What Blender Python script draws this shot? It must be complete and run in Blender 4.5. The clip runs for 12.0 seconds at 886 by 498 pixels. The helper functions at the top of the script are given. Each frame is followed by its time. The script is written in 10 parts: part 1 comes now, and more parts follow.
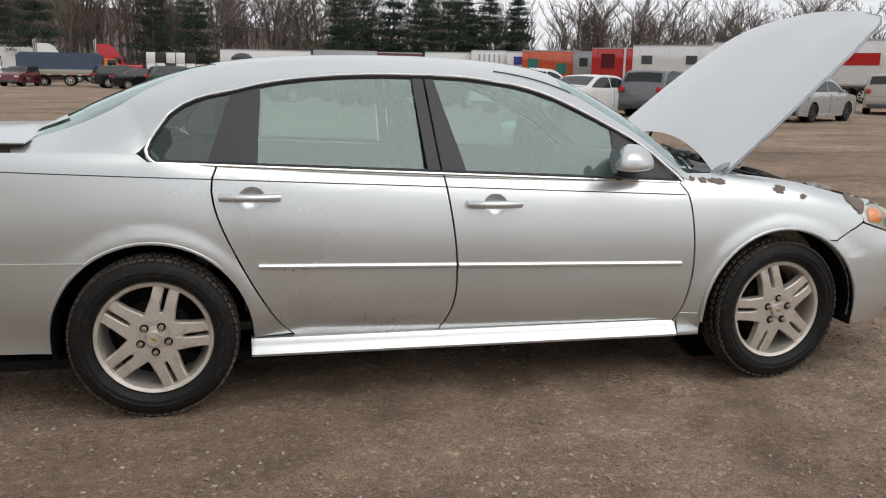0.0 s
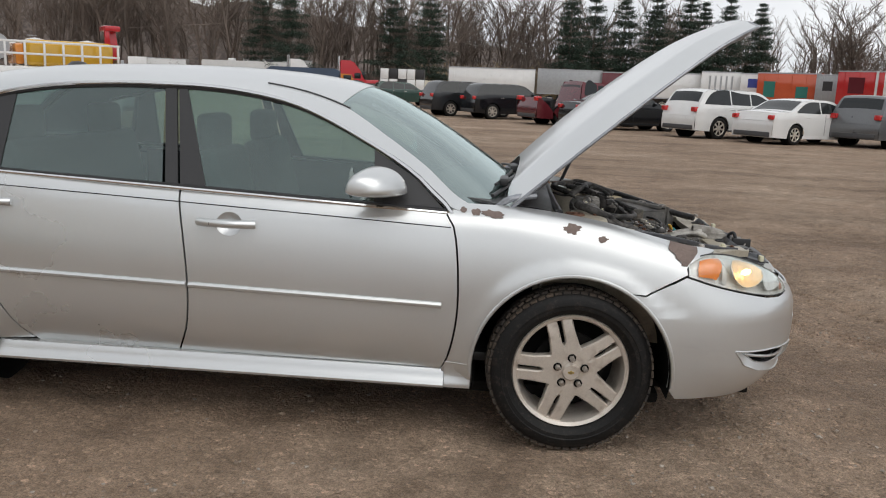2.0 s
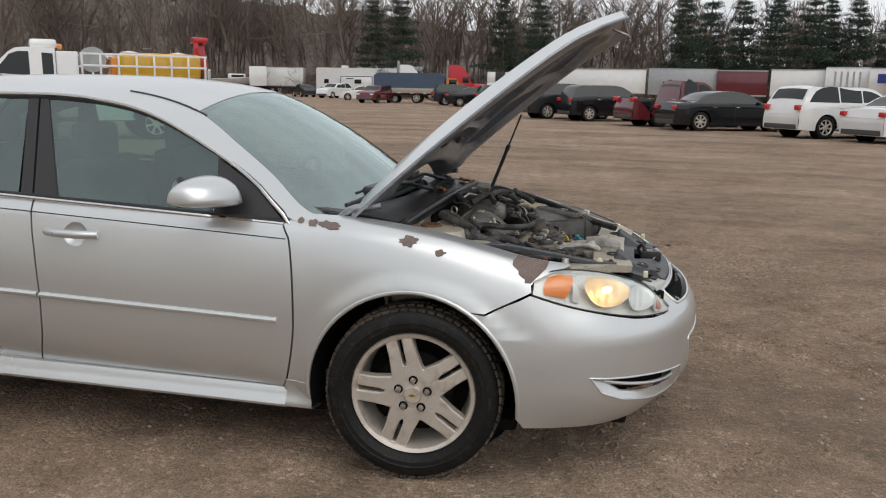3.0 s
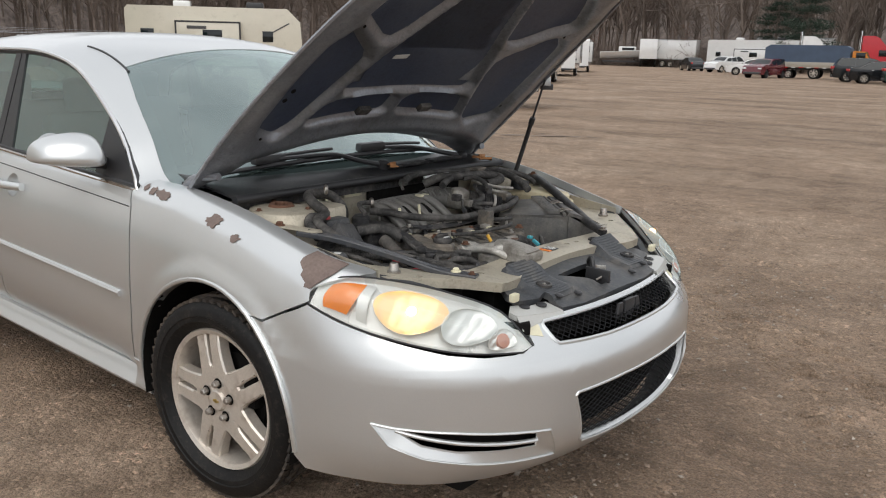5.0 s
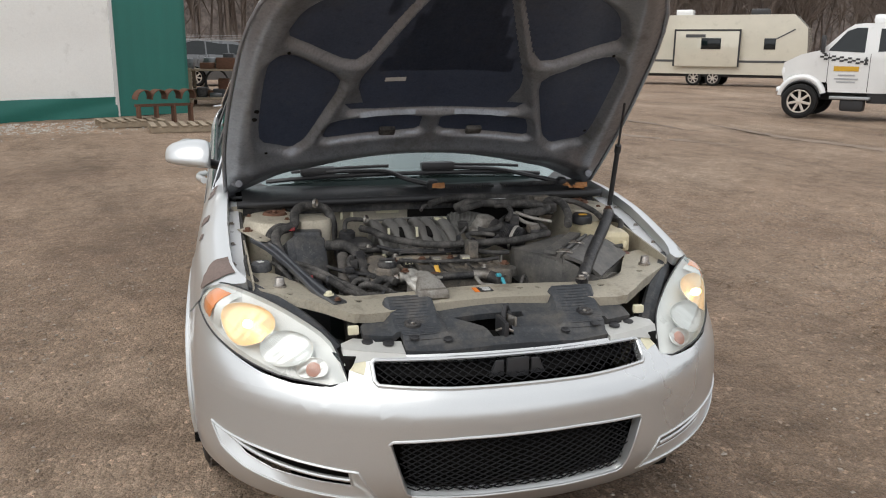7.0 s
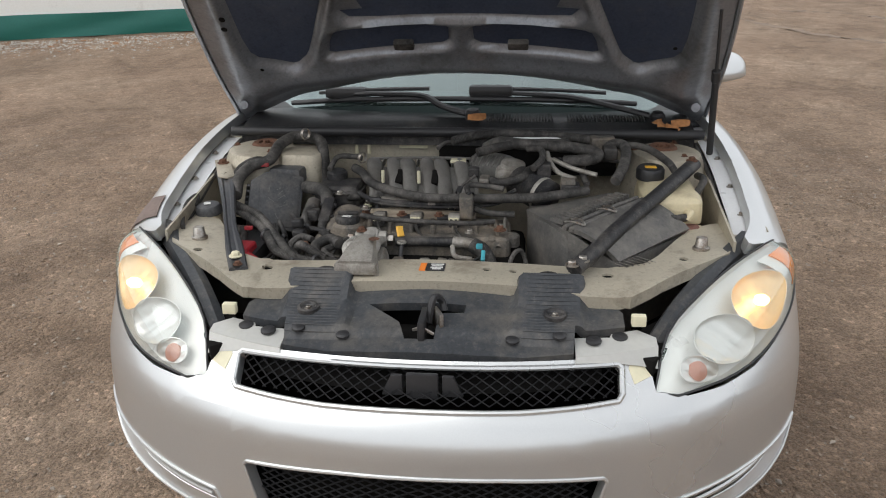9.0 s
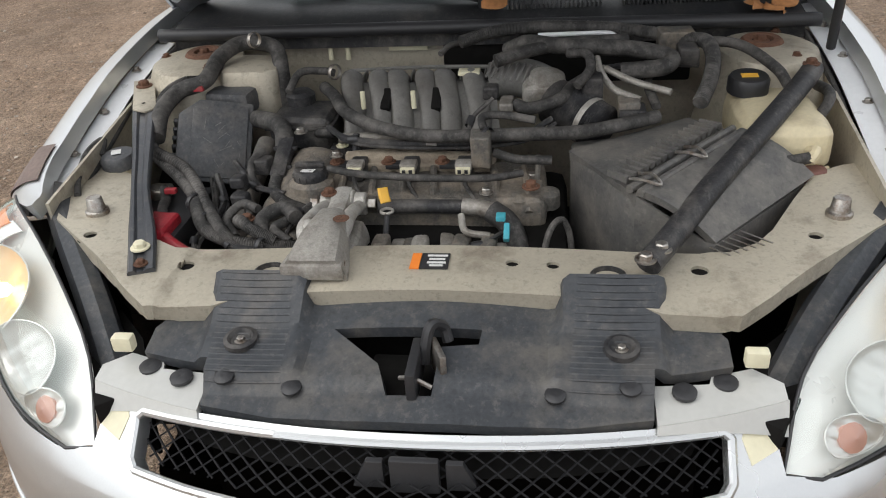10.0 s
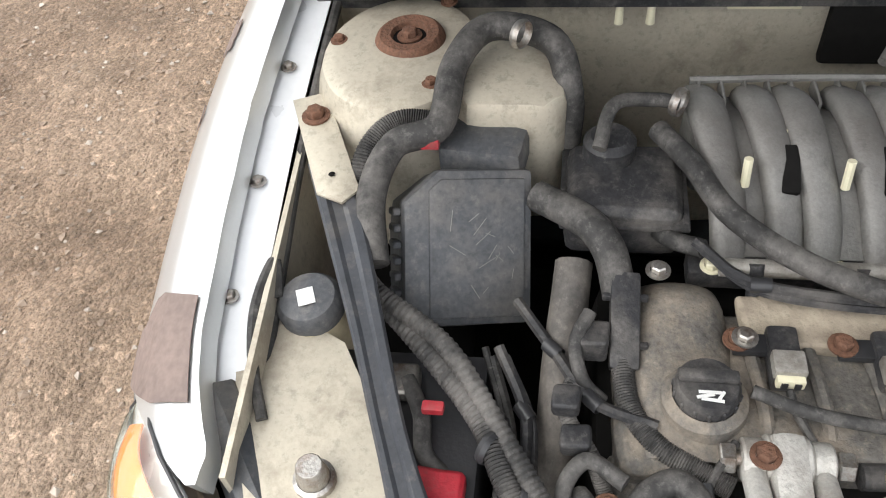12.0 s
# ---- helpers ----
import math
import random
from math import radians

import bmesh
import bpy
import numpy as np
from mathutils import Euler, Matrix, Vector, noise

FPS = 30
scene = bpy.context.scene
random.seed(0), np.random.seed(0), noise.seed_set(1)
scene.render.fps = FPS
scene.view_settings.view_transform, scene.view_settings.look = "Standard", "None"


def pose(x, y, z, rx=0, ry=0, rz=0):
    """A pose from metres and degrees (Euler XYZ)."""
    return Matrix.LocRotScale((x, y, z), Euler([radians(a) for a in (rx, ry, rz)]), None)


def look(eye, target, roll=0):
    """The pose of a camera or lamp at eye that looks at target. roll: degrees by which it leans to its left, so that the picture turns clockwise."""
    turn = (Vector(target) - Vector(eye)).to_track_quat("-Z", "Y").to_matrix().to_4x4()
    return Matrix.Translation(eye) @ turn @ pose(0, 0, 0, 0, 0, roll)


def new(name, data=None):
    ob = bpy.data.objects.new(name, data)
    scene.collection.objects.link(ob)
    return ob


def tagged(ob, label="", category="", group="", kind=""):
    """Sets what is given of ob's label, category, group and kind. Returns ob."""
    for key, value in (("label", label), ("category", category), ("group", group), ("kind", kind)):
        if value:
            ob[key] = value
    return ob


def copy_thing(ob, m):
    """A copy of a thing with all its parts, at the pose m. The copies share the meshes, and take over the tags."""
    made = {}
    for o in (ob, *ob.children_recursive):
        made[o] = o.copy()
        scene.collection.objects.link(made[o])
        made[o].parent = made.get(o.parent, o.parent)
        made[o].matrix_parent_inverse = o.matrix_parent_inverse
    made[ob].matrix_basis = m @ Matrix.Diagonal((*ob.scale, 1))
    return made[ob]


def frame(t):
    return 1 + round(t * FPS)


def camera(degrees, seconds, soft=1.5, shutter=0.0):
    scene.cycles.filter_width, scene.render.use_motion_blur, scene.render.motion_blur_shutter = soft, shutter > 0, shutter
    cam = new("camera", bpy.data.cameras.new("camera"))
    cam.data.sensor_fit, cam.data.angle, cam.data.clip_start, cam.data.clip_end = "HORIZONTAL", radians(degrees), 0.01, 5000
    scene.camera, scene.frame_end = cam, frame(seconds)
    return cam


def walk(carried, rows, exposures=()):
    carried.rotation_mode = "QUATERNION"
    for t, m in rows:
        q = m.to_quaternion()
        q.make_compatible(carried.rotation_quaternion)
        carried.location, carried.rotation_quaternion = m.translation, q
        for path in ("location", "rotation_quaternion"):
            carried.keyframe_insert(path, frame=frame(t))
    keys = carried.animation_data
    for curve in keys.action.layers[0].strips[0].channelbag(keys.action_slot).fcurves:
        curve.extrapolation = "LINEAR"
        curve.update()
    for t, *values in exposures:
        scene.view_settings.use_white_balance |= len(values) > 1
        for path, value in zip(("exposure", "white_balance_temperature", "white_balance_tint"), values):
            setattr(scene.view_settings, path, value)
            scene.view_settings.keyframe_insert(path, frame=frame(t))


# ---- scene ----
cam = camera(57.0, 12.0, 1.1)
PATH = [
    (0, (-2.326, -4.184, 1.397), (-1.919, -2.271, 0.98), 1.0),
    (0.5, (-1.831, -4.269, 1.427), (-1.577, -2.332, 1.0), 1.8),
    (1, (-1.322, -4.173, 1.447), (-1.205, -2.224, 1.014), 2.4),
    (1.5, (-0.78, -4.127, 1.442), (-0.807, -2.17, 1.03), 2.5),
    (2, (-0.287, -4.0, 1.429), (-0.436, -2.044, 1.04), 2.3),
    (2.5, (0.213, -3.816, 1.446), (-0.057, -1.871, 1.066), 1.7),
    (3, (0.733, -3.64, 1.457), (0.303, -1.726, 1.068), 1.1),
    (3.2, (0.898, -3.512, 1.424), (0.397, -1.618, 1.022), 0.9),
    (4.8, (1.996, -2.425, 1.435), (0.831, -0.867, 0.974), 1.12),
    (5, (2.081, -2.270, 1.427), (0.841, -0.773, 0.958), 1.36),
    (5.5, (2.365, -1.868, 1.467), (0.926, -0.568, 0.981), 1.47),
    (6, (2.550, -1.468, 1.476), (0.921, -0.411, 0.996), 1.26),
    (6.5, (2.756, -1.100, 1.479), (0.969, -0.325, 1.025), 1.13),
    (6.7, (2.850, -0.948, 1.508), (1.014, -0.300, 1.050), 0.84),
    (7.5, (3.000, -0.395, 1.497), (1.115, -0.115, 1.018), 0.4),
    (8.3, (2.783, 0.14, 1.485), (0.851, 0.045, 0.975), 0.2),
    (8.5, (2.684, 0.181, 1.471), (0.767, 0.038, 0.92), -0.0),
    (9, (2.378, 0.189, 1.469), (0.508, -0.002, 0.785), -0.7),
    (9.5, (2.029, 0.191, 1.412), (0.246, 0.017, 0.522), -1.5),
    (10, (1.702, 0.163, 1.42), (-0.015, -0.09, 0.426), -3.7),
    (10.5, (1.361, 0.041, 1.413), (-0.288, -0.189, 0.304), -3.7),
    (11, (1.121, -0.104, 1.402), (-0.447, -0.425, 0.203), -5.5),
    (11.5, (0.905, -0.254, 1.418), (-0.534, -0.629, 0.081), -7.6),
    (12, (0.838, -0.391, 1.494), (-0.465, -0.689, 0.006), -7.3),
]
walk(cam, [(t, look(eye, target, roll)) for t, eye, target, roll in PATH], [(0.0, 0.2), (3.2, 0.18), (4.8, 0.42), (8.5, 0.55), (9.5, 0.6), (10.5, 0.98), (11.2, 1.5), (12.0, 1.58)])

# ---- light of an overcast day ----
world = bpy.data.worlds.new("overcast_sky")
scene.world = world
world.use_nodes = True
wn, wl = world.node_tree.nodes, world.node_tree.links
wn.clear()
SUN_UP, SUN_TURN = 50.0, 148.0
w_sky = wn.new("ShaderNodeTexSky")
w_sky.sky_type, w_sky.sun_disc = "NISHITA", False
w_sky.sun_elevation, w_sky.sun_rotation = radians(SUN_UP), radians(SUN_TURN)
w_grey = wn.new("ShaderNodeHueSaturation")
w_grey.inputs["Saturation"].default_value = 0.10
wl.new(w_sky.outputs[0], w_grey.inputs["Color"])
w_co = wn.new("ShaderNodeTexCoord")
w_map = wn.new("ShaderNodeMapping")
w_map.inputs["Scale"].default_value = (1.0, 1.0, 3.0)
wl.new(w_co.outputs["Generated"], w_map.inputs["Vector"])
w_cloud = wn.new("ShaderNodeTexNoise")
w_cloud.inputs["Scale"].default_value, w_cloud.inputs["Detail"].default_value = 2.2, 6.0
wl.new(w_map.outputs[0], w_cloud.inputs["Vector"])
w_ramp = wn.new("ShaderNodeValToRGB")
w_ramp.color_ramp.elements[0].position, w_ramp.color_ramp.elements[0].color = 0.3, (4.5, 4.7, 5.05, 1)
w_ramp.color_ramp.elements[1].position, w_ramp.color_ramp.elements[1].color = 0.7, (7.2, 7.3, 7.5, 1)
wl.new(w_cloud.outputs["Fac"], w_ramp.inputs["Fac"])
w_mix = wn.new("ShaderNodeMix")
w_mix.data_type = "RGBA"
w_mix.inputs["Factor"].default_value = 0.8
wl.new(w_grey.outputs[0], w_mix.inputs["A"])
wl.new(w_ramp.outputs[0], w_mix.inputs["B"])
w_bg = wn.new("ShaderNodeBackground")
w_bg.inputs["Strength"].default_value = 0.125
wl.new(w_mix.outputs["Result"], w_bg.inputs["Color"])
w_out = wn.new("ShaderNodeOutputWorld")
wl.new(w_bg.outputs[0], w_out.inputs["Surface"])

sun = new("sun", bpy.data.lights.new("sun", "SUN"))
sun.data.energy, sun.data.angle, sun.data.color = 0.95, radians(60), (1.0, 0.97, 0.92)
sun.matrix_world = look((0, 0, 30), (0 - 30 * math.sin(radians(SUN_TURN)) / math.tan(radians(SUN_UP)), 0 - 30 * math.cos(radians(SUN_TURN)) / math.tan(radians(SUN_UP)), 0))


# ---- materials ----
def mat(name, color, rough=0.5, metal=0.0, coat=0.0, var=0.18, scale=5.0, bump=0.15, bscale=60.0, dirt=None, dirt_at=0.62, dirt_scale=9.0, speck=0.0):
    """Principled surface with two scales of colour change, fine relief and optional patches of dirt."""
    m = bpy.data.materials.new(name)
    m.use_nodes = True
    n, l = m.node_tree.nodes, m.node_tree.links
    b = n["Principled BSDF"]
    co = n.new("ShaderNodeTexCoord")
    big = n.new("ShaderNodeTexNoise")
    big.inputs["Scale"].default_value, big.inputs["Detail"].default_value = scale, 5.0
    fine = n.new("ShaderNodeTexNoise")
    fine.inputs["Scale"].default_value, fine.inputs["Detail"].default_value = bscale, 4.0
    for t in (big, fine):
        l.new(co.outputs["Object"], t.inputs["Vector"])
    add = n.new("ShaderNodeMath")
    add.operation = "ADD"
    l.new(big.outputs["Fac"], add.inputs[0])
    l.new(fine.outputs["Fac"], add.inputs[1])
    ramp = n.new("ShaderNodeMapRange")
    ramp.inputs["From Min"].default_value, ramp.inputs["From Max"].default_value = 0.6, 1.4
    ramp.inputs["To Min"].default_value, ramp.inputs["To Max"].default_value = 1.0 - var, 1.0 + var
    l.new(add.outputs[0], ramp.inputs["Value"])
    mul = n.new("ShaderNodeMix")
    mul.data_type, mul.blend_type = "RGBA", "MULTIPLY"
    mul.inputs["Factor"].default_value = 1.0
    mul.inputs["A"].default_value = (*color, 1)
    l.new(ramp.outputs[0], mul.inputs["B"])
    last = mul.outputs["Result"]
    if dirt:
        d = n.new("ShaderNodeTexNoise")
        d.inputs["Scale"].default_value, d.inputs["Detail"].default_value = dirt_scale, 8.0
        d.inputs["Roughness"].default_value = 0.7
        l.new(co.outputs["Object"], d.inputs["Vector"])
        dr = n.new("ShaderNodeMapRange")
        dr.inputs["From Min"].default_value, dr.inputs["From Max"].default_value = dirt_at - 0.14, dirt_at + 0.12
        l.new(d.outputs["Fac"], dr.inputs["Value"])
        mix = n.new("ShaderNodeMix")
        mix.data_type = "RGBA"
        mix.inputs["B"].default_value = (*dirt, 1)
        l.new(dr.outputs[0], mix.inputs["Factor"])
        l.new(last, mix.inputs["A"])
        last = mix.outputs["Result"]
        f = n.new("ShaderNodeTexNoise")
        f.inputs["Scale"].default_value, f.inputs["Detail"].default_value, f.inputs["Roughness"].default_value = dirt_scale * 7, 7.0, 0.75
        l.new(co.outputs["Object"], f.inputs["Vector"])
        for lo, hi, c, most in () if max(color) > 0.55 else ((0.54, 0.66, [min(0.8, v * 1.35 + 0.02) for v in dirt], 0.3), (0.46, 0.36, [v * 0.35 for v in color], 0.34)):
            fr = n.new("ShaderNodeMapRange")
            fr.inputs["From Min"].default_value, fr.inputs["From Max"].default_value, fr.inputs["To Max"].default_value = lo, hi, most
            l.new(f.outputs["Fac"], fr.inputs["Value"])
            fm = n.new("ShaderNodeMix")
            fm.data_type = "RGBA"
            fm.inputs["B"].default_value = (*c, 1)
            l.new(fr.outputs[0], fm.inputs["Factor"])
            l.new(last, fm.inputs["A"])
            last = fm.outputs["Result"]
    l.new(last, b.inputs["Base Color"])
    rr = n.new("ShaderNodeMapRange")
    rr.inputs["To Min"].default_value, rr.inputs["To Max"].default_value = max(0.02, rough - 0.1), min(1.0, rough + 0.1)
    l.new(big.outputs["Fac"], rr.inputs["Value"])
    l.new(rr.outputs[0], b.inputs["Roughness"])
    b.inputs["Metallic"].default_value = metal
    b.inputs["Coat Weight"].default_value = coat
    b.inputs["Coat Roughness"].default_value = 0.08
    if bump:
        bp = n.new("ShaderNodeBump")
        bp.inputs["Strength"].default_value, bp.inputs["Distance"].default_value = bump, 0.004
        l.new(fine.outputs["Fac"], bp.inputs["Height"])
        l.new(bp.outputs[0], b.inputs["Normal"])
    return m


def glass_mat(name, tint, gloss=0.02, dust_haze=0.08, mirror=0.10):
    """Thin tinted pane with a film of dust and painted teal haze: lets light through with its tint, and mirrors more at
    a grazing angle.
    """
    m = bpy.data.materials.new(name)
    m.use_nodes = True
    n, l = m.node_tree.nodes, m.node_tree.links
    n.clear()
    out, mix = n.new("ShaderNodeOutputMaterial"), n.new("ShaderNodeMixShader")
    clear, shine, fr = n.new("ShaderNodeBsdfTransparent"), n.new("ShaderNodeBsdfGlossy"), n.new("ShaderNodeLayerWeight")
    clear.inputs["Color"].default_value = (*tint, 1)
    shine.inputs["Roughness"].default_value = gloss
    shine.inputs["Color"].default_value = (0.78, 0.90, 0.89, 1)
    fr.inputs["Blend"].default_value = 0.5
    power, scale = n.new("ShaderNodeMath"), n.new("ShaderNodeMath")
    power.operation, scale.operation = "POWER", "MULTIPLY_ADD"
    power.inputs[1].default_value = 3.0
    scale.inputs[1].default_value, scale.inputs[2].default_value = 0.80, mirror
    l.new(fr.outputs["Facing"], power.inputs[0])
    l.new(power.outputs[0], scale.inputs[0])
    l.new(scale.outputs[0], mix.inputs["Fac"])
    haze, film = n.new("ShaderNodeMixShader"), n.new("ShaderNodeBsdfDiffuse")
    # teal film colour adds pale haze, as of reflected sky, to the dust
    film.inputs["Color"].default_value = (0.50, 0.62, 0.60, 1)
    spots = n.new("ShaderNodeTexNoise")
    spots.inputs["Scale"].default_value, spots.inputs["Detail"].default_value = 3.0, 6.0
    amount = n.new("ShaderNodeMapRange")
    amount.inputs["To Min"].default_value, amount.inputs["To Max"].default_value = dust_haze * 0.5, dust_haze * 1.5
    l.new(spots.outputs["Fac"], amount.inputs["Value"])
    l.new(amount.outputs[0], haze.inputs["Fac"])
    l.new(clear.outputs[0], haze.inputs[1])
    l.new(film.outputs[0], haze.inputs[2])
    l.new(haze.outputs[0], mix.inputs[1])
    l.new(shine.outputs[0], mix.inputs[2])
    l.new(mix.outputs[0], out.inputs["Surface"])
    return m


def glow_mat(name, color, strength):
    m = bpy.data.materials.new(name)
    m.use_nodes = True
    b = m.node_tree.nodes["Principled BSDF"]
    b.inputs["Base Color"].default_value = (*color, 1)
    b.inputs["Emission Color"].default_value = (*color, 1)
    b.inputs["Emission Strength"].default_value = strength
    return m


SILVER = mat("silver_paint", (0.665, 0.680, 0.680), 0.30, 0.72, 0.50, 0.035, 1.5, 0.0, 300)
PRIMER = mat("bare_primer", (0.175, 0.130, 0.112), 0.7, 0.0, 0.0, 0.3, 20, 0.3, 120)
BAYPAINT = mat("dusty_bay_paint", (0.50, 0.455, 0.365), 0.5, 0.35, 0.0, 0.10, 7, 0.08, 150, (0.20, 0.16, 0.12), 0.66, 9)
PLASTIC = mat("dusty_black_plastic", (0.028, 0.028, 0.030), 0.48, 0.0, 0.0, 0.35, 8, 0.2, 220, (0.13, 0.12, 0.11), 0.60, 12)
PLASTIC2 = mat("grey_black_plastic", (0.066, 0.069, 0.075), 0.5, 0.0, 0.0, 0.3, 7, 0.12, 160, (0.14, 0.13, 0.12), 0.62, 10)
RUBBER = mat("hose_rubber", (0.036, 0.035, 0.034), 0.62, 0.0, 0.0, 0.35, 10, 0.2, 140, (0.15, 0.14, 0.13), 0.58, 15)
TYRE = mat("tyre_rubber", (0.009, 0.0088, 0.0088), 0.58, 0.0, 0.0, 0.35, 6, 0.25, 90, (0.05, 0.037, 0.028), 0.72, 7)
# Same paint as the hood frame, darkened and blued for shade in the recesses.
HOODPAD = mat("hood_recess_shade", (0.058, 0.074, 0.118), 0.5, 0.1, 0.1, 0.3, 5, 0.08, 120, (0.06, 0.066, 0.080), 0.66, 5)
BRACE = mat("satin_brace_paint", (0.046, 0.049, 0.056), 0.36, 0.0, 0.1, 0.2, 7, 0.05, 160, (0.10, 0.09, 0.08), 0.66, 9)
PALEALU = mat("pale_cast_aluminium", (0.50, 0.485, 0.45), 0.5, 0.35, 0.0, 0.2, 16, 0.25, 260, (0.24, 0.21, 0.18), 0.60, 18)
OLDHOSE = mat("dusty_brown_hose", (0.068, 0.062, 0.056), 0.7, 0.0, 0.0, 0.25, 10, 0.2, 140, (0.17, 0.15, 0.13), 0.56, 15)
COVERP = mat("dusty_grey_cover", (0.050, 0.054, 0.060), 0.42, 0.0, 0.0, 0.22, 7, 0.1, 160, (0.13, 0.12, 0.108), 0.62, 9)
AIRBOX = mat("dusty_air_box", (0.095, 0.093, 0.09), 0.5, 0.0, 0.0, 0.2, 6, 0.12, 160, (0.19, 0.175, 0.155), 0.58, 7)
COWLP = mat("black_cowl_plastic", (0.022, 0.023, 0.025), 0.4, 0.0, 0.0, 0.3, 7, 0.08, 160, (0.07, 0.065, 0.06), 0.66, 10)
LAMPIN = mat("silvered_lamp_shell", (0.80, 0.80, 0.79), 0.30, 0.22, 0.0, 0.04, 10, 0.0, 100)
ROSE = mat("rose_lens", (0.50, 0.24, 0.18), 0.3, 0, 0.3, 0.1, 10, 0, 50)
TREAD = mat("dusty_tread_rubber", (0.030, 0.026, 0.023), 0.85, 0.0, 0.0, 0.35, 9, 0.3, 90, (0.10, 0.075, 0.055), 0.55, 9)
TYRE.node_tree.nodes["Principled BSDF"].inputs["Specular IOR Level"].default_value = 0.25
ALLOY = mat("dusty_alloy", (0.66, 0.605, 0.54), 0.32, 0.5, 0.0, 0.12, 9, 0.06, 160, (0.28, 0.21, 0.16), 0.66, 10)
CASTALU = mat("weathered_cast_aluminium", (0.37, 0.352, 0.32), 0.55, 0.4, 0.0, 0.22, 14, 0.25, 240, (0.14, 0.12, 0.10), 0.58, 16)
ENGINE = mat("dirty_engine_plastic", (0.115, 0.108, 0.098), 0.6, 0.1, 0.0, 0.4, 10, 0.35, 180, (0.27, 0.225, 0.175), 0.58, 13)
RUNNER = mat("dusty_intake_plastic", (0.205, 0.20, 0.188), 0.5, 0.15, 0.0, 0.2, 9, 0.2, 260, (0.12, 0.11, 0.10), 0.60, 6)
CHROME = mat("chrome_trim", (0.78, 0.78, 0.78), 0.12, 1.0, 0.0, 0.04, 10, 0.0, 100)
STEEL = mat("bolt_steel", (0.42, 0.40, 0.37), 0.4, 0.9, 0.0, 0.25, 30, 0.2, 300, (0.16, 0.09, 0.05), 0.62, 40)
RUST = mat("rust", (0.135, 0.066, 0.04), 0.85, 0.15, 0.0, 0.45, 25, 0.6, 200)
# Near-black for the underside, and for shade painted into gaps and depths.
DARK = mat("dark_underside_and_shade", (0.010, 0.0095, 0.009), 0.85, 0.0, 0.0, 0.3, 6, 0.2, 60)
MESH = mat("black_grille_mesh", (0.007, 0.007, 0.008), 0.6, 0.0, 0.0, 0.15, 6, 0.05, 200)
SATIN = mat("satin_black_trim", (0.028, 0.028, 0.03), 0.42, 0.0, 0.0, 0.15, 6, 0.1, 200)
HOODIN = mat("hood_underside_paint", (0.295, 0.308, 0.335), 0.36, 0.5, 0.2, 0.18, 5, 0.06, 120, (0.12, 0.115, 0.11), 0.64, 5)
SEATC = mat("grey_seat_cloth", (0.055, 0.056, 0.058), 0.9, 0.0, 0.0, 0.2, 15, 0.05, 200)
REDPL = mat("red_terminal_cap", (0.40, 0.022, 0.035), 0.5, 0.0, 0.0, 0.25, 20, 0.2, 150, (0.15, 0.07, 0.06), 0.64, 20)
TANK = mat("yellowed_tank_plastic", (0.62, 0.54, 0.36), 0.45, 0.0, 0.0, 0.12, 8, 0.1, 120, (0.36, 0.29, 0.19), 0.66, 10)
TANKRED = mat("stained_tank_base", (0.17, 0.075, 0.06), 0.6, 0.0, 0.0, 0.3, 8, 0.1, 120)
CREAM = mat("aged_white_plastic", (0.70, 0.66, 0.48), 0.5, 0.0, 0.0, 0.08, 12, 0.05, 100)
ORANGE = mat("orange_marker_lens", (0.90, 0.25, 0.02), 0.2, 0.0, 0.6, 0.06, 10, 0.0, 100)
REFLECT = mat("lamp_reflector", (0.80, 0.80, 0.79), 0.34, 0.70, 0.0, 0.04, 10, 0.0, 100)
LAMPBASE = mat("lamp_housing", (0.78, 0.79, 0.80), 0.3, 0.1, 0.0, 0.05, 10, 0.0, 100)
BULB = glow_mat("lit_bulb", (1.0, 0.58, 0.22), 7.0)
# Reflector silver tinted amber: the bulb's glow is painted into the colour.
WARMREF = mat("glow_tinted_bowl", (0.92, 0.70, 0.42), 0.34, 0.5, 0.0, 0.05, 40, 0.3, 30)
# Silver paint of the tabs, nearly unmetallic so its brightness sits in the colour.
TABW = mat("brightened_tab_silver", (0.50, 0.50, 0.475), 0.4, 0.1, 0.2, 0.06, 12, 0.0, 100)
YELLOW = mat("yellow_dipstick", (0.75, 0.42, 0.05), 0.5, 0.0, 0.0, 0.1, 30, 0.1, 100)
CYAN = mat("cyan_clip", (0.06, 0.35, 0.42), 0.5, 0.0, 0.0, 0.2, 30, 0.1, 100)
ORANGEP = mat("orange_print", (0.80, 0.22, 0.03), 0.6, 0.0, 0.0, 0.05, 30, 0.0, 100)
WHITEP = mat("white_print", (0.66, 0.66, 0.64), 0.6, 0.0, 0.0, 0.05, 30, 0.0, 100)
GOLD = mat("gold_badge", (0.55, 0.40, 0.14), 0.35, 0.7, 0.0, 0.05, 30, 0.0, 100)
LEAF = mat("dead_leaf", (0.42, 0.19, 0.07), 0.8, 0.0, 0.0, 0.3, 30, 0.2, 100)
GLASS = glass_mat("tinted_side_glass", (0.50, 0.70, 0.64), 0.02, 0.07, 0.13)
DGLASS = glass_mat("dark_privacy_glass", (0.24, 0.29, 0.29), 0.02, 0.03, 0.05)
SCREEN = glass_mat("windscreen_glass", (0.30, 0.42, 0.41), 0.03, 0.13, 0.24)
LENS = glass_mat("clear_lamp_lens", (0.97, 0.97, 0.95), 0.06, 0.07, 0.05)

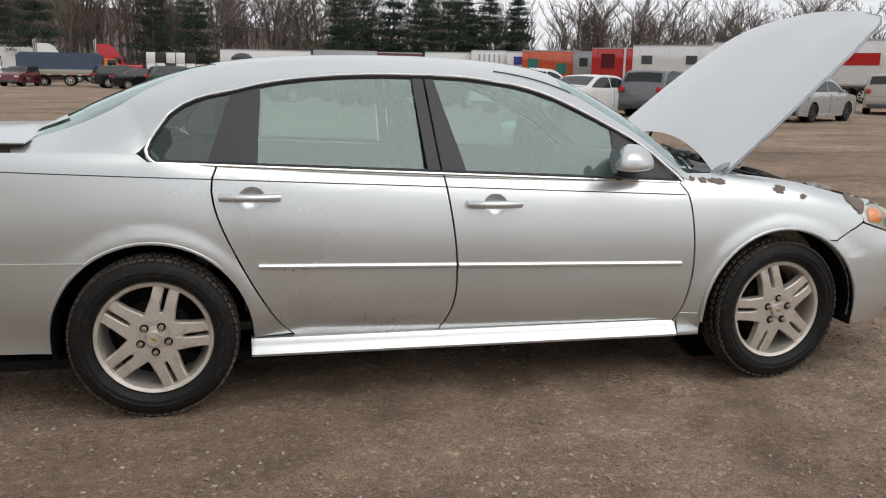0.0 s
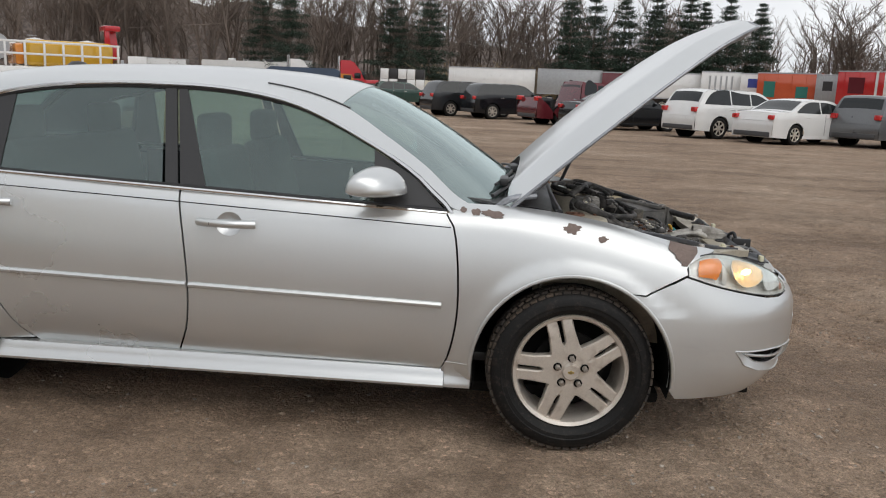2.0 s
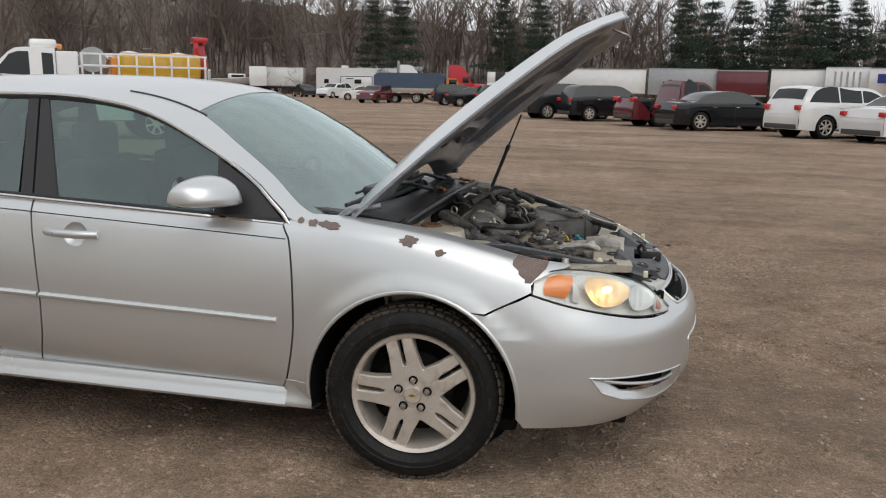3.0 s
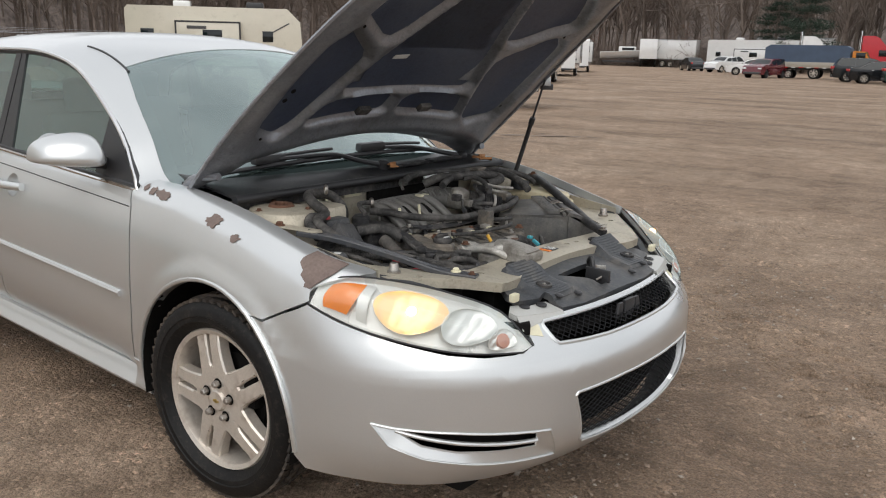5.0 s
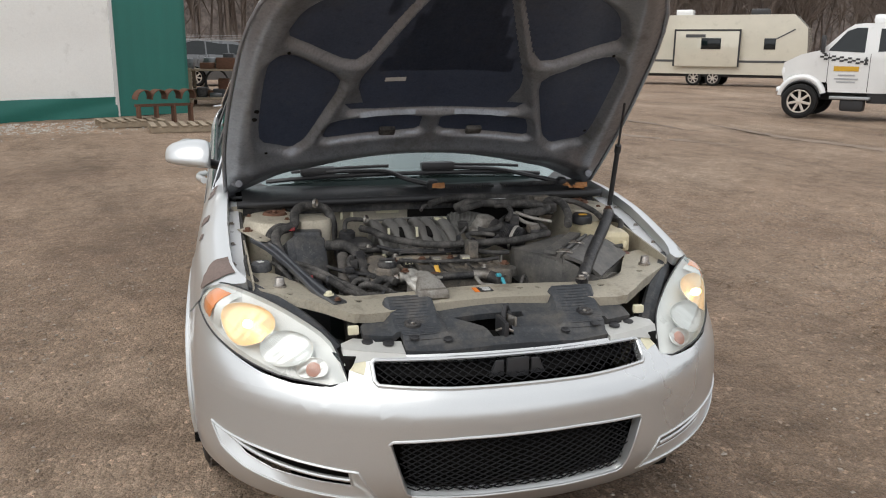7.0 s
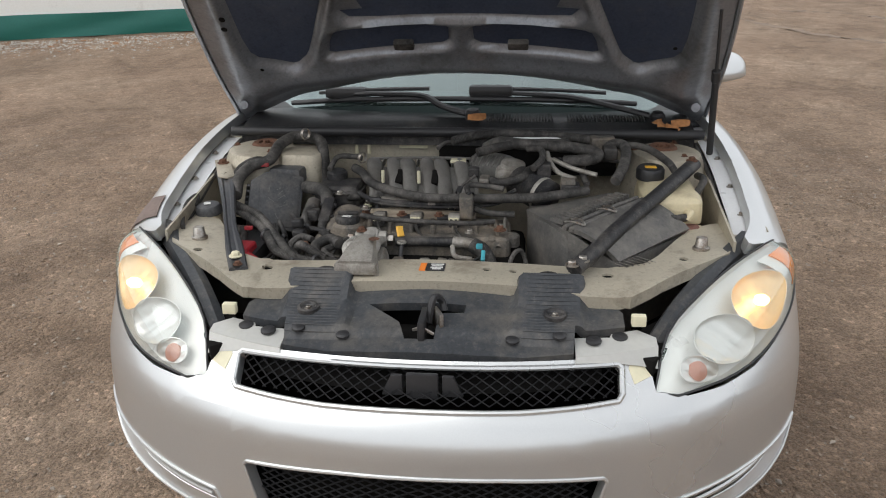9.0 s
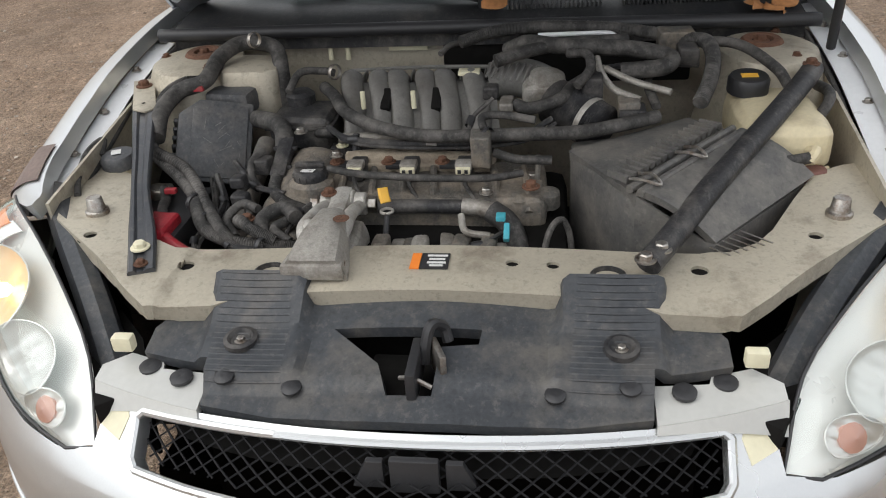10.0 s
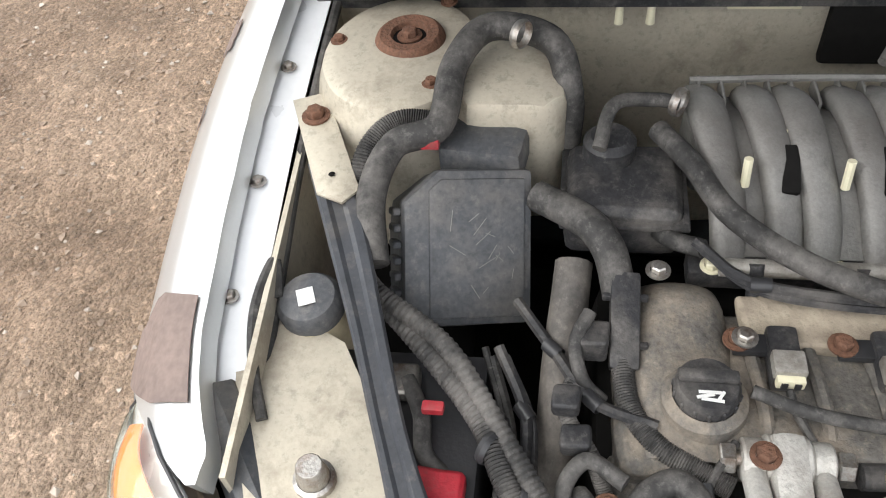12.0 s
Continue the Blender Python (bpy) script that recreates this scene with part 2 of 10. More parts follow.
for m, gloss in ((DARK, 0.08), (MESH, 0.2), (COVERP, 0.3), (RUBBER, 0.25), (PLASTIC, 0.3), (PLASTIC2, 0.35), (ENGINE, 0.25), (AIRBOX, 0.35)):
    m.node_tree.nodes["Principled BSDF"].inputs["Specular IOR Level"].default_value = gloss


# ---- mesh helpers ----
def crv(xs, ys):
    """A smooth curve through a few control values."""
    xs, ys = np.array(xs, float), np.array(ys, float)
    d = np.diff(ys) / np.diff(xs)
    m = np.r_[d[0], np.where(d[:-1] * d[1:] > 0, (d[:-1] + d[1:]) / 2, 0.0), d[-1]]

    def at(x):
        x = min(max(x, xs[0]), xs[-1])
        i = int(min(max(np.searchsorted(xs, x) - 1, 0), len(xs) - 2))
        h = xs[i + 1] - xs[i]
        t = (x - xs[i]) / h
        return float((2 * t**3 - 3 * t**2 + 1) * ys[i] + (t**3 - 2 * t**2 + t) * h * m[i] + (3 * t**2 - 2 * t**3) * ys[i + 1] + (t**3 - t**2) * h * m[i + 1])
    return at


def part(name, bm, material, parent=None, label="", sharp=38.0, flat=False):
    """Links a bmesh as one mesh object under a thing or a part."""
    bm.normal_update()
    for f in bm.faces:
        f.smooth = not flat
    if not flat:
        for e in bm.edges:
            if len(e.link_faces) == 2 and e.calc_face_angle(0.0) > radians(sharp):
                e.smooth = False
    me = bpy.data.meshes.new(name)
    bm.to_mesh(me)
    bm.free()
    me.materials.append(material)
    ob = new(name, me)
    if parent:
        ob.parent = parent
    return tagged(ob, label)


def thing(name, label, category, at=None, group="", kind=""):
    ob = new(name)
    ob.empty_display_size = 0.2
    if at is not None:
        ob.matrix_basis = at
    return tagged(ob, label, category, group, kind)


def again(ob, m, parent=None):
    """Another part on the same mesh."""
    o = ob.copy()
    scene.collection.objects.link(o)
    o.parent = parent or ob.parent
    o.matrix_basis = m
    return o


def bmx():
    return bmesh.new()


def box(bm, c, s, bevel=0.004, m=None, seg=2):
    """A bevelled block of size s round c."""
    t = bmesh.new()
    bmesh.ops.create_cube(t, size=1.0, matrix=Matrix.Diagonal((*s, 1)))
    if bevel:
        bmesh.ops.bevel(t, geom=t.edges[:], offset=min(bevel, 0.45 * min(s)), segments=seg, affect="EDGES", profile=0.6)
    merge(bm, t, Matrix.Translation(c) @ (m or Matrix()))
    return bm


def merge(bm, t, m=Matrix()):
    made = {v: bm.verts.new(m @ v.co) for v in t.verts}
    for f in t.faces:
        try:
            bm.faces.new([made[v] for v in f.verts])
        except ValueError:
            pass
    t.free()


def lathe(bm, prof, c, axis=(0, 0, 1), seg=24, caps=True):
    """Turns pairs of radius and height round an axis."""
    q = Vector((0, 0, 1)).rotation_difference(Vector(axis).normalized()).to_matrix()
    rings = []
    for r, h in prof:
        rings.append([bm.verts.new(Vector(c) + q @ Vector((r * math.cos(2 * math.pi * k / seg), r * math.sin(2 * math.pi * k / seg), h))) for k in range(seg)])
    for a, b in zip(rings, rings[1:]):
        for k in range(seg):
            bm.faces.new((a[k], a[(k + 1) % seg], b[(k + 1) % seg], b[k]))
    if caps:
        bm.faces.new(rings[0][::-1])
        bm.faces.new(rings[-1])
    return bm


def cyl(bm, a, b, r, r2=None, seg=16, bev=0.1):
    a, b = Vector(a), Vector(b)
    h, r2 = (b - a).length, r if r2 is None else r2
    k = min(r, r2) * bev
    return lathe(bm, [(r - k, 0), (r, k), (r2, h - k), (r2 - k, h)], a, b - a, seg)


def spline(pts, sub=6):
    p = [Vector(q) for q in pts]
    p = [2 * p[0] - p[1]] + p + [2 * p[-1] - p[-2]]
    out = []
    for i in range(1, len(p) - 2):
        for k in range(sub):
            t = k / sub
            out.append(0.5 * (2 * p[i] + (p[i + 1] - p[i - 1]) * t + (2 * p[i - 1] - 5 * p[i] + 4 * p[i + 1] - p[i + 2]) * t * t + (3 * p[i] - p[i - 1] - 3 * p[i + 1] + p[i + 2]) * t**3))
    return out + [p[-2]]


def tube(bm, pts, r, seg=9, sub=6, rib=0.0, r2=None, squash=1.0):
    """A hose, cable or bar swept along a smooth path; rib makes it corrugated."""
    c = spline(pts, sub)
    if rib:
        c = [c[i].lerp(c[i + 1], k / 4) for i in range(len(c) - 1) for k in range(4)] + [c[-1]]
    up, rings = Vector((0.13, 0.2, 0.97)), []
    for i, p in enumerate(c):
        t = (c[min(i + 1, len(c) - 1)] - c[max(i - 1, 0)]).normalized()
        a = up - t * up.dot(t)
        a = a.normalized() if a.length > 1e-4 else t.orthogonal().normalized()
        up, b = a, t.cross(a)
        f = i / (len(c) - 1)
        rad = (r + ((r2 if r2 is not None else r) - r) * f) * (1 + rib * (1 if i % 2 else -1))
        rings.append([bm.verts.new(p + rad * (math.cos(2 * math.pi * k / seg) * a * squash + math.sin(2 * math.pi * k / seg) * b)) for k in range(seg)])
    for x, y in zip(rings, rings[1:]):
        for k in range(seg):
            bm.faces.new((x[k], x[(k + 1) % seg], y[(k + 1) % seg], y[k]))
    bm.faces.new(rings[0][::-1])
    bm.faces.new(rings[-1])
    return bm


def inside(poly, u, v):
    odd = False
    for (a, b), (c, d) in zip(poly, poly[1:] + poly[:1]):
        if (b > v) != (d > v) and u < a + (v - b) * (c - a) / (d - b):
            odd = not odd
    return odd


def cut(bm, co, no):
    bmesh.ops.bisect_plane(bm, geom=bm.verts[:] + bm.edges[:] + bm.faces[:], dist=1e-6, plane_co=co, plane_no=no)


def skin(outline, fmap, us=0.05, vs=0.05, holes=(), thick=0.012, core=(0, 0, 0.6), vlist=()):
    """A curved panel: a flat outline cut into a fine net, bent onto a surface by fmap(u, v), with turned-in edges."""
    bm = bmesh.new()
    face = bm.faces.new([bm.verts.new((u, v, 0)) for u, v in outline])
    lo, hi = [min(p[k] for p in outline) for k in (0, 1)], [max(p[k] for p in outline) for k in (0, 1)]
    for u in np.arange(math.floor(lo[0] / us) * us + us / 2, hi[0], us):
        cut(bm, (u, 0, 0), (1, 0, 0))
    for v in list(np.arange(math.floor(lo[1] / vs) * vs + vs / 2, hi[1], vs)) + list(vlist):
        cut(bm, (0, v, 0), (0, 1, 0))
    for poly in holes:
        for (a, b), (c, d) in zip(poly, poly[1:] + poly[:1]):
            cut(bm, (a, b, 0), (d - b, a - c, 0))
        gone = [f for f in bm.faces if inside(poly, f.calc_center_median().x, f.calc_center_median().y)]
        bmesh.ops.delete(bm, geom=gone, context="FACES")
    for v in bm.verts:
        v.co = fmap(v.co.x, v.co.y)
    bm.normal_update()
    lean = sum((f.normal.dot(f.calc_center_median() - Vector((f.calc_center_median().x * 0.75 + core[0] * 0.25, core[1], core[2]))) * f.calc_area()) for f in bm.faces)
    if lean < 0:
        bmesh.ops.reverse_faces(bm, faces=bm.faces[:])
        bm.normal_update()
    if thick:
        rim = [e for e in bm.edges if len(e.link_faces) == 1]
        normals = {v: v.normal.copy() for v in bm.verts}
        first = {v.co.to_tuple(6): normals[v] for e in rim for v in e.verts}
        made = bmesh.ops.extrude_edge_only(bm, edges=rim)["geom"]
        for v in made:
            if isinstance(v, bmesh.types.BMVert):
                v.co -= first.get(v.co.to_tuple(6), Vector((0, 0, 0))) * thick
        for e in rim:
            e.smooth = False
    return bm


def grid(fmap, nu, nv, thick=0.0):
    """A net of nu by nv faces over the unit square."""
    bm = bmesh.new()
    vs = [[bm.verts.new(fmap(i / nu, j / nv)) for j in range(nv + 1)] for i in range(nu + 1)]
    for i in range(nu):
        for j in range(nv):
            bm.faces.new((vs[i][j], vs[i + 1][j], vs[i + 1][j + 1], vs[i][j + 1]))
    if thick:
        bm.normal_update()
        bmesh.ops.solidify(bm, geom=bm.faces[:], thickness=thick)
    return bm


def plate(outline, z0, z1, bevel=0.0, m=None):
    """A flat outline in x and y raised from z0 to z1."""
    bm = bmesh.new()
    f = bm.faces.new([bm.verts.new((x, y, z0)) for x, y in outline])
    bm.normal_update()
    if f.normal.z > 0:
        f.normal_flip()
    up = bmesh.ops.extrude_face_region(bm, geom=[f])["geom"]
    for v in up:
        if isinstance(v, bmesh.types.BMVert):
            v.co.z = z1
    bmesh.ops.recalc_face_normals(bm, faces=bm.faces[:])
    if bevel:
        bmesh.ops.bevel(bm, geom=[e for e in bm.edges], offset=bevel, segments=2, affect="EDGES", profile=0.6)
    if m is not None:
        bm.transform(m)
    return bm
# ---- the ground: packed brown dirt with gravel, one sheet out to the horizon ----
def ground_mat():
    m = bpy.data.materials.new("packed_dirt")
    m.use_nodes = True
    n, l = m.node_tree.nodes, m.node_tree.links
    b = n["Principled BSDF"]
    co = n.new("ShaderNodeTexCoord")

    def noise_node(s, detail=6.0, rough=0.6, stretch=None):
        t = n.new("ShaderNodeTexNoise")
        t.inputs["Scale"].default_value, t.inputs["Detail"].default_value, t.inputs["Roughness"].default_value = s, detail, rough
        if stretch:
            mp = n.new("ShaderNodeMapping")
            mp.inputs["Scale"].default_value = stretch[:3]
            mp.inputs["Rotation"].default_value = (0, 0, stretch[3])
            l.new(co.outputs["Object"], mp.inputs["Vector"])
            l.new(mp.outputs[0], t.inputs["Vector"])
        else:
            l.new(co.outputs["Object"], t.inputs["Vector"])
        return t.outputs["Fac"]

    def ramp(fac, stops):
        r = n.new("ShaderNodeValToRGB")
        r.color_ramp.elements[0].position, r.color_ramp.elements[0].color = stops[0][0], (*stops[0][1], 1)
        r.color_ramp.elements[1].position, r.color_ramp.elements[1].color = stops[-1][0], (*stops[-1][1], 1)
        for at, c in stops[1:-1]:
            e = r.color_ramp.elements.new(at)
            e.color = (*c, 1)
        l.new(fac, r.inputs["Fac"])
        return r.outputs[0]

    def blend(a, bb, fac, how="MIX"):
        x = n.new("ShaderNodeMix")
        x.data_type, x.blend_type = "RGBA", how
        l.new(a, x.inputs["A"])
        l.new(bb, x.inputs["B"])
        if isinstance(fac, float):
            x.inputs["Factor"].default_value = fac
        else:
            l.new(fac, x.inputs["Factor"])
        return x.outputs["Result"]

    base = ramp(noise_node(0.35, 8), [(0.28, (0.240, 0.160, 0.106)), (0.5, (0.320, 0.224, 0.152)), (0.72, (0.42, 0.314, 0.226))])
    tracks = ramp(noise_node(0.5, 5, 0.6, (0.30, 1.4, 1.0, 0.35)), [(0.36, (0.68, 0.66, 0.64)), (0.50, (1.0, 1.0, 1.0)), (0.66, (1.14, 1.14, 1.15))])
    mid = ramp(noise_node(5.0, 9, 0.75), [(0.3, (0.66, 0.64, 0.62)), (0.5, (1.0, 1.0, 1.0)), (0.72, (1.30, 1.30, 1.32))])
    grit = ramp(noise_node(110.0, 3, 0.7), [(0.34, (0.55, 0.54, 0.53)), (0.5, (1.0, 1.0, 1.0)), (0.70, (1.55, 1.54, 1.56))])
    vor = n.new("ShaderNodeTexVoronoi")
    vor.inputs["Scale"].default_value = 60.0
    l.new(co.outputs["Object"], vor.inputs["Vector"])
    c = blend(base, tracks, 1.0, "MULTIPLY")
    c = blend(c, mid, 1.0, "MULTIPLY")
    c = blend(c, ramp(noise_node(1.3, 8, 0.72), [(0.36, (0.74, 0.72, 0.70)), (0.48, (1.0, 1.0, 1.0)), (0.66, (1.15, 1.15, 1.17))]), 1.0, "MULTIPLY")
    c = blend(c, grit, 1.0, "MULTIPLY")
    pale = n.new("ShaderNodeRGB")
    pale.outputs[0].default_value = (0.60, 0.54, 0.46, 1)
    bright = n.new("ShaderNodeMapRange")
    bright.inputs["From Min"].default_value, bright.inputs["From Max"].default_value = 0.16, 0.08
    l.new(vor.outputs["Distance"], bright.inputs["Value"])
    patch = n.new("ShaderNodeMapRange")
    patch.inputs["From Min"].default_value, patch.inputs["From Max"].default_value = 0.5, 0.66
    patch.inputs["To Max"].default_value = 0.75
    l.new(noise_node(0.8, 7, 0.75), patch.inputs["Value"])
    both = n.new("ShaderNodeMath")
    both.operation = "MULTIPLY"
    l.new(bright.outputs[0], both.inputs[0])
    l.new(patch.outputs[0], both.inputs[1])
    c = blend(c, pale.outputs[0], both.outputs[0])
    grains = n.new("ShaderNodeTexVoronoi")
    grains.inputs["Scale"].default_value = 48.0
    l.new(co.outputs["Object"], grains.inputs["Vector"])
    tone = n.new("ShaderNodeSeparateColor")
    l.new(grains.outputs["Color"], tone.inputs[0])
    c = blend(c, ramp(tone.outputs[0], [(0.0, (0.80, 0.79, 0.78)), (0.55, (1.0, 1.0, 1.0)), (0.92, (1.12, 1.12, 1.12)), (1.0, (1.6, 1.6, 1.62))]), 1.0, "MULTIPLY")
    l.new(c, b.inputs["Base Color"])
    b.inputs["Roughness"].default_value = 0.8
    b.inputs["Specular IOR Level"].default_value = 0.3
    b.inputs["Sheen Weight"].default_value = 0.12
    b.inputs["Sheen Roughness"].default_value = 0.5
    b.inputs["Sheen Tint"].default_value = (1.0, 0.86, 0.72, 1)
    h = n.new("ShaderNodeMath")
    h.operation = "ADD"
    l.new(noise_node(28.0, 8, 0.7), h.inputs[0])
    l.new(noise_node(140.0, 3, 0.6), h.inputs[1])
    bp = n.new("ShaderNodeBump")
    bp.inputs["Strength"].default_value, bp.inputs["Distance"].default_value = 0.8, 0.04
    lump = n.new("ShaderNodeMath")
    lump.operation = "MULTIPLY_ADD"
    lump.inputs[1].default_value = -0.8
    l.new(grains.outputs["Distance"], lump.inputs[0])
    l.new(h.outputs[0], lump.inputs[2])
    l.new(lump.outputs[0], bp.inputs["Height"])
    l.new(bp.outputs[0], b.inputs["Normal"])
    return m


def ground_z(x, y):
    """Small lumps and shallow ruts, level under the wheels and far away."""
    far = math.hypot(x + 1, y)
    fade = 1.0 / (1.0 + (far / 25.0) ** 2)
    z = 0.030 * noise.noise((x * 0.7, y * 0.7, 0)) + 0.024 * noise.noise((x * 2.6, y * 2.6, 5)) + 0.020 * noise.noise((x * 6, y * 6, 9))
    for wx in (0.0, -2.807):
        for wy in (-0.78, 0.78):
            d2 = (x - wx) ** 2 + (y - wy) ** 2
            z *= 1 - math.exp(-d2 / 0.12)
    for k in range(4):
        yy = y * math.cos(0.3) + (x - 4.6 - 1.1 * k) * math.sin(0.3) + 0.5 * math.sin(x * 0.35 + k)
        z -= 0.022 * math.exp(-((x * 0.9 - 2.6 - k * 1.7 + 0.25 * y + 0.2 * math.sin(y * 0.5 + k)) / 0.16) ** 2) * (1 if x > 1.5 else 0)
    return z * fade - 0.004


def ground_axis(dense, step, far):
    a = list(np.arange(0, dense, step))
    s = step
    while a[-1] < far:
        s *= 1.16
        a.append(a[-1] + s)
    return sorted([-v for v in a[1:]] + a)


gx, gy = ground_axis(6.5, 0.05, 900.0), ground_axis(6.0, 0.05, 900.0)
g_verts = [(x, y, ground_z(x, y)) for x in gx for y in gy]
gn = len(gy)
g_faces = [(i * gn + j, (i + 1) * gn + j, (i + 1) * gn + j + 1, i * gn + j + 1) for i in range(len(gx) - 1) for j in range(gn - 1)]
g_me = bpy.data.meshes.new("ground")
g_me.from_pydata(g_verts, [], g_faces)
g_me.polygons.foreach_set("use_smooth", [True] * len(g_faces))
g_me.materials.append(ground_mat())
ground = tagged(new("ground", g_me), "packed brown dirt lot with gravel and tyre ruts", "ground", kind="structure")


def scatter_stones(name, label, count, spread, small, large, material, seed):
    """Loose stones, each an uneven little eight-cornered lump."""
    rnd = random.Random(seed)
    verts, faces = [], []
    base = [Vector(v) for v in ((1, 0, 0), (-1, 0, 0), (0, 1, 0), (0, -1, 0), (0, 0, 1), (0, 0, -0.6))]
    tris = ((0, 2, 4), (2, 1, 4), (1, 3, 4), (3, 0, 4), (2, 0, 5), (1, 2, 5), (3, 1, 5), (0, 3, 5))
    while len(faces) < count * 8:
        x, y = rnd.uniform(*spread[0]), rnd.uniform(*spread[1])
        if noise.noise((x * 0.8, y * 0.8, 3.0)) + 0.25 < rnd.random() * 0.9:
            continue
        s = small + (large - small) * rnd.random() ** 4
        turn = Euler((rnd.random(), rnd.random(), rnd.random() * 6)).to_matrix()
        k = len(verts)
        z = ground_z(x, y)
        for v in base:
            p = turn @ (v * s * rnd.uniform(0.6, 1.2))
            verts.append((x + p.x, y + p.y, z + p.z * 0.6 + s * 0.15))
        faces += [(k + a, k + b, k + c) for a, b, c in tris]
    me = bpy.data.meshes.new(name)
    me.from_pydata(verts, [], faces)
    me.materials.append(material)
    return tagged(new(name, me), label, "gravel", kind="stuff")


STONE = mat("pale_gravel", (0.38, 0.325, 0.27), 0.85, 0.0, 0.0, 0.5, 3, 0.2, 60)
STONE2 = mat("brown_gravel", (0.26, 0.195, 0.145), 0.9, 0.0, 0.0, 0.4, 3, 0.2, 60)
scatter_stones("gravel", "loose pale gravel strewn over the dirt", 9000, ((-4.5, 5.0), (-4.0, 5.0)), 0.0025, 0.016, STONE, 3)
scatter_stones("gravel", "loose brown gravel and dirt clods", 30000, ((-4.5, 5.0), (-4.0, 5.0)), 0.004, 0.017, STONE2, 4)

# pale gravel and leaf litter along the foot of the shed
shed_a, shed_b = Vector((-15.9, -3.4, 0)), Vector((-7.3, -17.0, 0))


def strip_spot(rnd):
    k, off = rnd.random(), abs(rnd.gauss(0, 1.1))
    p = shed_a.lerp(shed_b, k)
    d = Vector((shed_b.y - shed_a.y, shed_a.x - shed_b.x, 0)).normalized() * -1
    return p.x + d.x * (off + 0.1), p.y + d.y * (off + 0.1)


def strew(name, label, count, spot, small, large, material, seed, flat=0.6):
    rnd = random.Random(seed)
    verts, faces = [], []
    tris = ((0, 2, 4), (2, 1, 4), (1, 3, 4), (3, 0, 4), (2, 0, 5), (1, 2, 5), (3, 1, 5), (0, 3, 5))
    for _ in range(count):
        x, y = spot(rnd)
        s, k, z = small + (large - small) * rnd.random() ** 3, len(verts), ground_z(x, y)
        a = rnd.random() * 6.28
        for dx, dy, dz in ((1, 0, 0), (-1, 0, 0), (0, 1, 0), (0, -1, 0), (0, 0, 1), (0, 0, -0.6)):
            q = s * rnd.uniform(0.6, 1.2)
            verts.append((x + q * (dx * math.cos(a) - dy * math.sin(a)), y + q * (dx * math.sin(a) + dy * math.cos(a)), z + s * 0.15 + q * dz * flat))
        faces += [(k + i, k + j, k + m) for i, j, m in tris]
    me = bpy.data.meshes.new(name)
    me.from_pydata(verts, [], faces)
    me.materials.append(material)
    return tagged(new(name, me), label, "gravel", kind="stuff")


strew("gravel", "pale gravel strip along the shed", 9000, strip_spot, 0.012, 0.035, mat("grey_gravel", (0.50, 0.47, 0.42), 0.9, 0, 0, 0.5, 3, 0.2, 60), 21)
strew("leaf_litter", "brown leaf litter along the shed skirt", 1500, lambda r: tuple(c * 1.0 for c in strip_spot(r)), 0.02, 0.06, LEAF, 22, 0.15)


# tread marks pressed into the dirt: rows of short slanting ridges
def tread_track(path, seed, wide=0.2, pitch=0.055):
    rnd = random.Random(seed)
    verts, faces = [], []
    pts = spline([Vector((x, y, 0)) for x, y in path], 40)
    run_len = 0.0
    for a, b in zip(pts, pts[1:]):
        run_len += (b - a).length
        if run_len < pitch:
            continue
        run_len = 0.0
        d = (b - a).normalized()
        n = Vector((-d.y, d.x, 0))
        for side in (-1, 1):
            if rnd.random() < 0.22:
                continue
            c = a + n * side * wide * 0.27
            e = (n * side + d * 0.35).normalized()
            f = Vector((-e.y, e.x, 0))
            h, l, w = rnd.uniform(0.006, 0.014), wide * rnd.uniform(0.18, 0.27), pitch * rnd.uniform(0.22, 0.36)
            k = len(verts)
            z = ground_z(c.x, c.y) - 0.002
            for q, up in ((e * l + f * w, 0), (e * l - f * w, 0), (-e * l - f * w, 0), (-e * l + f * w, 0), (e * l * 0.8, h), (-e * l * 0.8, h)):
                verts.append((c.x + q.x, c.y + q.y, z + up))
            faces += [(k, k + 4, k + 5, k + 3), (k + 1, k + 2, k + 5, k + 4), (k, k + 1, k + 4), (k + 2, k + 3, k + 5)]
    me = bpy.data.meshes.new("tyre_track")
    me.from_pydata(verts, [], faces)
    me.materials.append(g_me.materials[0])
    return tagged(new("tyre_track", me), "tread marks pressed into the brown dirt", "tyre track", kind="stuff")


for k, path in enumerate(([(-1.6, 3.9), (-0.85, 3.0), (0.0, 2.35), (0.9, 2.0), (1.9, 1.1), (2.6, 0.0)], [(-0.4, 2.9), (0.16, 2.34), (0.63, 2.1), (1.05, 1.56), (1.5, 0.9)], [(0.2, 2.8), (0.8, 2.36), (1.4, 1.6), (2.1, 0.6), (2.7, -0.8)], [(-3.0, 2.2), (-1.6, 2.6), (0.0, 3.4), (1.5, 4.8)], [(1.6, 3.2), (2.2, 1.8), (3.1, 0.6), (4.4, -0.2)])):
    tread_track(path, 30 + k, 0.22 if k % 2 else 0.18)

# long darker ruts where trucks have turned, pressed damp earth with crumbled edges
DAMP = mat("damp_pressed_dirt", (0.20, 0.148, 0.11), 0.95, 0.0, 0.0, 0.35, 2.0, 0.5, 40, (0.26, 0.195, 0.145), 0.56, 3.0)


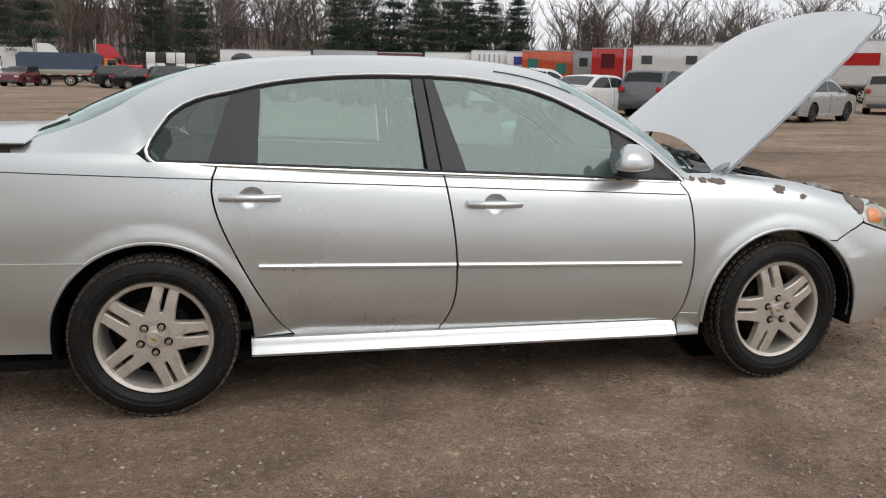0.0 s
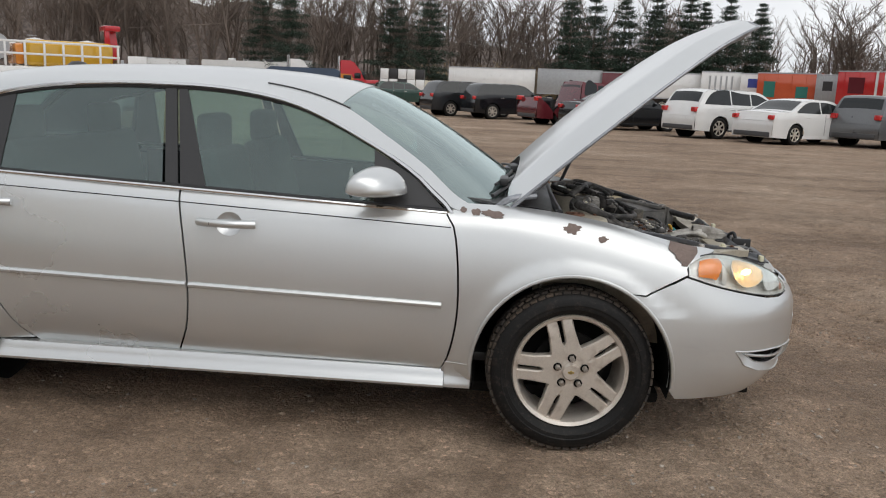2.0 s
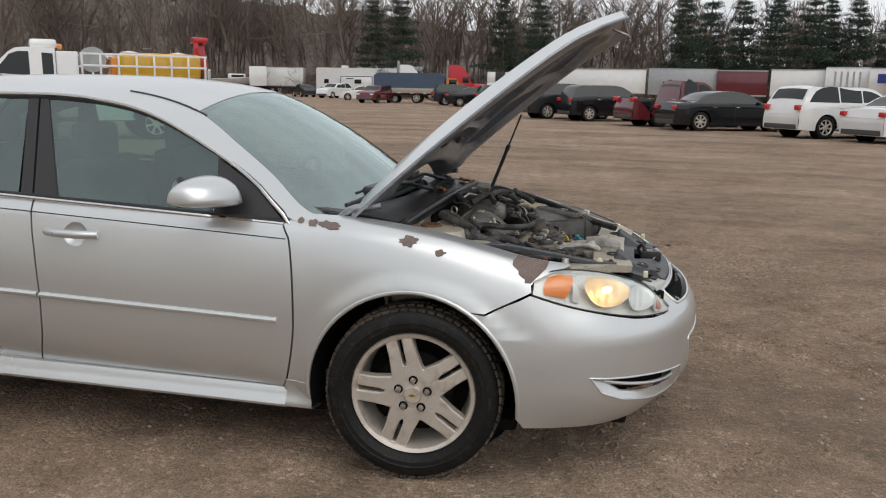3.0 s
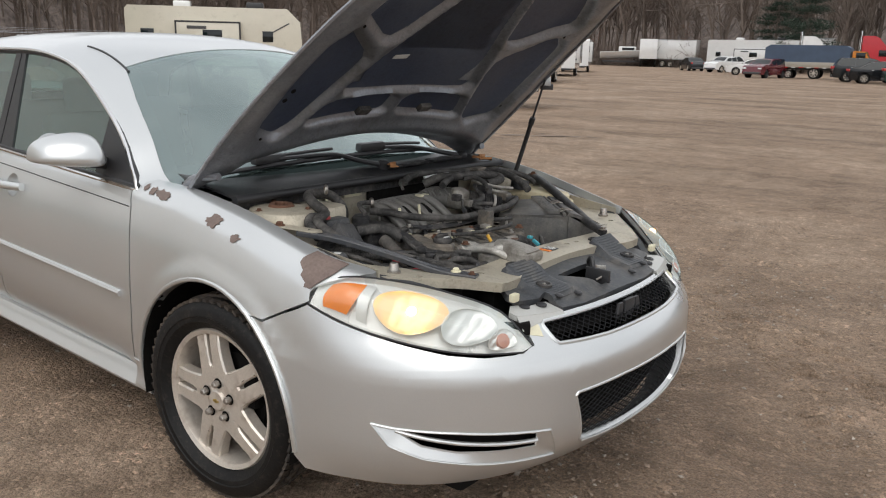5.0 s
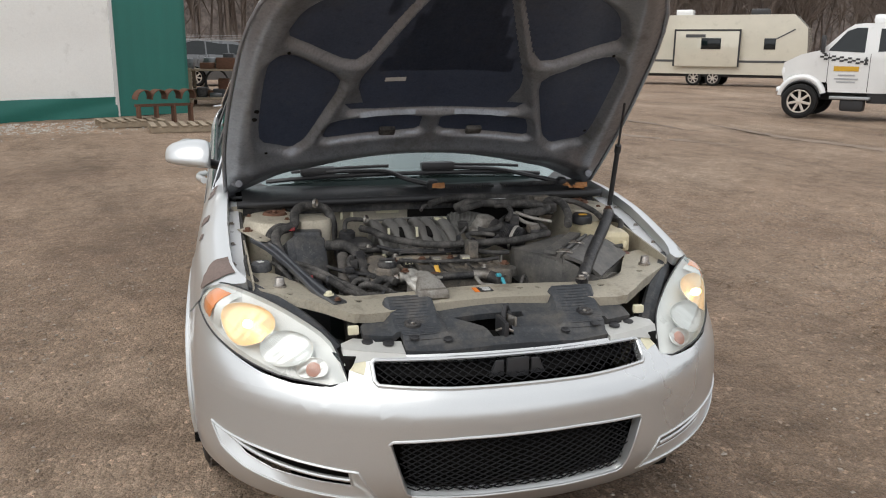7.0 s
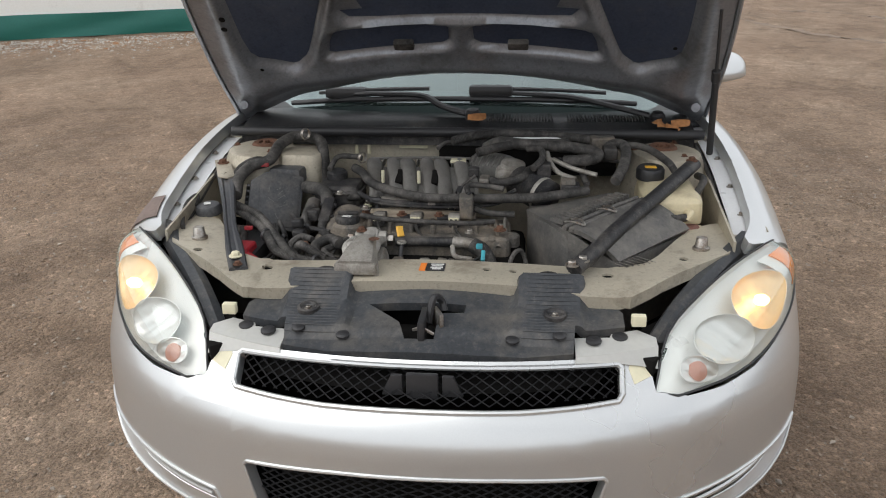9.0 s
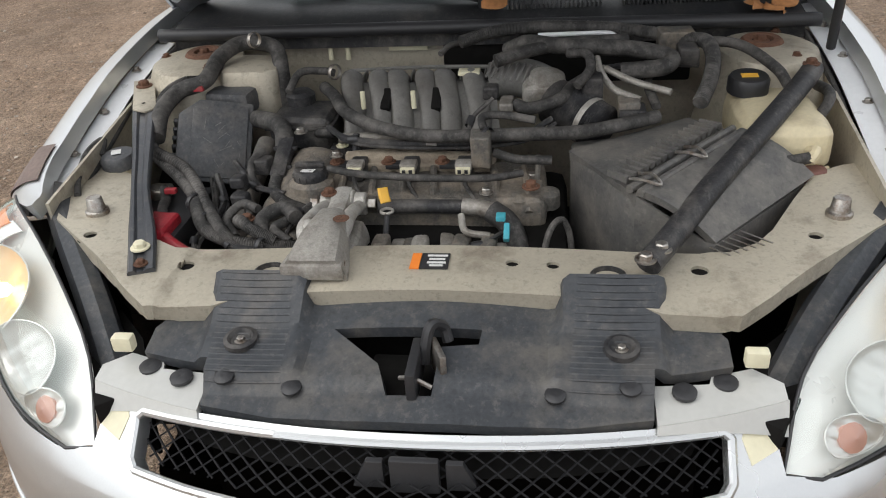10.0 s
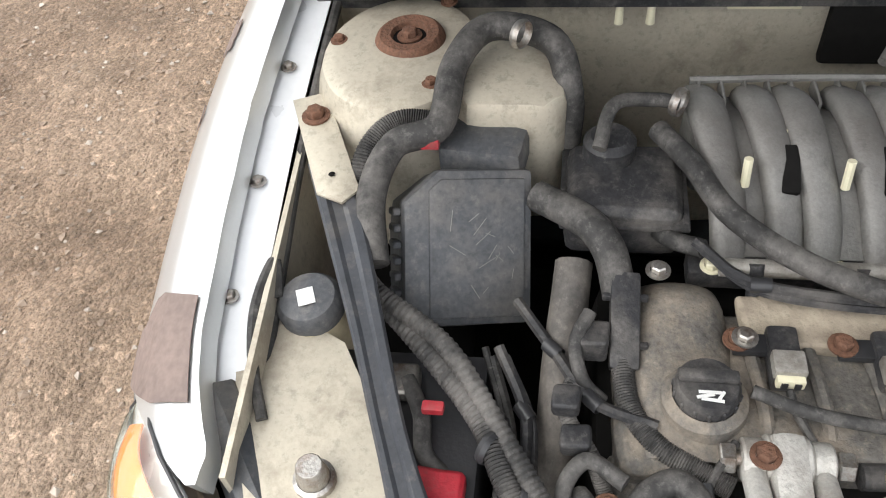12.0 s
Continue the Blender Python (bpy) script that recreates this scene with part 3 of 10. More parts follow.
def turning_rut(path, wide, seed):
    rnd = random.Random(seed)
    pts = spline([Vector((x, y, 0)) for x, y in path], 30)
    verts, faces, k = [], [], 0
    for i, p in enumerate(pts):
        d = (pts[min(i + 1, len(pts) - 1)] - pts[max(i - 1, 0)]).normalized()
        n = Vector((-d.y, d.x, 0))
        taper = min(1.0, 0.15 + 6.0 * min(i, len(pts) - 1 - i) / len(pts))
        for side in (-1, 1):
            q = p + n * side * wide * taper * rnd.uniform(0.25, 0.6)
            verts.append((q.x, q.y, ground_z(q.x, q.y) + 0.005))
        if i:
            faces.append((2 * i - 2, 2 * i - 1, 2 * i + 1, 2 * i))
    me = bpy.data.meshes.new("tyre_rut")
    me.from_pydata(verts, [], faces)
    me.materials.append(DAMP)
    return tagged(new("tyre_rut", me), "long darker rut left by a turning truck", "tyre track", kind="stuff")


for k, path in enumerate(([(-21.5, 4.2), (-19.8, 6.2), (-18.6, 7.5), (-17.0, 7.9), (-14.8, 8.0), (-11.5, 8.4)], [(-28.5, 7.4), (-30.0, 8.3), (-35.5, 10.4), (-45.0, 15.9)], [(-26.0, 9.6), (-27.3, 11.1), (-34.6, 14.9), (-40.0, 19.0)], [(-17.5, 4.8), (-16.0, 5.0), (-13.4, 5.4), (-11.9, 6.05), (-9.0, 7.6)], [(-13.0, 9.4), (-10.5, 9.3), (-8.8, 9.5), (-7.2, 9.8), (-5.0, 11.0)])):
    turning_rut(path, 0.35 if k in (0, 3, 4) else 0.9, 60 + k)
# ---- the silver sedan: shape ----
WHEELBASE, HUBZ, ARCH = 2.807, 0.335, 0.394
half_w = crv([-4.1, -3.75, -3.3, -2.5, -1.5, -0.5, 0.1, 0.45, 0.8], [0.70, 0.80, 0.855, 0.872, 0.878, 0.884, 0.896, 0.880, 0.82])
top_z = crv([-4.1, -2.8, -2.55, -0.5, -0.2, 0.1, 0.25, 0.4, 0.55, 0.7, 0.85], [1.115, 1.115, 1.076, 0.977, 0.970, 0.931, 0.896, 0.860, 0.834, 0.811, 0.79])
tuck = crv([0.0, 0.008, 0.03, 0.06, 0.11, 0.22, 0.38, 0.55, 0.66, 0.74, 0.80], [0.145, 0.11, 0.077, 0.052, 0.033, 0.012, 0.0, 0.004, 0.018, 0.045, 0.07])
NOSE_C, NOSE_N = 0.35, 2.2
nose_a = crv([0.18, 0.26, 0.34, 0.45, 0.55, 0.60, 0.64, 0.68, 0.74, 0.86], [0.52, 0.62, 0.685, 0.705, 0.705, 0.69, 0.655, 0.605, 0.55, 0.42])


def belt_z(x):
    return 0.918 - 0.0435 * x


def flare(x, z):
    """The raised lip band round the wheel arches."""
    r = min(math.hypot(x, z - HUBZ), math.hypot(x + WHEELBASE, z - HUBZ))
    k = max(0.0, min(1.0, (ARCH + 0.055 - r) / 0.022))
    return 0.008 * k * k * (3 - 2 * k)


def door_turn(x, z):
    """How far the doors turn under towards the sill, none at the wheel arches."""
    k = max(0.0, min(1.0, (-0.40 - x) / 0.22)) * max(0.0, min(1.0, (x + 2.42) / 0.22))
    d = max(0.0, 0.52 - z)
    return 0.75 * d * d * k


def side_half(x, z):
    return half_w(x) - tuck(top_z(x) - z) + flare(x, z) - door_turn(x, z)


def skin_at(p, z, out=0.0):
    """Outer skin of fenders and bumper: round the nose for p from -1 to 1, along the right side (p < -1) and the left (p > 1)."""
    s, a = (1 if p > 0 else -1), abs(p)
    if a > 1:
        x = NOSE_C - (a - 1)
        return Vector((x, s * (side_half(x, z) + out), z))
    f = a * math.pi / 2
    x = NOSE_C + (nose_a(z) + out) * max(math.cos(f), 0.0) ** (2 / NOSE_N)
    b = half_w(NOSE_C) - tuck(top_z(min(x, 0.52)) - z) + flare(NOSE_C, z) * max(0.0, 1 - (x - NOSE_C) / 0.08) + out
    b -= 1.6 * max(0.0, 0.40 - z) ** 2 * min(1.0, (x - NOSE_C) / 0.2)
    return Vector((x, s * b * math.sin(f) ** (2 / NOSE_N), z))


def p_at(x, z):
    """The p of a place x on the right side."""
    if x <= NOSE_C:
        return -(1 + NOSE_C - x)
    c = min(1.0, (x - NOSE_C) / nose_a(z)) ** (NOSE_N / 2)
    return -math.acos(c) / (math.pi / 2)


def p_of_y(y, z):
    s = min(1.0, abs(y) / side_half(NOSE_C, z)) ** (NOSE_N / 2)
    return math.copysign(math.asin(s) / (math.pi / 2), y)


def rside(x, z):
    return Vector((x, -side_half(x, z), z))


def lside(x, z):
    return Vector((x, side_half(x, z), z))


def arch_pts(cx, a0, a1, n=22, r=ARCH):
    return [(cx + r * math.cos(radians(a0 + (a1 - a0) * k / n)), HUBZ - 0.005 + r * math.sin(radians(a0 + (a1 - a0) * k / n))) for k in range(n + 1)]


def run(f, z0, z1, n=10):
    return [(f(z0 + (z1 - z0) * k / n), z0 + (z1 - z0) * k / n) for k in range(n + 1)]


car = thing("sedan", "silver four-door sedan with its hood propped open on a dirt lot", "car")

# side panels, cut by the real shut lines
rear_edge = crv([0.30, 0.35, 0.48, 0.65, 0.84, 0.95, 1.05], [-2.24, -2.29, -2.375, -2.465, -2.545, -2.562, -2.53])
mid_edge = crv([0.30, 0.34, 0.42, 0.57, 0.72, 1.02], [-1.625, -1.605, -1.572, -1.558, -1.568, -1.615])
front_edge = crv([0.30, 0.32, 0.41, 0.59, 0.83, 0.90, 0.95], [-0.525, -0.51, -0.48, -0.458, -0.475, -0.492, -0.53])
GAP = 0.004
SILL = 0.305


def door_outline(fa, fb):
    lo = [(fa(SILL) + GAP, SILL), (fb(SILL) - GAP, SILL)]
    right = [(x - GAP, z) for x, z in run(fb, SILL + 0.01, belt_z(fb(0.93)) - 0.004, 14)]
    left = [(x + GAP, z) for x, z in run(fa, SILL + 0.01, belt_z(fa(0.98)) - 0.004, 14)]
    return lo + right + left[::-1]


def quarter_outline():
    arch = [q for q in arch_pts(-WHEELBASE, 0, 180) if q[1] > 0.31]
    edge = [(x - GAP, z) for x, z in run(rear_edge, 0.315, 1.03, 14)]
    return [(-2.405, 0.31)] + edge[0:1] + edge[1:] + [(-2.72, 1.038), (-2.80, 1.044), (-2.84, 1.074), (-3.0, 1.079), (-3.3, 1.078), (-3.95, 1.07), (-3.95, 0.30), (-3.20, 0.30)] + arch[::-1]


def fender_outline():
    arch = [q for q in arch_pts(0.0, 61, 180) if q[1] > 0.30]
    edge = [(x + GAP, z) for x, z in run(front_edge, 0.305, 0.94, 14)]
    top = [(x, top_z(x) - 0.001) for x in np.linspace(-0.50, 0.55, 22)]
    front = [(0.550, 0.830), (0.505, 0.819), (0.465, 0.806), (0.436, 0.793), (0.424, 0.775), (0.428, 0.752), (0.34, 0.708), (0.27, 0.672)]
    loop = edge + top + front + arch + [(-0.395, 0.24), (-0.50, 0.235)]
    fine = []
    for (a, b), (c, d) in zip(loop, loop[1:] + loop[:1]):
        n = max(1, int(math.hypot(c - a, d - b) / 0.025))
        fine += [(a + (c - a) * k / n, b + (d - b) * k / n) for k in range(n)]
    return [(x, z - top_z(x)) for x, z in fine]


def fender_at(x, v, side=-1, out=0.0):
    """Fender surface at x, and v below its top edge."""
    z = top_z(x) + v
    return skin_at(-side * p_at(x, z), z, out) + Vector((0, 0, out))


def cup_ring(cx, cz):
    return [(cx + 0.054 * math.cos(2 * math.pi * k / 16), cz + 0.047 * math.sin(2 * math.pi * k / 16)) for k in range(16)]


body_parts = {}
for side, fm, tag in ((-1, rside, "right"), (1, lside, "left")):
    body_parts["rd", side] = part("rear_door", skin(door_outline(rear_edge, mid_edge), fm, 0.04, 0.03, [cup_ring(-2.405, 0.899)], thick=0.02), SILVER, car, "silver rear door with chrome window trim")
    body_parts["fd", side] = part("front_door", skin(door_outline(mid_edge, front_edge), fm, 0.04, 0.03, [cup_ring(-1.39, 0.858)], thick=0.02), SILVER, car, "silver front door with a body-coloured mirror")
    body_parts["qp", side] = part("quarter_panel", skin(quarter_outline(), fm, 0.025, 0.025, thick=0.03), SILVER, car)
    body_parts["fe", side] = part("front_fender", skin(fender_outline(), lambda x, v, s=side: fender_at(x, v, s), 0.025, 0.025, thick=0.03, vlist=[-0.003, -0.006, -0.009, -0.014, -0.020, -0.028, -0.045, -0.055, -0.07]), SILVER, car, "silver fender with peeling clear coat and bare patches")

# rocker sill
def rocker(u, v):
    x = -2.425 + 1.92 * u
    prof = [(-0.050, 0.302), (-0.022, 0.298), (-0.016, 0.286), (-0.010, 0.270), (0.000, 0.252), (0.006, 0.240), (0.003, 0.233), (-0.10, 0.218)]
    k = v * (len(prof) - 1)
    i = min(int(k), len(prof) - 2)
    a, b = prof[i], prof[i + 1]
    o, z = a[0] + (b[0] - a[0]) * (k - i), a[1] + (b[1] - a[1]) * (k - i)
    return x, half_w(x) - 0.03 + o, z


for s in (-1, 1):
    part("rocker_panel", grid(lambda u, v: Vector((rocker(u, v)[0], s * rocker(u, v)[1], rocker(u, v)[2])), 30, 14, 0.004), SILVER, car)

def foot(u, v, s):
    x = -0.502 + 0.105 * u
    o, z = rocker(1.0, 0.12 + 0.88 * v)[1:]
    return Vector((x, s * (o + 0.002 + (side_half(x, 0.345) - o) * (1 - v) ** 3 * 0.9), z + 0.045 * (1 - v) ** 2))


for s in (-1, 1):
    part("fender_foot", grid(lambda u, v, s=s: foot(u, v, s), 6, 14, 0.004), SILVER, car)

# front bumper with openings
SLOT_Z = 0.40
hl_low = [(0.425, 0.745), (0.52, 0.715), (0.62, 0.688), (0.71, 0.665), (0.79, 0.645), (0.86, 0.634), (0.905, 0.634)]


def bumper_outline():
    arch = [(x, z) for x, z in arch_pts(0.0, -6, 61, 12)]
    pts = [(p_at(x, z), z) for x, z in arch[::1]] + [(p_at(0.27, 0.664), 0.664), (p_at(0.34, 0.70), 0.70)]
    pts += [(p_at(x, z - 0.004), z - 0.004) for x, z in hl_low] + [(p_of_y(-0.464, 0.645), 0.645), (p_of_y(-0.456, 0.675), 0.675), (p_of_y(-0.450, 0.688), 0.688), (p_of_y(-0.440, 0.698), 0.698), (p_of_y(-0.425, 0.7010), 0.7010), (p_of_y(-0.30, 0.7020), 0.7020), (-0.15, 0.7025)]
    low = [(p_at(0.42, 0.250), 0.250), (-0.8, 0.243), (-0.55, 0.235), (-0.25, 0.23)]
    half = low[::-1] + pts
    return half + [(-p, z) for p, z in half[::-1]]




def rounded(poly, r=0.25):
    """The outline with each corner cut by three short sides."""
    out = []
    for a, b, c in zip(poly[-1:] + poly[:-1], poly, poly[1:] + poly[:1]):
        for k in (0.0, 0.5, 1.0):
            e, f, g = (1 - k) ** 2, 2 * k * (1 - k), k * k
            p = [b[i] + (a[i] - b[i]) * r for i in (0, 1)]
            q = [b[i] + (c[i] - b[i]) * r for i in (0, 1)]
            out.append((p[0] * e + b[0] * f + q[0] * g, p[1] * e + b[1] * f + q[1] * g))
    return out


def mirrored(half):
    """A closed outline from its right half (y below 0), top to bottom."""
    return half + [(-p, z) for p, z in half[::-1]]


gr_hole = mirrored([(-0.12, 0.6925), (p_of_y(-0.30, 0.69), 0.6920), (p_of_y(-0.388, 0.69), 0.6910), (p_of_y(-0.398, 0.68), 0.684), (p_of_y(-0.396, 0.65), 0.648), (p_of_y(-0.387, 0.64), 0.639), (p_of_y(-0.30, 0.637), 0.6350), (-0.12, 0.632)])
lg_hole = mirrored([(-0.10, 0.508), (p_of_y(-0.25, 0.5), 0.5045), (p_of_y(-0.362, 0.49), 0.499), (p_of_y(-0.37, 0.49), 0.490), (p_of_y(-0.325, 0.34), 0.338), (p_of_y(-0.310, 0.33), 0.326), (p_of_y(-0.20, 0.33), 0.319), (-0.07, 0.315)])
fog_r = [(p_at(0.646, 0.447), 0.449), (p_at(0.70, 0.441), 0.442), (p_at(0.831, 0.43), 0.431), (p_of_y(-0.498, 0.41), 0.409), (p_of_y(-0.451, 0.40), 0.405), (p_of_y(-0.396, 0.30), 0.303), (p_of_y(-0.537, 0.31), 0.310), (p_at(0.854, 0.32), 0.322), (p_at(0.762, 0.35), 0.351), (p_at(0.69, 0.39), 0.388)]
fog_in = [(p_at(0.690, 0.44), 0.438), (p_at(0.74, 0.43), 0.432), (p_at(0.834, 0.42), 0.421), (p_of_y(-0.515, 0.40), 0.400), (p_of_y(-0.482, 0.39), 0.393), (p_of_y(-0.475, 0.35), 0.347), (p_of_y(-0.56, 0.35), 0.350), (p_at(0.83, 0.36), 0.361), (p_at(0.76, 0.38), 0.384), (p_at(0.715, 0.42), 0.418)]
fog_l = [(-p, z) for p, z in fog_r]
bumper = part("front_bumper", skin(bumper_outline(), skin_at, 0.035, 0.022, [gr_hole, lg_hole, fog_r, fog_l], thick=0.03), SILVER, car, "silver front bumper with a wide lower mesh opening")


def ring(bm, poly, out, r, closed=True, n=6, fmap=skin_at):
    """A rounded trim bead along an outline on the skin."""
    pts = []
    for (a, b), (c, d) in zip(poly, poly[1:] + poly[:1] if closed else poly[1:]):
        pts += [fmap(a + (c - a) * k / n, b + (d - b) * k / n) if fmap is not skin_at else skin_at(a + (c - a) * k / n, b + (d - b) * k / n, out) for k in range(n)]
    pts.append(pts[0] if closed else fmap(*poly[-1]))
    return tube(bm, pts, r, 8, 1)


part("upper_grille_frame", ring(bmx(), gr_hole, 0.0, 0.0062), SILVER, bumper, "silver frame of the upper grille")
part("lower_grille_frame", ring(bmx(), lg_hole, 0.0, 0.0042), SILVER, bumper)
for side in (-1, 1):
    outer, inner_f = ([(-side * q, z) for q, z in o] for o in (fog_r, fog_in))
    part("fog_slot_frame", ring(bmx(), outer, 0.001, 0.0034), SILVER, bumper)
    bezel = bmx()
    for i in range(len(outer)):
        j = (i + 1) % len(outer)
        for t in range(4):
            a, b = ([o[i][c] + (o[j][c] - o[i][c]) * k / 4 for c in (0, 1)] for o, k in ((outer, t), (outer, t + 1)))
            c, d = ([o[i][c] + (o[j][c] - o[i][c]) * k / 4 for c in (0, 1)] for o, k in ((inner_f, t + 1), (inner_f, t)))
            bezel.faces.new([bezel.verts.new(skin_at(*q, out)) for q, out in ((a, 0.0), (b, 0.0), (c, -0.020), (d, -0.020))])
    bmesh.ops.remove_doubles(bezel, verts=bezel.verts[:], dist=0.0004)
    bmesh.ops.recalc_face_normals(bezel, faces=bezel.faces[:])
    part("fog_slot_bezel", bezel, SILVER, bumper, "silver funnel-shaped bezel of the fog slot")
    part("fog_slot_rim", ring(bmx(), inner_f, -0.019, 0.0026), SILVER, bumper)
    # near-black sheet puts the slot's inner shade into colour
    part("fog_slot_backing", skin(inner_f, lambda p, z: skin_at(p, z, -0.050), 0.05, 0.03, thick=0.0), DARK, bumper)
    a, b = (-side * p_at(0.702, 0.43), 0.428), (-side * p_of_y(-0.478, 0.37), 0.370)
    sag = lambda t: -0.010 * 4 * t * (1 - t)
    part("fog_slot_bar", tube(bmx(), [skin_at(a[0] + (b[0] - a[0]) * t / 10, a[1] + (b[1] - a[1]) * t / 10 + sag(t / 10), -0.016) for t in range(11)], 0.0066, 8, 2), SILVER, bumper)


def lattice(bm, poly, depth, pitch, bar, shear):
    """A diamond mesh behind an opening: two families of slanting bars, each clipped to the opening."""
    lo, hi = min(q[1] for q in poly) + 0.002, max(q[1] for q in poly) - 0.002
    p0, p1 = min(q[0] for q in poly), max(q[0] for q in poly)
    for d in (-1, 1):
        k = p0 - 0.4
        while k < p1 + 0.4:
            run_pts = []
            for t in range(13):
                z = lo + (hi - lo) * t / 12
                p = k + d * shear * (z - lo)
                if inside(poly, p, z):
                    run_pts.append(skin_at(p, z, -depth))
            if len(run_pts) > 1:
                tube(bm, run_pts, bar, 4, 1)
            k += pitch
    return bm


part("upper_grille_mesh", lattice(bmx(), gr_hole, 0.02, 0.0200, 0.0017, 1.45), MESH, bumper, "black diamond mesh of the upper grille", flat=True)
part("lower_grille_mesh", lattice(bmx(), lg_hole, 0.022, 0.0215, 0.0022, 1.3), MESH, bumper, "black diamond mesh of the lower grille", flat=True)
# near-black sheets stand for the shaded depth behind both meshes
part("grille_backing", skin(gr_hole, lambda p, z: skin_at(p, z, -0.075), 0.1, 0.05, thick=0), DARK, bumper)
part("grille_backing", skin(lg_hole, lambda p, z: skin_at(p, z, -0.085), 0.1, 0.05, thick=0), DARK, bumper)
bm = bmx()
for y0, y1 in ((-0.034, 0.034),):
    box(bm, (nose_a(0.664) + NOSE_C - 0.010, 0, 0.663), (0.012, 0.064, 0.054), 0.004)
badge = part("badge_mount", bm, SATIN, bumper, "black plastic badge mount with the badge missing")
for s in (-1, 1):
    part("badge_wing", plate([(s * 0.040, -0.022), (s * 0.082, -0.022), (s * 0.062, 0.022), (s * 0.040, 0.022)], -0.005, 0.005, 0.002, Matrix.Translation((nose_a(0.664) + NOSE_C - 0.012, 0, 0.663)) @ Matrix(((0, 0, 1, 0), (1, 0, 0, 0), (0, 1, 0, 0), (0, 0, 0, 1)))), SATIN, bumper)

# rear end, deck and rear bumper
part("deck_lid", grid(lambda u, v: Vector((-3.42 - 0.58 * u, (v - 0.5) * 1.66 * (1 - 0.12 * u * u), 1.085 - 0.035 * u + 0.05 * (1 - (2 * v - 1) ** 2))), 10, 16, 0.01), SILVER, car)
for s in (-1, 1):
    part("rear_shoulder", grid(lambda u, v, s=s: Vector((-3.26 - 0.72 * u, s * (1 - v) * (side_half(-3.26 - 0.72 * u, top_z(-3.26) - 0.008) - 0.002), top_z(-3.26) - 0.008 + 0.042 * math.sin(0.5 * math.pi * v) - 0.02 * u * v)), 12, 8, 0.006), SILVER, car)
part("tail_panel", grid(lambda u, v: Vector((-3.97 - 0.09 * math.sin(math.pi * u) - 0.06 * (1 - (2 * v - 1) ** 2), (v - 0.5) * 1.52, 0.30 + 0.76 * u)), 10, 16, 0.01), SILVER, car)
part("rear_bumper", skin([(-3.2, 0.27), (-4.0, 0.27), (-4.0, 0.655), (-3.05, 0.655)] + [q for q in arch_pts(-WHEELBASE, 129, 187, 10, ARCH)], lambda x, z: Vector((x, -side_half(x, z) - 0.006, z)), 0.06, 0.05, thick=0.02), SILVER, car)

# cabin top: rails, roof, screens
s_rx = crv([0, 0.3, 0.5, 0.7, 0.88, 1], [-0.40, -1.05, -1.80, -2.46, -2.86, -3.30])
rail_z = crv([-3.30, -2.83, -2.73, -2.43, -2.22, -1.94, -1.69, -1.42, -1.16, -0.89, -0.66, -0.51, -0.40], [1.076, 1.078, 1.225, 1.338, 1.378, 1.40, 1.402, 1.388, 1.338, 1.22, 1.088, 0.965, 0.935])
s_cx = crv([0, 0.3, 0.5, 0.7, 1], [-0.20, -0.98, -1.75, -2.58, -3.42])
s_cz = crv([0, 0.1, 0.2, 0.3, 0.5, 0.7, 0.85, 1], [0.985, 1.15, 1.30, 1.425, 1.487, 1.435, 1.295, 1.10])


def rail_y(x, z):
    y = 0.812 - 0.40 * max(0.0, z - belt_z(x))
    k = max(0.0, min(1.0, (-2.78 - x) / 0.07))
    return y + (side_half(x, z) - y) * k


def cabin(s, w, out=0.0):
    rx = s_rx(s)
    rz = rail_z(rx)
    ry = rail_y(rx, rz)
    a = abs(w)
    k = 1 - a ** (2.3 + 3.4 * max(0.0, min(1.0, (s - 0.50) / 0.22)))
    return Vector((rx + (s_cx(s) - rx) * (1 - a * a), w * ry, rz + (s_cz(s) - rz) * k + out))


def edge_w(s):
    return 0.875 if s < 0.4 else 0.84


S0, S1, S2, S3 = 0.015, 0.293, 0.705, 0.985
front_w = crv([0.0, 0.05, 0.2, 0.293], [0.90, 0.895, 0.87, 0.80])
rear_w = crv([0.705, 0.8, 0.985], [0.66, 0.70, 0.76])
screen_poly = [(s, front_w(s)) for s in np.linspace(S0, S1, 8)] + [(s, -front_w(s)) for s in np.linspace(S1, S0, 8)]
back_poly = [(s, rear_w(s)) for s in np.linspace(S2, S3, 8)] + [(s, -rear_w(s)) for s in np.linspace(S3, S2, 8)]
roof_poly = [(0.0, 0.995), (1.0, 0.995), (1.0, -0.995), (0.0, -0.995), (0.0, -0.902)] + [(s, -front_w(s)) for s in np.linspace(S0, S1, 8)] + [(s, front_w(s)) for s in np.linspace(S1, S0, 8)] + [(0.0, 0.902)]
roof = part("roof", skin(roof_poly, cabin, 0.006, 0.09, [back_poly], thick=0.02, vlist=[-0.985, -0.97, -0.94, 0.94, 0.97, 0.985]), SILVER, car, "silver roof with its windscreen and rear pillars")
part("windscreen", skin([(s, w * 0.998) for s, w in screen_poly], lambda s, w: cabin(s, w, -0.003), 0.02, 0.09, thick=0.004), SCREEN, car, "dusty sloping windscreen")
part("rear_screen", skin([(s, w * 0.998) for s, w in back_poly], lambda s, w: cabin(s, w, -0.003), 0.02, 0.09, thick=0.004), SCREEN, car)
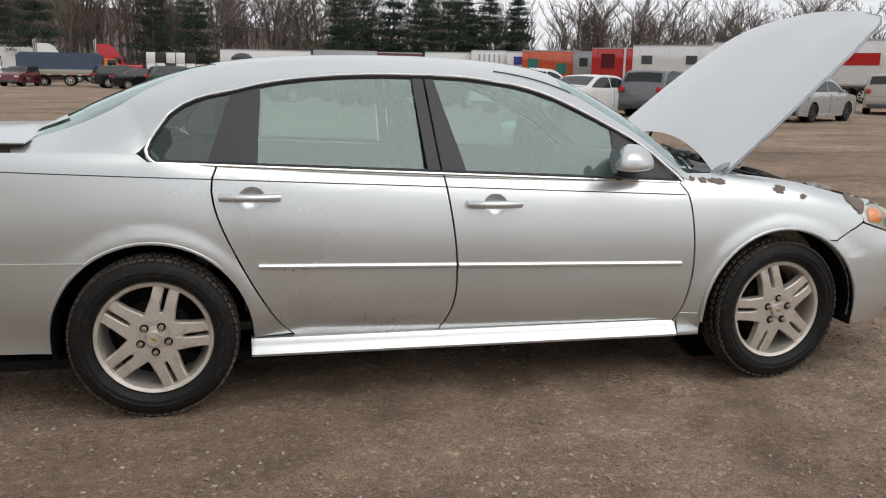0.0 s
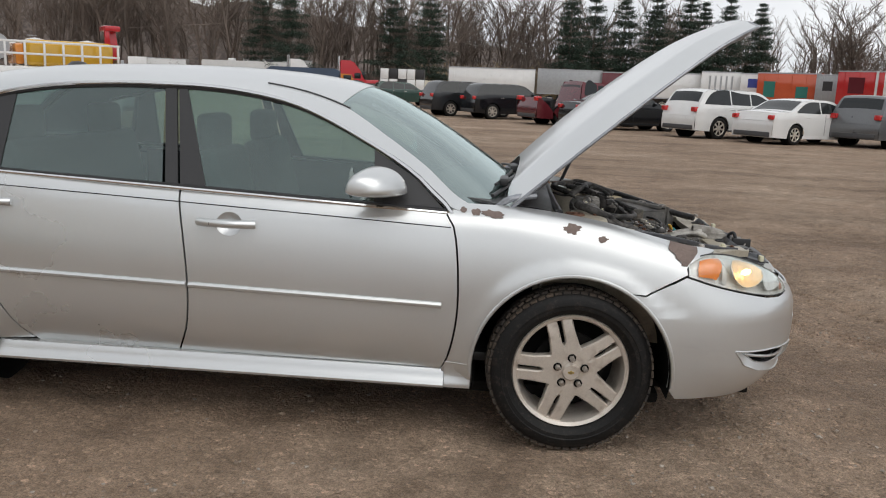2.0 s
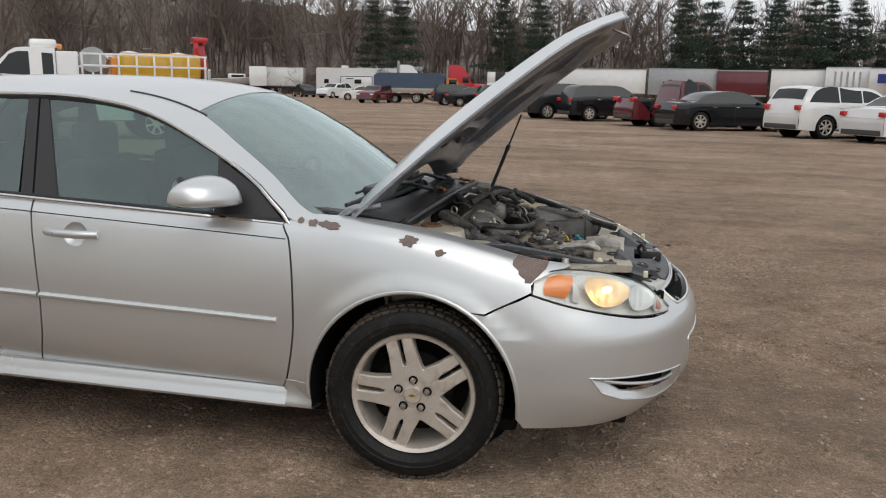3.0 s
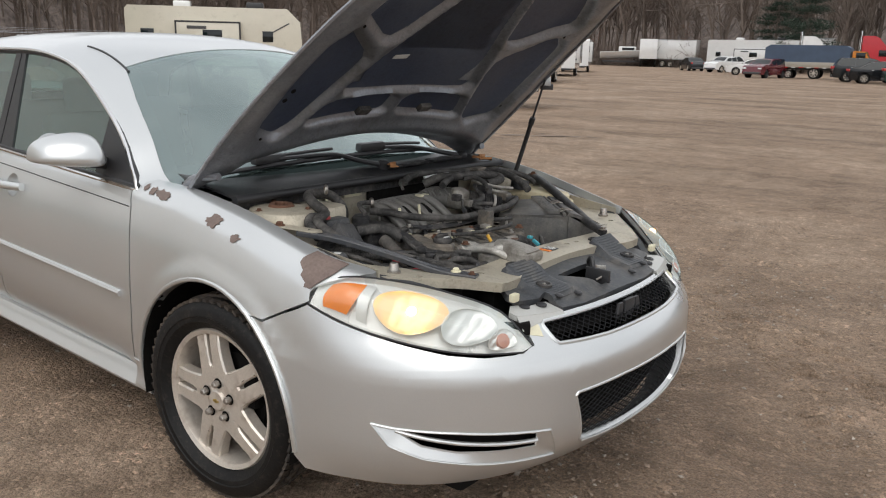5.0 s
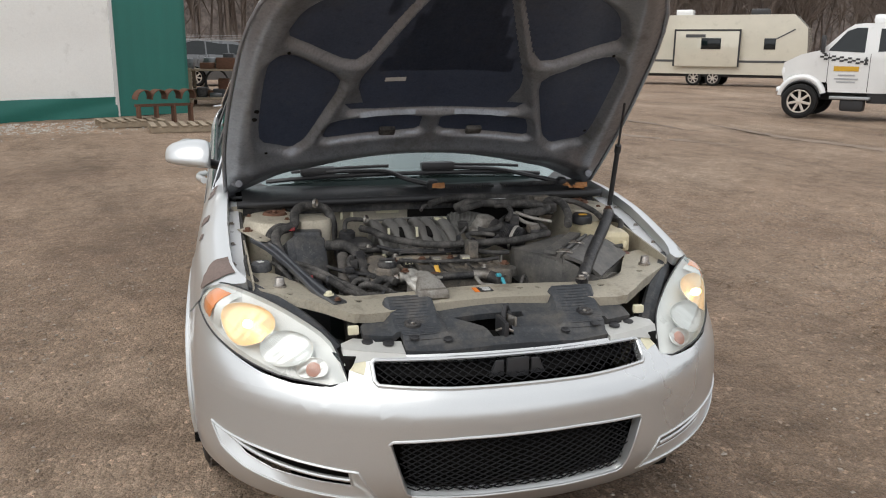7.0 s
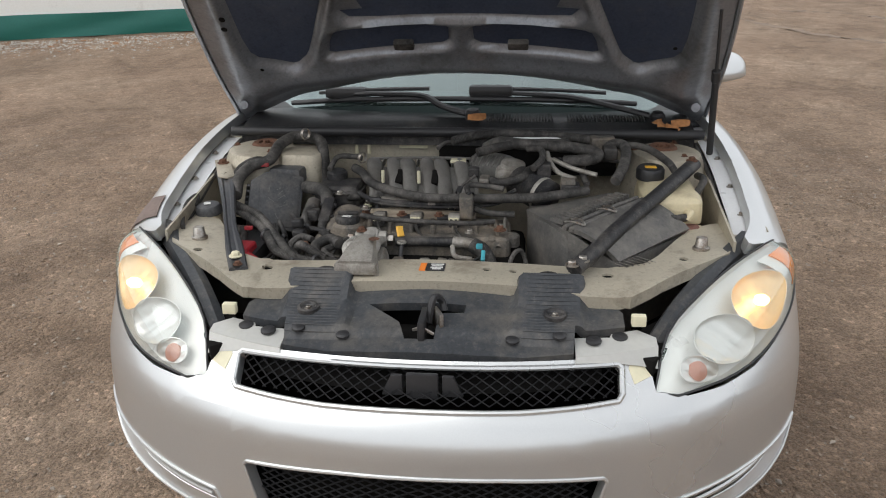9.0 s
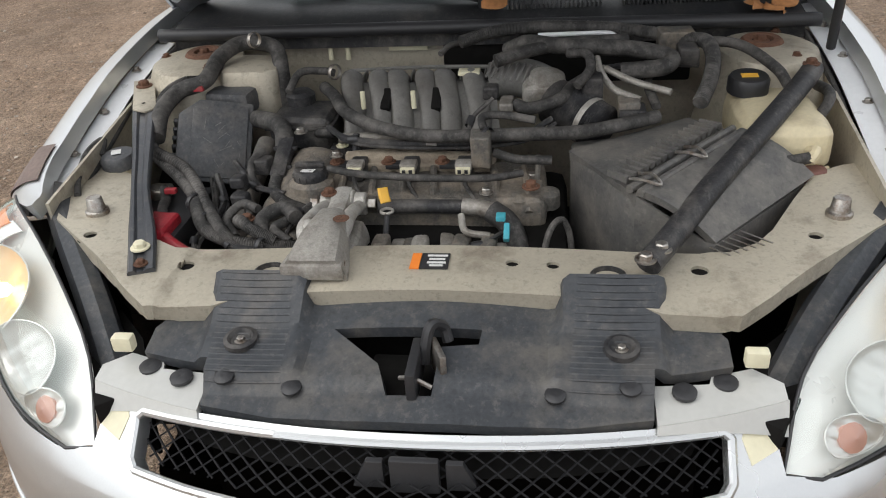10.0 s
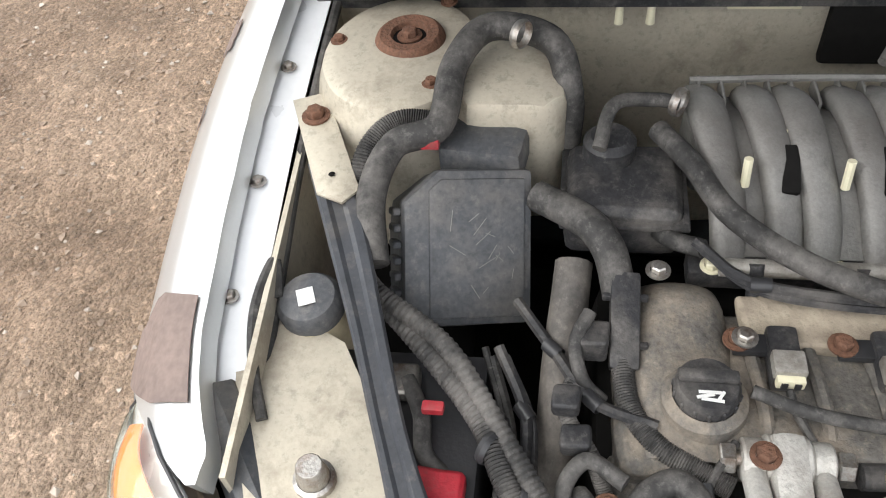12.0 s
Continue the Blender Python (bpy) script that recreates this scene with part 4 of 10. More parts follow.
for poly, e in ((screen_poly, 1), (back_poly, 1)):
    band = bmx()
    n = len(poly)
    ins = [(s + (0.5 * (poly[0][0] + poly[n // 2][0]) - s) * 0.05, w * 0.935) for s, w in poly]
    for i in range(n):
        j = (i + 1) % n
        for t in range(4):
            q = [(poly[i][0] + (poly[j][0] - poly[i][0]) * k / 4, poly[i][1] + (poly[j][1] - poly[i][1]) * k / 4) for k in (t, t + 1)]
            r = [(ins[i][0] + (ins[j][0] - ins[i][0]) * k / 4, ins[i][1] + (ins[j][1] - ins[i][1]) * k / 4) for k in (t, t + 1)]
            band.faces.new([band.verts.new(cabin(*c, out=-0.006)) for c in (q[0], q[1], r[1], r[0])])
    part("screen_band", band, SATIN, car, "black ceramic band of the glass")
for s in (-1, 1):
    part("roof_ditch", tube(bmx(), [cabin(t, s * 0.80, 0.0) for t in np.linspace(0.28, 0.385, 8)], 0.005, 6, 1), SATIN, roof)

part("aerial_base", lathe(bmx(), [(0.055, -0.01), (0.05, 0.012), (0.03, 0.028), (0.0, 0.032)], cabin(0.665, 0.0, 0.0), (0, 0, 1), 20, False), SATIN, roof, "small black aerial base on the roof")
part("rear_sticker", grid(lambda u, v: cabin(0.925 + 0.045 * u * math.sin(math.pi * v), -0.60 + 0.16 * v, 0.004), 6, 10, 0.001), WHITEP, car, "white oval sticker on the rear glass")

# side windows
def win_y(x, z):
    return rail_y(x, z) - 0.012


win_top = lambda x: rail_z(x) - 0.012
panes = {"rear_quarter_window": (-2.80, lambda z: -2.555 + (z - 1.03) * 0.36, DGLASS), "rear_door_window": (lambda z: -2.39 + (z - 1.03) * 0.05, lambda z: -1.685 - (z - 1.0) * 0.12, GLASS), "front_door_window": (lambda z: -1.515 - (z - 1.0) * 0.34, lambda z: -0.815 + (z - 1.07) * -0.1, GLASS)}


def pane_outline(a, b, inset=0.0):
    fa = a if callable(a) else (lambda z: a)
    fb = b if callable(b) else (lambda z: b)
    x0, x1 = fa(1.05), fb(1.05)
    low = [(x, belt_z(x) + 0.012) for x in np.linspace(x0, x1, 6)]
    pts = list(low)
    xs = np.linspace(max(x1, fb(1.34)), min(x0, fa(1.385)), 34)
    up = []
    for x in xs:
        z = win_top(x)
        for _ in range(6):
            xx = min(max(x, fa(z)), fb(z))
            z = win_top(xx)
        up.append((xx, max(z, belt_z(xx) + 0.02)))
    out = pts + [q for i, q in enumerate(up) if i == 0 or abs(q[0] - up[i - 1][0]) > 1e-4]
    return out


whole = [(x, belt_z(x) - 0.002) for x in np.linspace(-2.775, -0.52, 12)] + [(-0.50, belt_z(-0.5))] + [(x, rail_z(x) - 0.004) for x in np.linspace(-0.53, -2.775, 44)] + [(-2.797, 1.120), (-2.808, 1.088), (-2.802, 1.062), (-2.788, 1.046)]
for s in (-1, 1):
    fm = lambda x, z, s=s: Vector((x, s * win_y(x, z), z))
    holes = []
    for name, (a, b, m) in panes.items():
        o = pane_outline(a, b)
        wdw = part(name, skin(o, lambda x, z, s=s: Vector((x, s * (win_y(x, z) - 0.006), z)), 0.08, 0.06, thick=0.0), m, car, "dark tinted side glass")
        holes.append(o)
    # black pillar trims and the mirror sail
    trims = {"rear_pillar_trim": [(-2.575, 1.04), (-2.38, 1.03), (-2.36, 1.352), (-2.475, 1.322)], "centre_pillar_trim": [(-1.675, 1.0), (-1.622, 0.998), (-1.68, 1.392), (-1.728, 1.392)], "front_pillar_trim": [(-1.612, 0.996), (-1.505, 0.992), (-1.635, 1.388), (-1.670, 1.39)], "mirror_sail": [(-0.815, 0.965), (-0.53, 0.95), (-0.66, 1.07), (-0.83, 1.17)]}
    for name, o in trims.items():
        part(name, skin(o, fm, 0.1, 0.06, thick=0.01), SATIN, car, "matt black window pillar trim")
    loop = [Vector((x, s * (win_y(x, z) + 0.008), z)) for x, z in whole]
    part("window_chrome", tube(bmx(), loop + [loop[0]], 0.0085, 8, 1), CHROME, car, "bright chrome strip round the side windows")
    # window rubber: black liner inside the chrome
    loop2 = [Vector((x * 0.9955 - 0.0075, s * (win_y(x, z) + 0.001), 1.15 + (z - 1.15) * 0.955)) for x, z in whole]
    part("window_rubber", tube(bmx(), loop2 + [loop2[0]], 0.010, 6, 1), SATIN, car)
    # door moulding, crease line, handles, mirror
    for fa, fb in ((-2.385, mid_edge(0.6) - 0.006), (mid_edge(0.6) + 0.006, -0.522)):
        part("door_moulding", tube(bmx(), [Vector((x, s * (side_half(x, 0.582 - 0.0215 * (x + 0.52)) + 0.002), 0.582 - 0.0215 * (x + 0.52))) for x in np.linspace(fa, fb, 14)], 0.0120, 8, 1, squash=1.0), SILVER, body_parts["rd" if fa < -2 else "fd", s])
    part("crease_line", tube(bmx(), [Vector((x, s * (side_half(x, 0.868 - 0.042 * x) + 0.0006), 0.868 - 0.042 * x)) for x in np.linspace(-3.9, -0.50, 40)], 0.0022, 5, 1), SATIN, car, "thin dark line under the windows")
    for hx, zz, own in ((-2.41, 0.905, "rd"), (-1.395, 0.864, "fd")):
        y = s * side_half(hx, zz)
        bm = grid(lambda u, v, s=s, hx=hx, zz=zz: Vector((hx + 0.005 + 0.054 * u * math.cos(2 * math.pi * v), s * (side_half(hx + 0.054 * u * math.cos(2 * math.pi * v), zz - 0.006 + 0.047 * u * math.sin(2 * math.pi * v)) + 0.0005 - 0.022 * (1 - u**3)), zz - 0.006 + 0.047 * u * math.sin(2 * math.pi * v))), 6, 24)
        part("handle_cup", bm, SILVER, body_parts[own, s])
        bm = bmx()
        tube(bm, [Vector((hx - 0.118, y + s * 0.012, zz)), Vector((hx - 0.06, y + s * 0.036, zz + 0.001)), Vector((hx + 0.03, y + s * 0.038, zz)), Vector((hx + 0.115, y + s * 0.012, zz - 0.002))], 0.0165, 10, 6)
        part("door_handle", bm, SILVER, body_parts[own, s], "body-coloured pull handle")
        part("key_cover", tube(bmx(), [(hx - 0.060, y + s * 0.036, zz + 0.0165), (hx - 0.060, y + s * 0.0525, zz), (hx - 0.060, y + s * 0.036, zz - 0.0165)], 0.0012, 5, 4), SATIN, body_parts[own, s])
    def mirror_at(u, v, s=s):
        w, a = (1 - math.cos(math.pi * u)) / 2, 2 * math.pi * v
        full = math.sin(math.pi * (0.14 + 0.86 * u) if u < 1 else math.pi) ** 0.5
        x = -0.775 - 0.075 * w + 0.115 * math.sin(a) * full * (0.62 if math.sin(a) < 0 else 1.0)
        return Vector((x, s * (0.815 + 0.195 * w), 1.018 + 0.012 * w + (0.105 if math.cos(a) > 0 else 0.026) * math.cos(a) * full * (1 - 0.22 * w)))
    bm = grid(mirror_at, 18, 28)
    bmesh.ops.remove_doubles(bm, verts=bm.verts[:], dist=0.0005)
    mirror = part("wing_mirror", bm, SILVER, car, "silver wing mirror on a black stalk")
    part("mirror_stalk", tube(bmx(), [(-0.76, s * 0.775, 1.005), (-0.79, s * 0.83, 1.012), (-0.80, s * 0.90, 1.02)], 0.022, 10, 5), SATIN, mirror)
    part("mirror_glass", lathe(bmx(), [(0.058, 0), (0.0, 0.002)], (-0.885, s * 0.917, 1.055), (-1, 0, 0), 24, False), CHROME, mirror)

# wheel wells and underside
for cx in (0.0, -WHEELBASE):
    for s in (-1, 1):
        def well(u, v, cx=cx, s=s):
            a = radians(-12 + 204 * u)
            return Vector((cx + (ARCH - 0.004) * math.cos(a), s * (0.50 + (side_half(cx, 0.6) - 0.51) * v), HUBZ + (ARCH - 0.004) * math.sin(a)))
        part("wheel_well", grid(well, 28, 4), DARK, car)
        part("wheel_well_back", lathe(bmx(), [(0.0, 0), (ARCH + 0.01, 0)], (cx, s * 0.50, HUBZ), (0, s, 0), 32, False), DARK, car)
        lip = [Vector((x, s * (side_half(cx, z) - 0.004), z)) for x, z in arch_pts(cx, -4, 184, 30, ARCH + 0.006)]
        part("arch_lip", tube(bmx(), lip, 0.008, 8, 1), SILVER, body_parts["fe" if cx == 0 else "qp", s])
bm = box(bmx(), (-1.62, 0, 0.205), (4.0, 1.50, 0.05), 0.02)
part("underbody", bm, DARK, car)
part("engine_undertray", box(bmx(), (0.36, 0, 0.215), (0.85, 1.2, 0.04), 0.02), DARK, car)
part("drive_shaft", tube(bmx(), [(0, -0.7, 0.32), (0, 0, 0.33), (0, 0.7, 0.32)], 0.03, 10, 3), DARK, car)
part("rear_axle", tube(bmx(), [(-WHEELBASE, -0.7, 0.32), (-WHEELBASE, 0, 0.30), (-WHEELBASE, 0.7, 0.32)], 0.035, 10, 3), DARK, car)


# ---- wheels ----
def make_wheel(at):
    """An alloy wheel that faces -y, with five double spokes."""
    hub = Vector((0, 0, 0))
    axis = (0, -1, 0)
    rim = lathe(bmx(), [(0.196, -0.115), (0.204, -0.05), (0.210, -0.01), (0.209, 0.022), (0.217, 0.046), (0.231, 0.052), (0.236, 0.044), (0.234, 0.036), (0.232, -0.12), (0.22, -0.14)], hub, axis, 56, False)
    w = part("wheel", rim, ALLOY, car, "dusty five double-spoke alloy wheel")
    w.matrix_basis = at
    prof = [(0.226, -0.12), (0.236, -0.135), (0.29, -0.135), (0.318, -0.120), (0.330, -0.098), (0.329, -0.075), (0.3295, -0.032), (0.329, 0.0), (0.328, 0.035), (0.323, 0.052), (0.317, 0.064), (0.300, 0.073), (0.280, 0.076), (0.277, 0.073), (0.262, 0.072), (0.259, 0.068), (0.243, 0.060), (0.236, 0.046), (0.228, 0.03)]
    part("tyre", lathe(bmx(), prof, hub, axis, 72, False), TYRE, w, "worn dusty black tyre")
    face = lambda r: -0.036 - 0.012 * math.sin(math.pi * min(1.0, r / 0.235)) - 0.004 * (r < 0.09)
    loop, slots = [], []
    for k in range(5):
        a = 2 * math.pi * k / 5 - 0.27
        turn = lambda x, z, a=a: (x * math.cos(a) + z * math.sin(a), z * math.cos(a) - x * math.sin(a))
        loop += [turn(-0.060, 0.088), turn(-0.053, 0.150), turn(-0.052, 0.221), turn(-0.025, 0.225), turn(0.0, 0.226), turn(0.025, 0.225), turn(0.052, 0.221), turn(0.053, 0.150), turn(0.060, 0.088)]
        slots.append([turn(x, z) for x, z in ((-0.0085, 0.2115), (0.0085, 0.2115), (0.0075, 0.125), (0.004, 0.112), (-0.004, 0.112), (-0.0075, 0.125))])
    star = skin(loop, lambda x, z: Vector((x, 0, z)), 0.022, 0.022, slots, thick=0.0, core=(0, 1, 0))
    bmesh.ops.remove_doubles(star, verts=star.verts[:], dist=0.0003)
    bmesh.ops.inset_region(star, faces=star.faces[:], thickness=0.0048, use_boundary=True, use_even_offset=True)
    rim_edges = [e for e in star.edges if len(e.link_faces) == 1]
    outer = {v for e in rim_edges for v in e.verts}
    for v in star.verts:
        v.co.y = face(math.hypot(v.co.x, v.co.z)) + (0.006 if v in outer else 0.0)
    for v in bmesh.ops.extrude_edge_only(star, edges=rim_edges)["geom"]:
        if isinstance(v, bmesh.types.BMVert):
            v.co.y += 0.034
    bmesh.ops.recalc_face_normals(star, faces=star.faces[:])
    part("spoke_set", star, ALLOY, w, "five pairs of dusty silver spokes", sharp=25)
    tread = bmx()
    for k in range(60):
        for h, wd, shift in ((0.045, 0.026, 0.0), (0.005, 0.018, 0.5), (-0.035, 0.018, 0.0), (-0.078, 0.030, 0.5)):
            a = 2 * math.pi * (k + shift) / 60
            r = 0.3330 if abs(h + 0.02) < 0.05 else 0.3262
            box(tread, Vector((r * math.sin(a), -h, r * math.cos(a))), (0.0265, wd, 0.009), 0, Matrix.Rotation(a, 4, "Y") @ Matrix.Rotation(0.25 if shift else -0.25, 4, "Z"))
    part("tread", tread, TREAD, w, "dusty worn tread blocks", flat=True)
    part("hub_disc", lathe(bmx(), [(0.070, -0.03), (0.070, 0.030), (0.068, 0.046), (0.036, 0.050), (0.0345, 0.056), (0.030, 0.060), (0.0, 0.061)], hub, axis, 40, False), ALLOY, w)
    badge_bm = box(bmx(), (0, -0.0605, 0), (0.026, 0.003, 0.008), 0.001)
    box(badge_bm, (0, -0.0605, 0), (0.010, 0.003, 0.014), 0.001)
    part("wheel_badge", badge_bm, GOLD, w, "small gold badge on the centre cap")
    for k in range(5):
        a = 2 * math.pi * (k + 0.5) / 5 - 0.60
        c = Vector((0.057 * math.sin(a), -0.0495, 0.057 * math.cos(a)))
        nut = lathe(bmx(), [(0.0115, 0), (0.0115, 0.018), (0.008, 0.022), (0.0, 0.023)], c, axis, 6, False)
        part("lug_nut", nut, STEEL, w)
        # flat dark disc on the hub face, painted shade of the nut's pocket
        part("lug_pocket_shade", lathe(bmx(), [(0.0175, 0.0), (0.0, 0.0005)], Vector((0.057 * math.sin(a), -0.0512, 0.057 * math.cos(a))), axis, 16, False), DARK, w)
    part("brake_disc", lathe(bmx(), [(0.0, 0.004), (0.145, 0.004), (0.145, -0.015), (0.0, -0.02)], hub + Vector((0, 0.02, 0)), axis, 40, False), DARK, w)
    part("brake_caliper", box(bmx(), (0.11, 0.0, 0.05), (0.06, 0.05, 0.12), 0.015), DARK, w)
    part("rim_well", lathe(bmx(), [(0.0, -0.10), (0.199, -0.10)], hub, axis, 40, False), DARK, w)
    return w


wheel0 = make_wheel(pose(0, -0.815, HUBZ, 0, 0, 5))
for cx, s, r in ((0.0, 1, 20), (-WHEELBASE, -1, 31), (-WHEELBASE, 1, 50)):
    copy_thing(wheel0, pose(cx, s * 0.815, HUBZ, 0, 0, (0 if s < 0 else 180) + (5 if cx == 0 else 0)) @ pose(0, 0, 0, 0, r, 0))

# ---- hood, hinged at its rear edge ----
HOOD_X, HOOD_Z, HOOD_UP = -0.301, 0.942, 46.4
hood_w = crv([0, 0.25, 0.55, 0.8, 0.93, 1.0], [0.762, 0.758, 0.718, 0.655, 0.575, 0.465])
hood_len = 1.271
hood_swing = Matrix.Translation((HOOD_X, 0, HOOD_Z)) @ Matrix.Rotation(radians(-HOOD_UP), 4, "Y")


def hood_z(u, w):
    """Height of the hood over its hinge line, when shut; u runs forwards."""
    return 0.169 * u * (1 - u) * (1 - 0.60 * abs(w) ** 6) - 0.144 * u - 0.621 * max(0.0, u - 0.794) ** 1.8 + 0.067 * (1 - abs(w) ** 2.2) * (1 - 0.25 * u) + 0.012 * math.exp(-((abs(w) - 0.72) / 0.10) ** 2)


def hood_x(u, w):
    return hood_len * u + 0.168 * (1 - u) ** 3 * (1 - w * w) - 0.05 * max(0, u - 0.6) * abs(w) ** 2


def hood_at(u, w, off=0.0):
    return hood_swing @ Vector((hood_x(u, w), w * hood_w(u), hood_z(u, w) + off))


hood_poly = [(u, -0.997) for u in np.linspace(0, 1, 14)] + [(1.0 + 0.0 * w, w) for w in np.linspace(-0.8, 0.8, 7)] + [(u, 0.997) for u in np.linspace(1, 0, 14)]
hood_bm = skin(hood_poly, hood_at, 0.05, 0.10, thick=0.0, core=(0, 0, 0.6))
hood = part("hood", hood_bm, SILVER, car, "silver hood propped open, darker ribbed underside")
# recessed pads of the inner panel, in u along and w across; each side mirrors the other
PADS = [[(0.195, -0.53), (0.20, -0.05), (0.295, -0.045), (0.295, -0.485), (0.25, -0.515)]]
PADS += [[(0.335, -0.465), (0.335, 0.40), (0.90, 0.40), (0.90, -0.14), (0.80, -0.21), (0.52, -0.38)]]
PADS += [[(0.165, -0.68), (0.25, -0.84), (0.60, -0.86), (0.64, -0.80), (0.50, -0.475), (0.21, -0.61)]]
PADS += [[(0.565, -0.44), (0.79, -0.295), (0.90, -0.22), (0.915, -0.50), (0.81, -0.76), (0.705, -0.81)]]
PADS = [rounded(p, 0.20) for p in PADS]


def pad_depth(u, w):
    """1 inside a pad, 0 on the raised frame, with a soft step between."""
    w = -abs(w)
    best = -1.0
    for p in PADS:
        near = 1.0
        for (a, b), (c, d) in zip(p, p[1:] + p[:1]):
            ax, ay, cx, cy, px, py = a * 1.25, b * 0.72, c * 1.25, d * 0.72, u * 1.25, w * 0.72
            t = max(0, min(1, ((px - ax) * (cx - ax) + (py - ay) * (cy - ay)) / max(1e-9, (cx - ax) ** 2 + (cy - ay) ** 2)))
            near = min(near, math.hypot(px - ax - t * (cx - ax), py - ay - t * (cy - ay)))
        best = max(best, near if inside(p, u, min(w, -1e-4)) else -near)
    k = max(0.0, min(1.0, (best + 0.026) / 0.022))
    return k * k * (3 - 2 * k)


def bead(u, w):
    """Raised bead along the hinge edge and down the sides of the frame."""
    return 0.014 * math.exp(-((u - 0.105 - 0.03 * w * w) / 0.035) ** 2) + 0.010 * math.exp(-((abs(w) - 0.93) / 0.04) ** 2) - 0.010 * math.exp(-((u - 0.035) / 0.02) ** 2)


def hood_under(u, v):
    uu, w = 0.004 + 0.985 * u, (2 * v - 1) * 0.985
    edge = min(1.0, 12 * min(uu, 1 - uu, (1 - abs(w)) * 0.6))
    return hood_at(uu, w, -0.004 - edge * (0.042 + bead(uu, w) - 0.028 * pad_depth(uu, w)))


inner = grid(hood_under, 110, 130)
bmesh.ops.reverse_faces(inner, faces=inner.faces[:])
liner = part("hood_inner_panel", inner, HOODIN, hood, "grey pressed steel inner frame with ribs", sharp=80)
# pad sheets carry the recess shade in their darker colour
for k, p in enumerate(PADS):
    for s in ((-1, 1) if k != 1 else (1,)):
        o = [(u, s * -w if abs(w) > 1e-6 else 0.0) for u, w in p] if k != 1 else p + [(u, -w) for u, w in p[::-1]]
        part("hood_recess", skin(o, lambda u, w: hood_at(u, w, -0.0205), 0.03, 0.05, thick=0.0, core=(0, 0, 3)), HOODPAD, hood, "recessed panel of the hood, its shade coloured dark bluish")
part("hood_edge_fold", tube(bmx(), [hood_at(u, w, -0.006) for u, w in hood_poly] + [hood_at(*hood_poly[0], -0.006)], 0.007, 6, 1), HOODIN, hood)
part("hood_label", grid(lambda u, v: hood_at(0.478 + 0.018 * u, -0.285 + 0.10 * v, -0.0235), 2, 2, 0.001), WHITEP, hood, "small worn paper label")
for (u, w, r) in ((0.40, -0.875, 0.009), (0.435, -0.87, 0.009), (0.12, -0.66, 0.008), (0.12, 0.66, 0.008), (0.21, -0.80, 0.006), (0.3, 0.80, 0.006), (0.66, -0.78, 0.006), (0.66, 0.78, 0.006)):
    c, dn = hood_at(u, w, -0.0515), (hood_at(u, w, -1) - hood_at(u, w, 0)).normalized()
    # flat dark disc on the panel, a hole's shade as colour
    part("hood_hole_shade", lathe(bmx(), [(0.0, 0.0015), (r, 0.001), (r, 0)], c, dn, 12, False), DARK, liner)
for s in (-1, 1):
    part("hood_bumper_pad", box(bmx(), hood_at(0.235, s * 0.22, -0.05), (0.035, 0.06, 0.02), 0.006, Matrix.Rotation(radians(-HOOD_UP + 9), 4, "Y")), RUBBER, hood)
    part("hood_hinge", tube(bmx(), [(-0.36, s * 0.735, 0.90), (-0.33, s * 0.735, 0.955), (-0.27, s * 0.735, 1.00), hood_at(0.10, s * 0.93, -0.05)], 0.014, 8, 4), HOODIN, car)
part("hood_latch", tube(bmx(), [hood_at(0.945, -0.03, -0.05), hood_at(0.965, -0.03, -0.10), hood_at(0.965, 0.03, -0.10), hood_at(0.945, 0.03, -0.05)], 0.005, 6, 4), STEEL, hood)
prop_a, prop_b = Vector((0.012, 0.722, 0.915)), hood_at(0.47, 0.93, -0.045)
mid_p = prop_a.lerp(prop_b, 0.58)
strut = part("hood_strut", cyl(bmx(), prop_a, mid_p, 0.0095), SATIN, car, "black gas strut holding the hood")
part("strut_rod", cyl(bmx(), mid_p, prop_b, 0.0045), SATIN, strut)
part("strut_collar", cyl(bmx(), mid_p - (prop_b - prop_a).normalized() * 0.02, mid_p + (prop_b - prop_a).normalized() * 0.012, 0.0125), SATIN, strut)
# ---- engine bay: sheet metal ----
def hexbolt(parent, c, r=0.010, axis=(0, 0, 1), m=None, washer=True, name="bolt"):
    bm = bmx()
    if washer:
        lathe(bm, [(r * 1.55, 0), (r * 1.55, r * 0.25), (r, r * 0.3)], c, axis, 18, False)
    lathe(bm, [(r, 0), (r, r * 0.95), (r * 0.8, r * 1.15), (0.0, r * 1.2)], c, axis, 6, False)
    return part(name, bm, m or STEEL, parent)


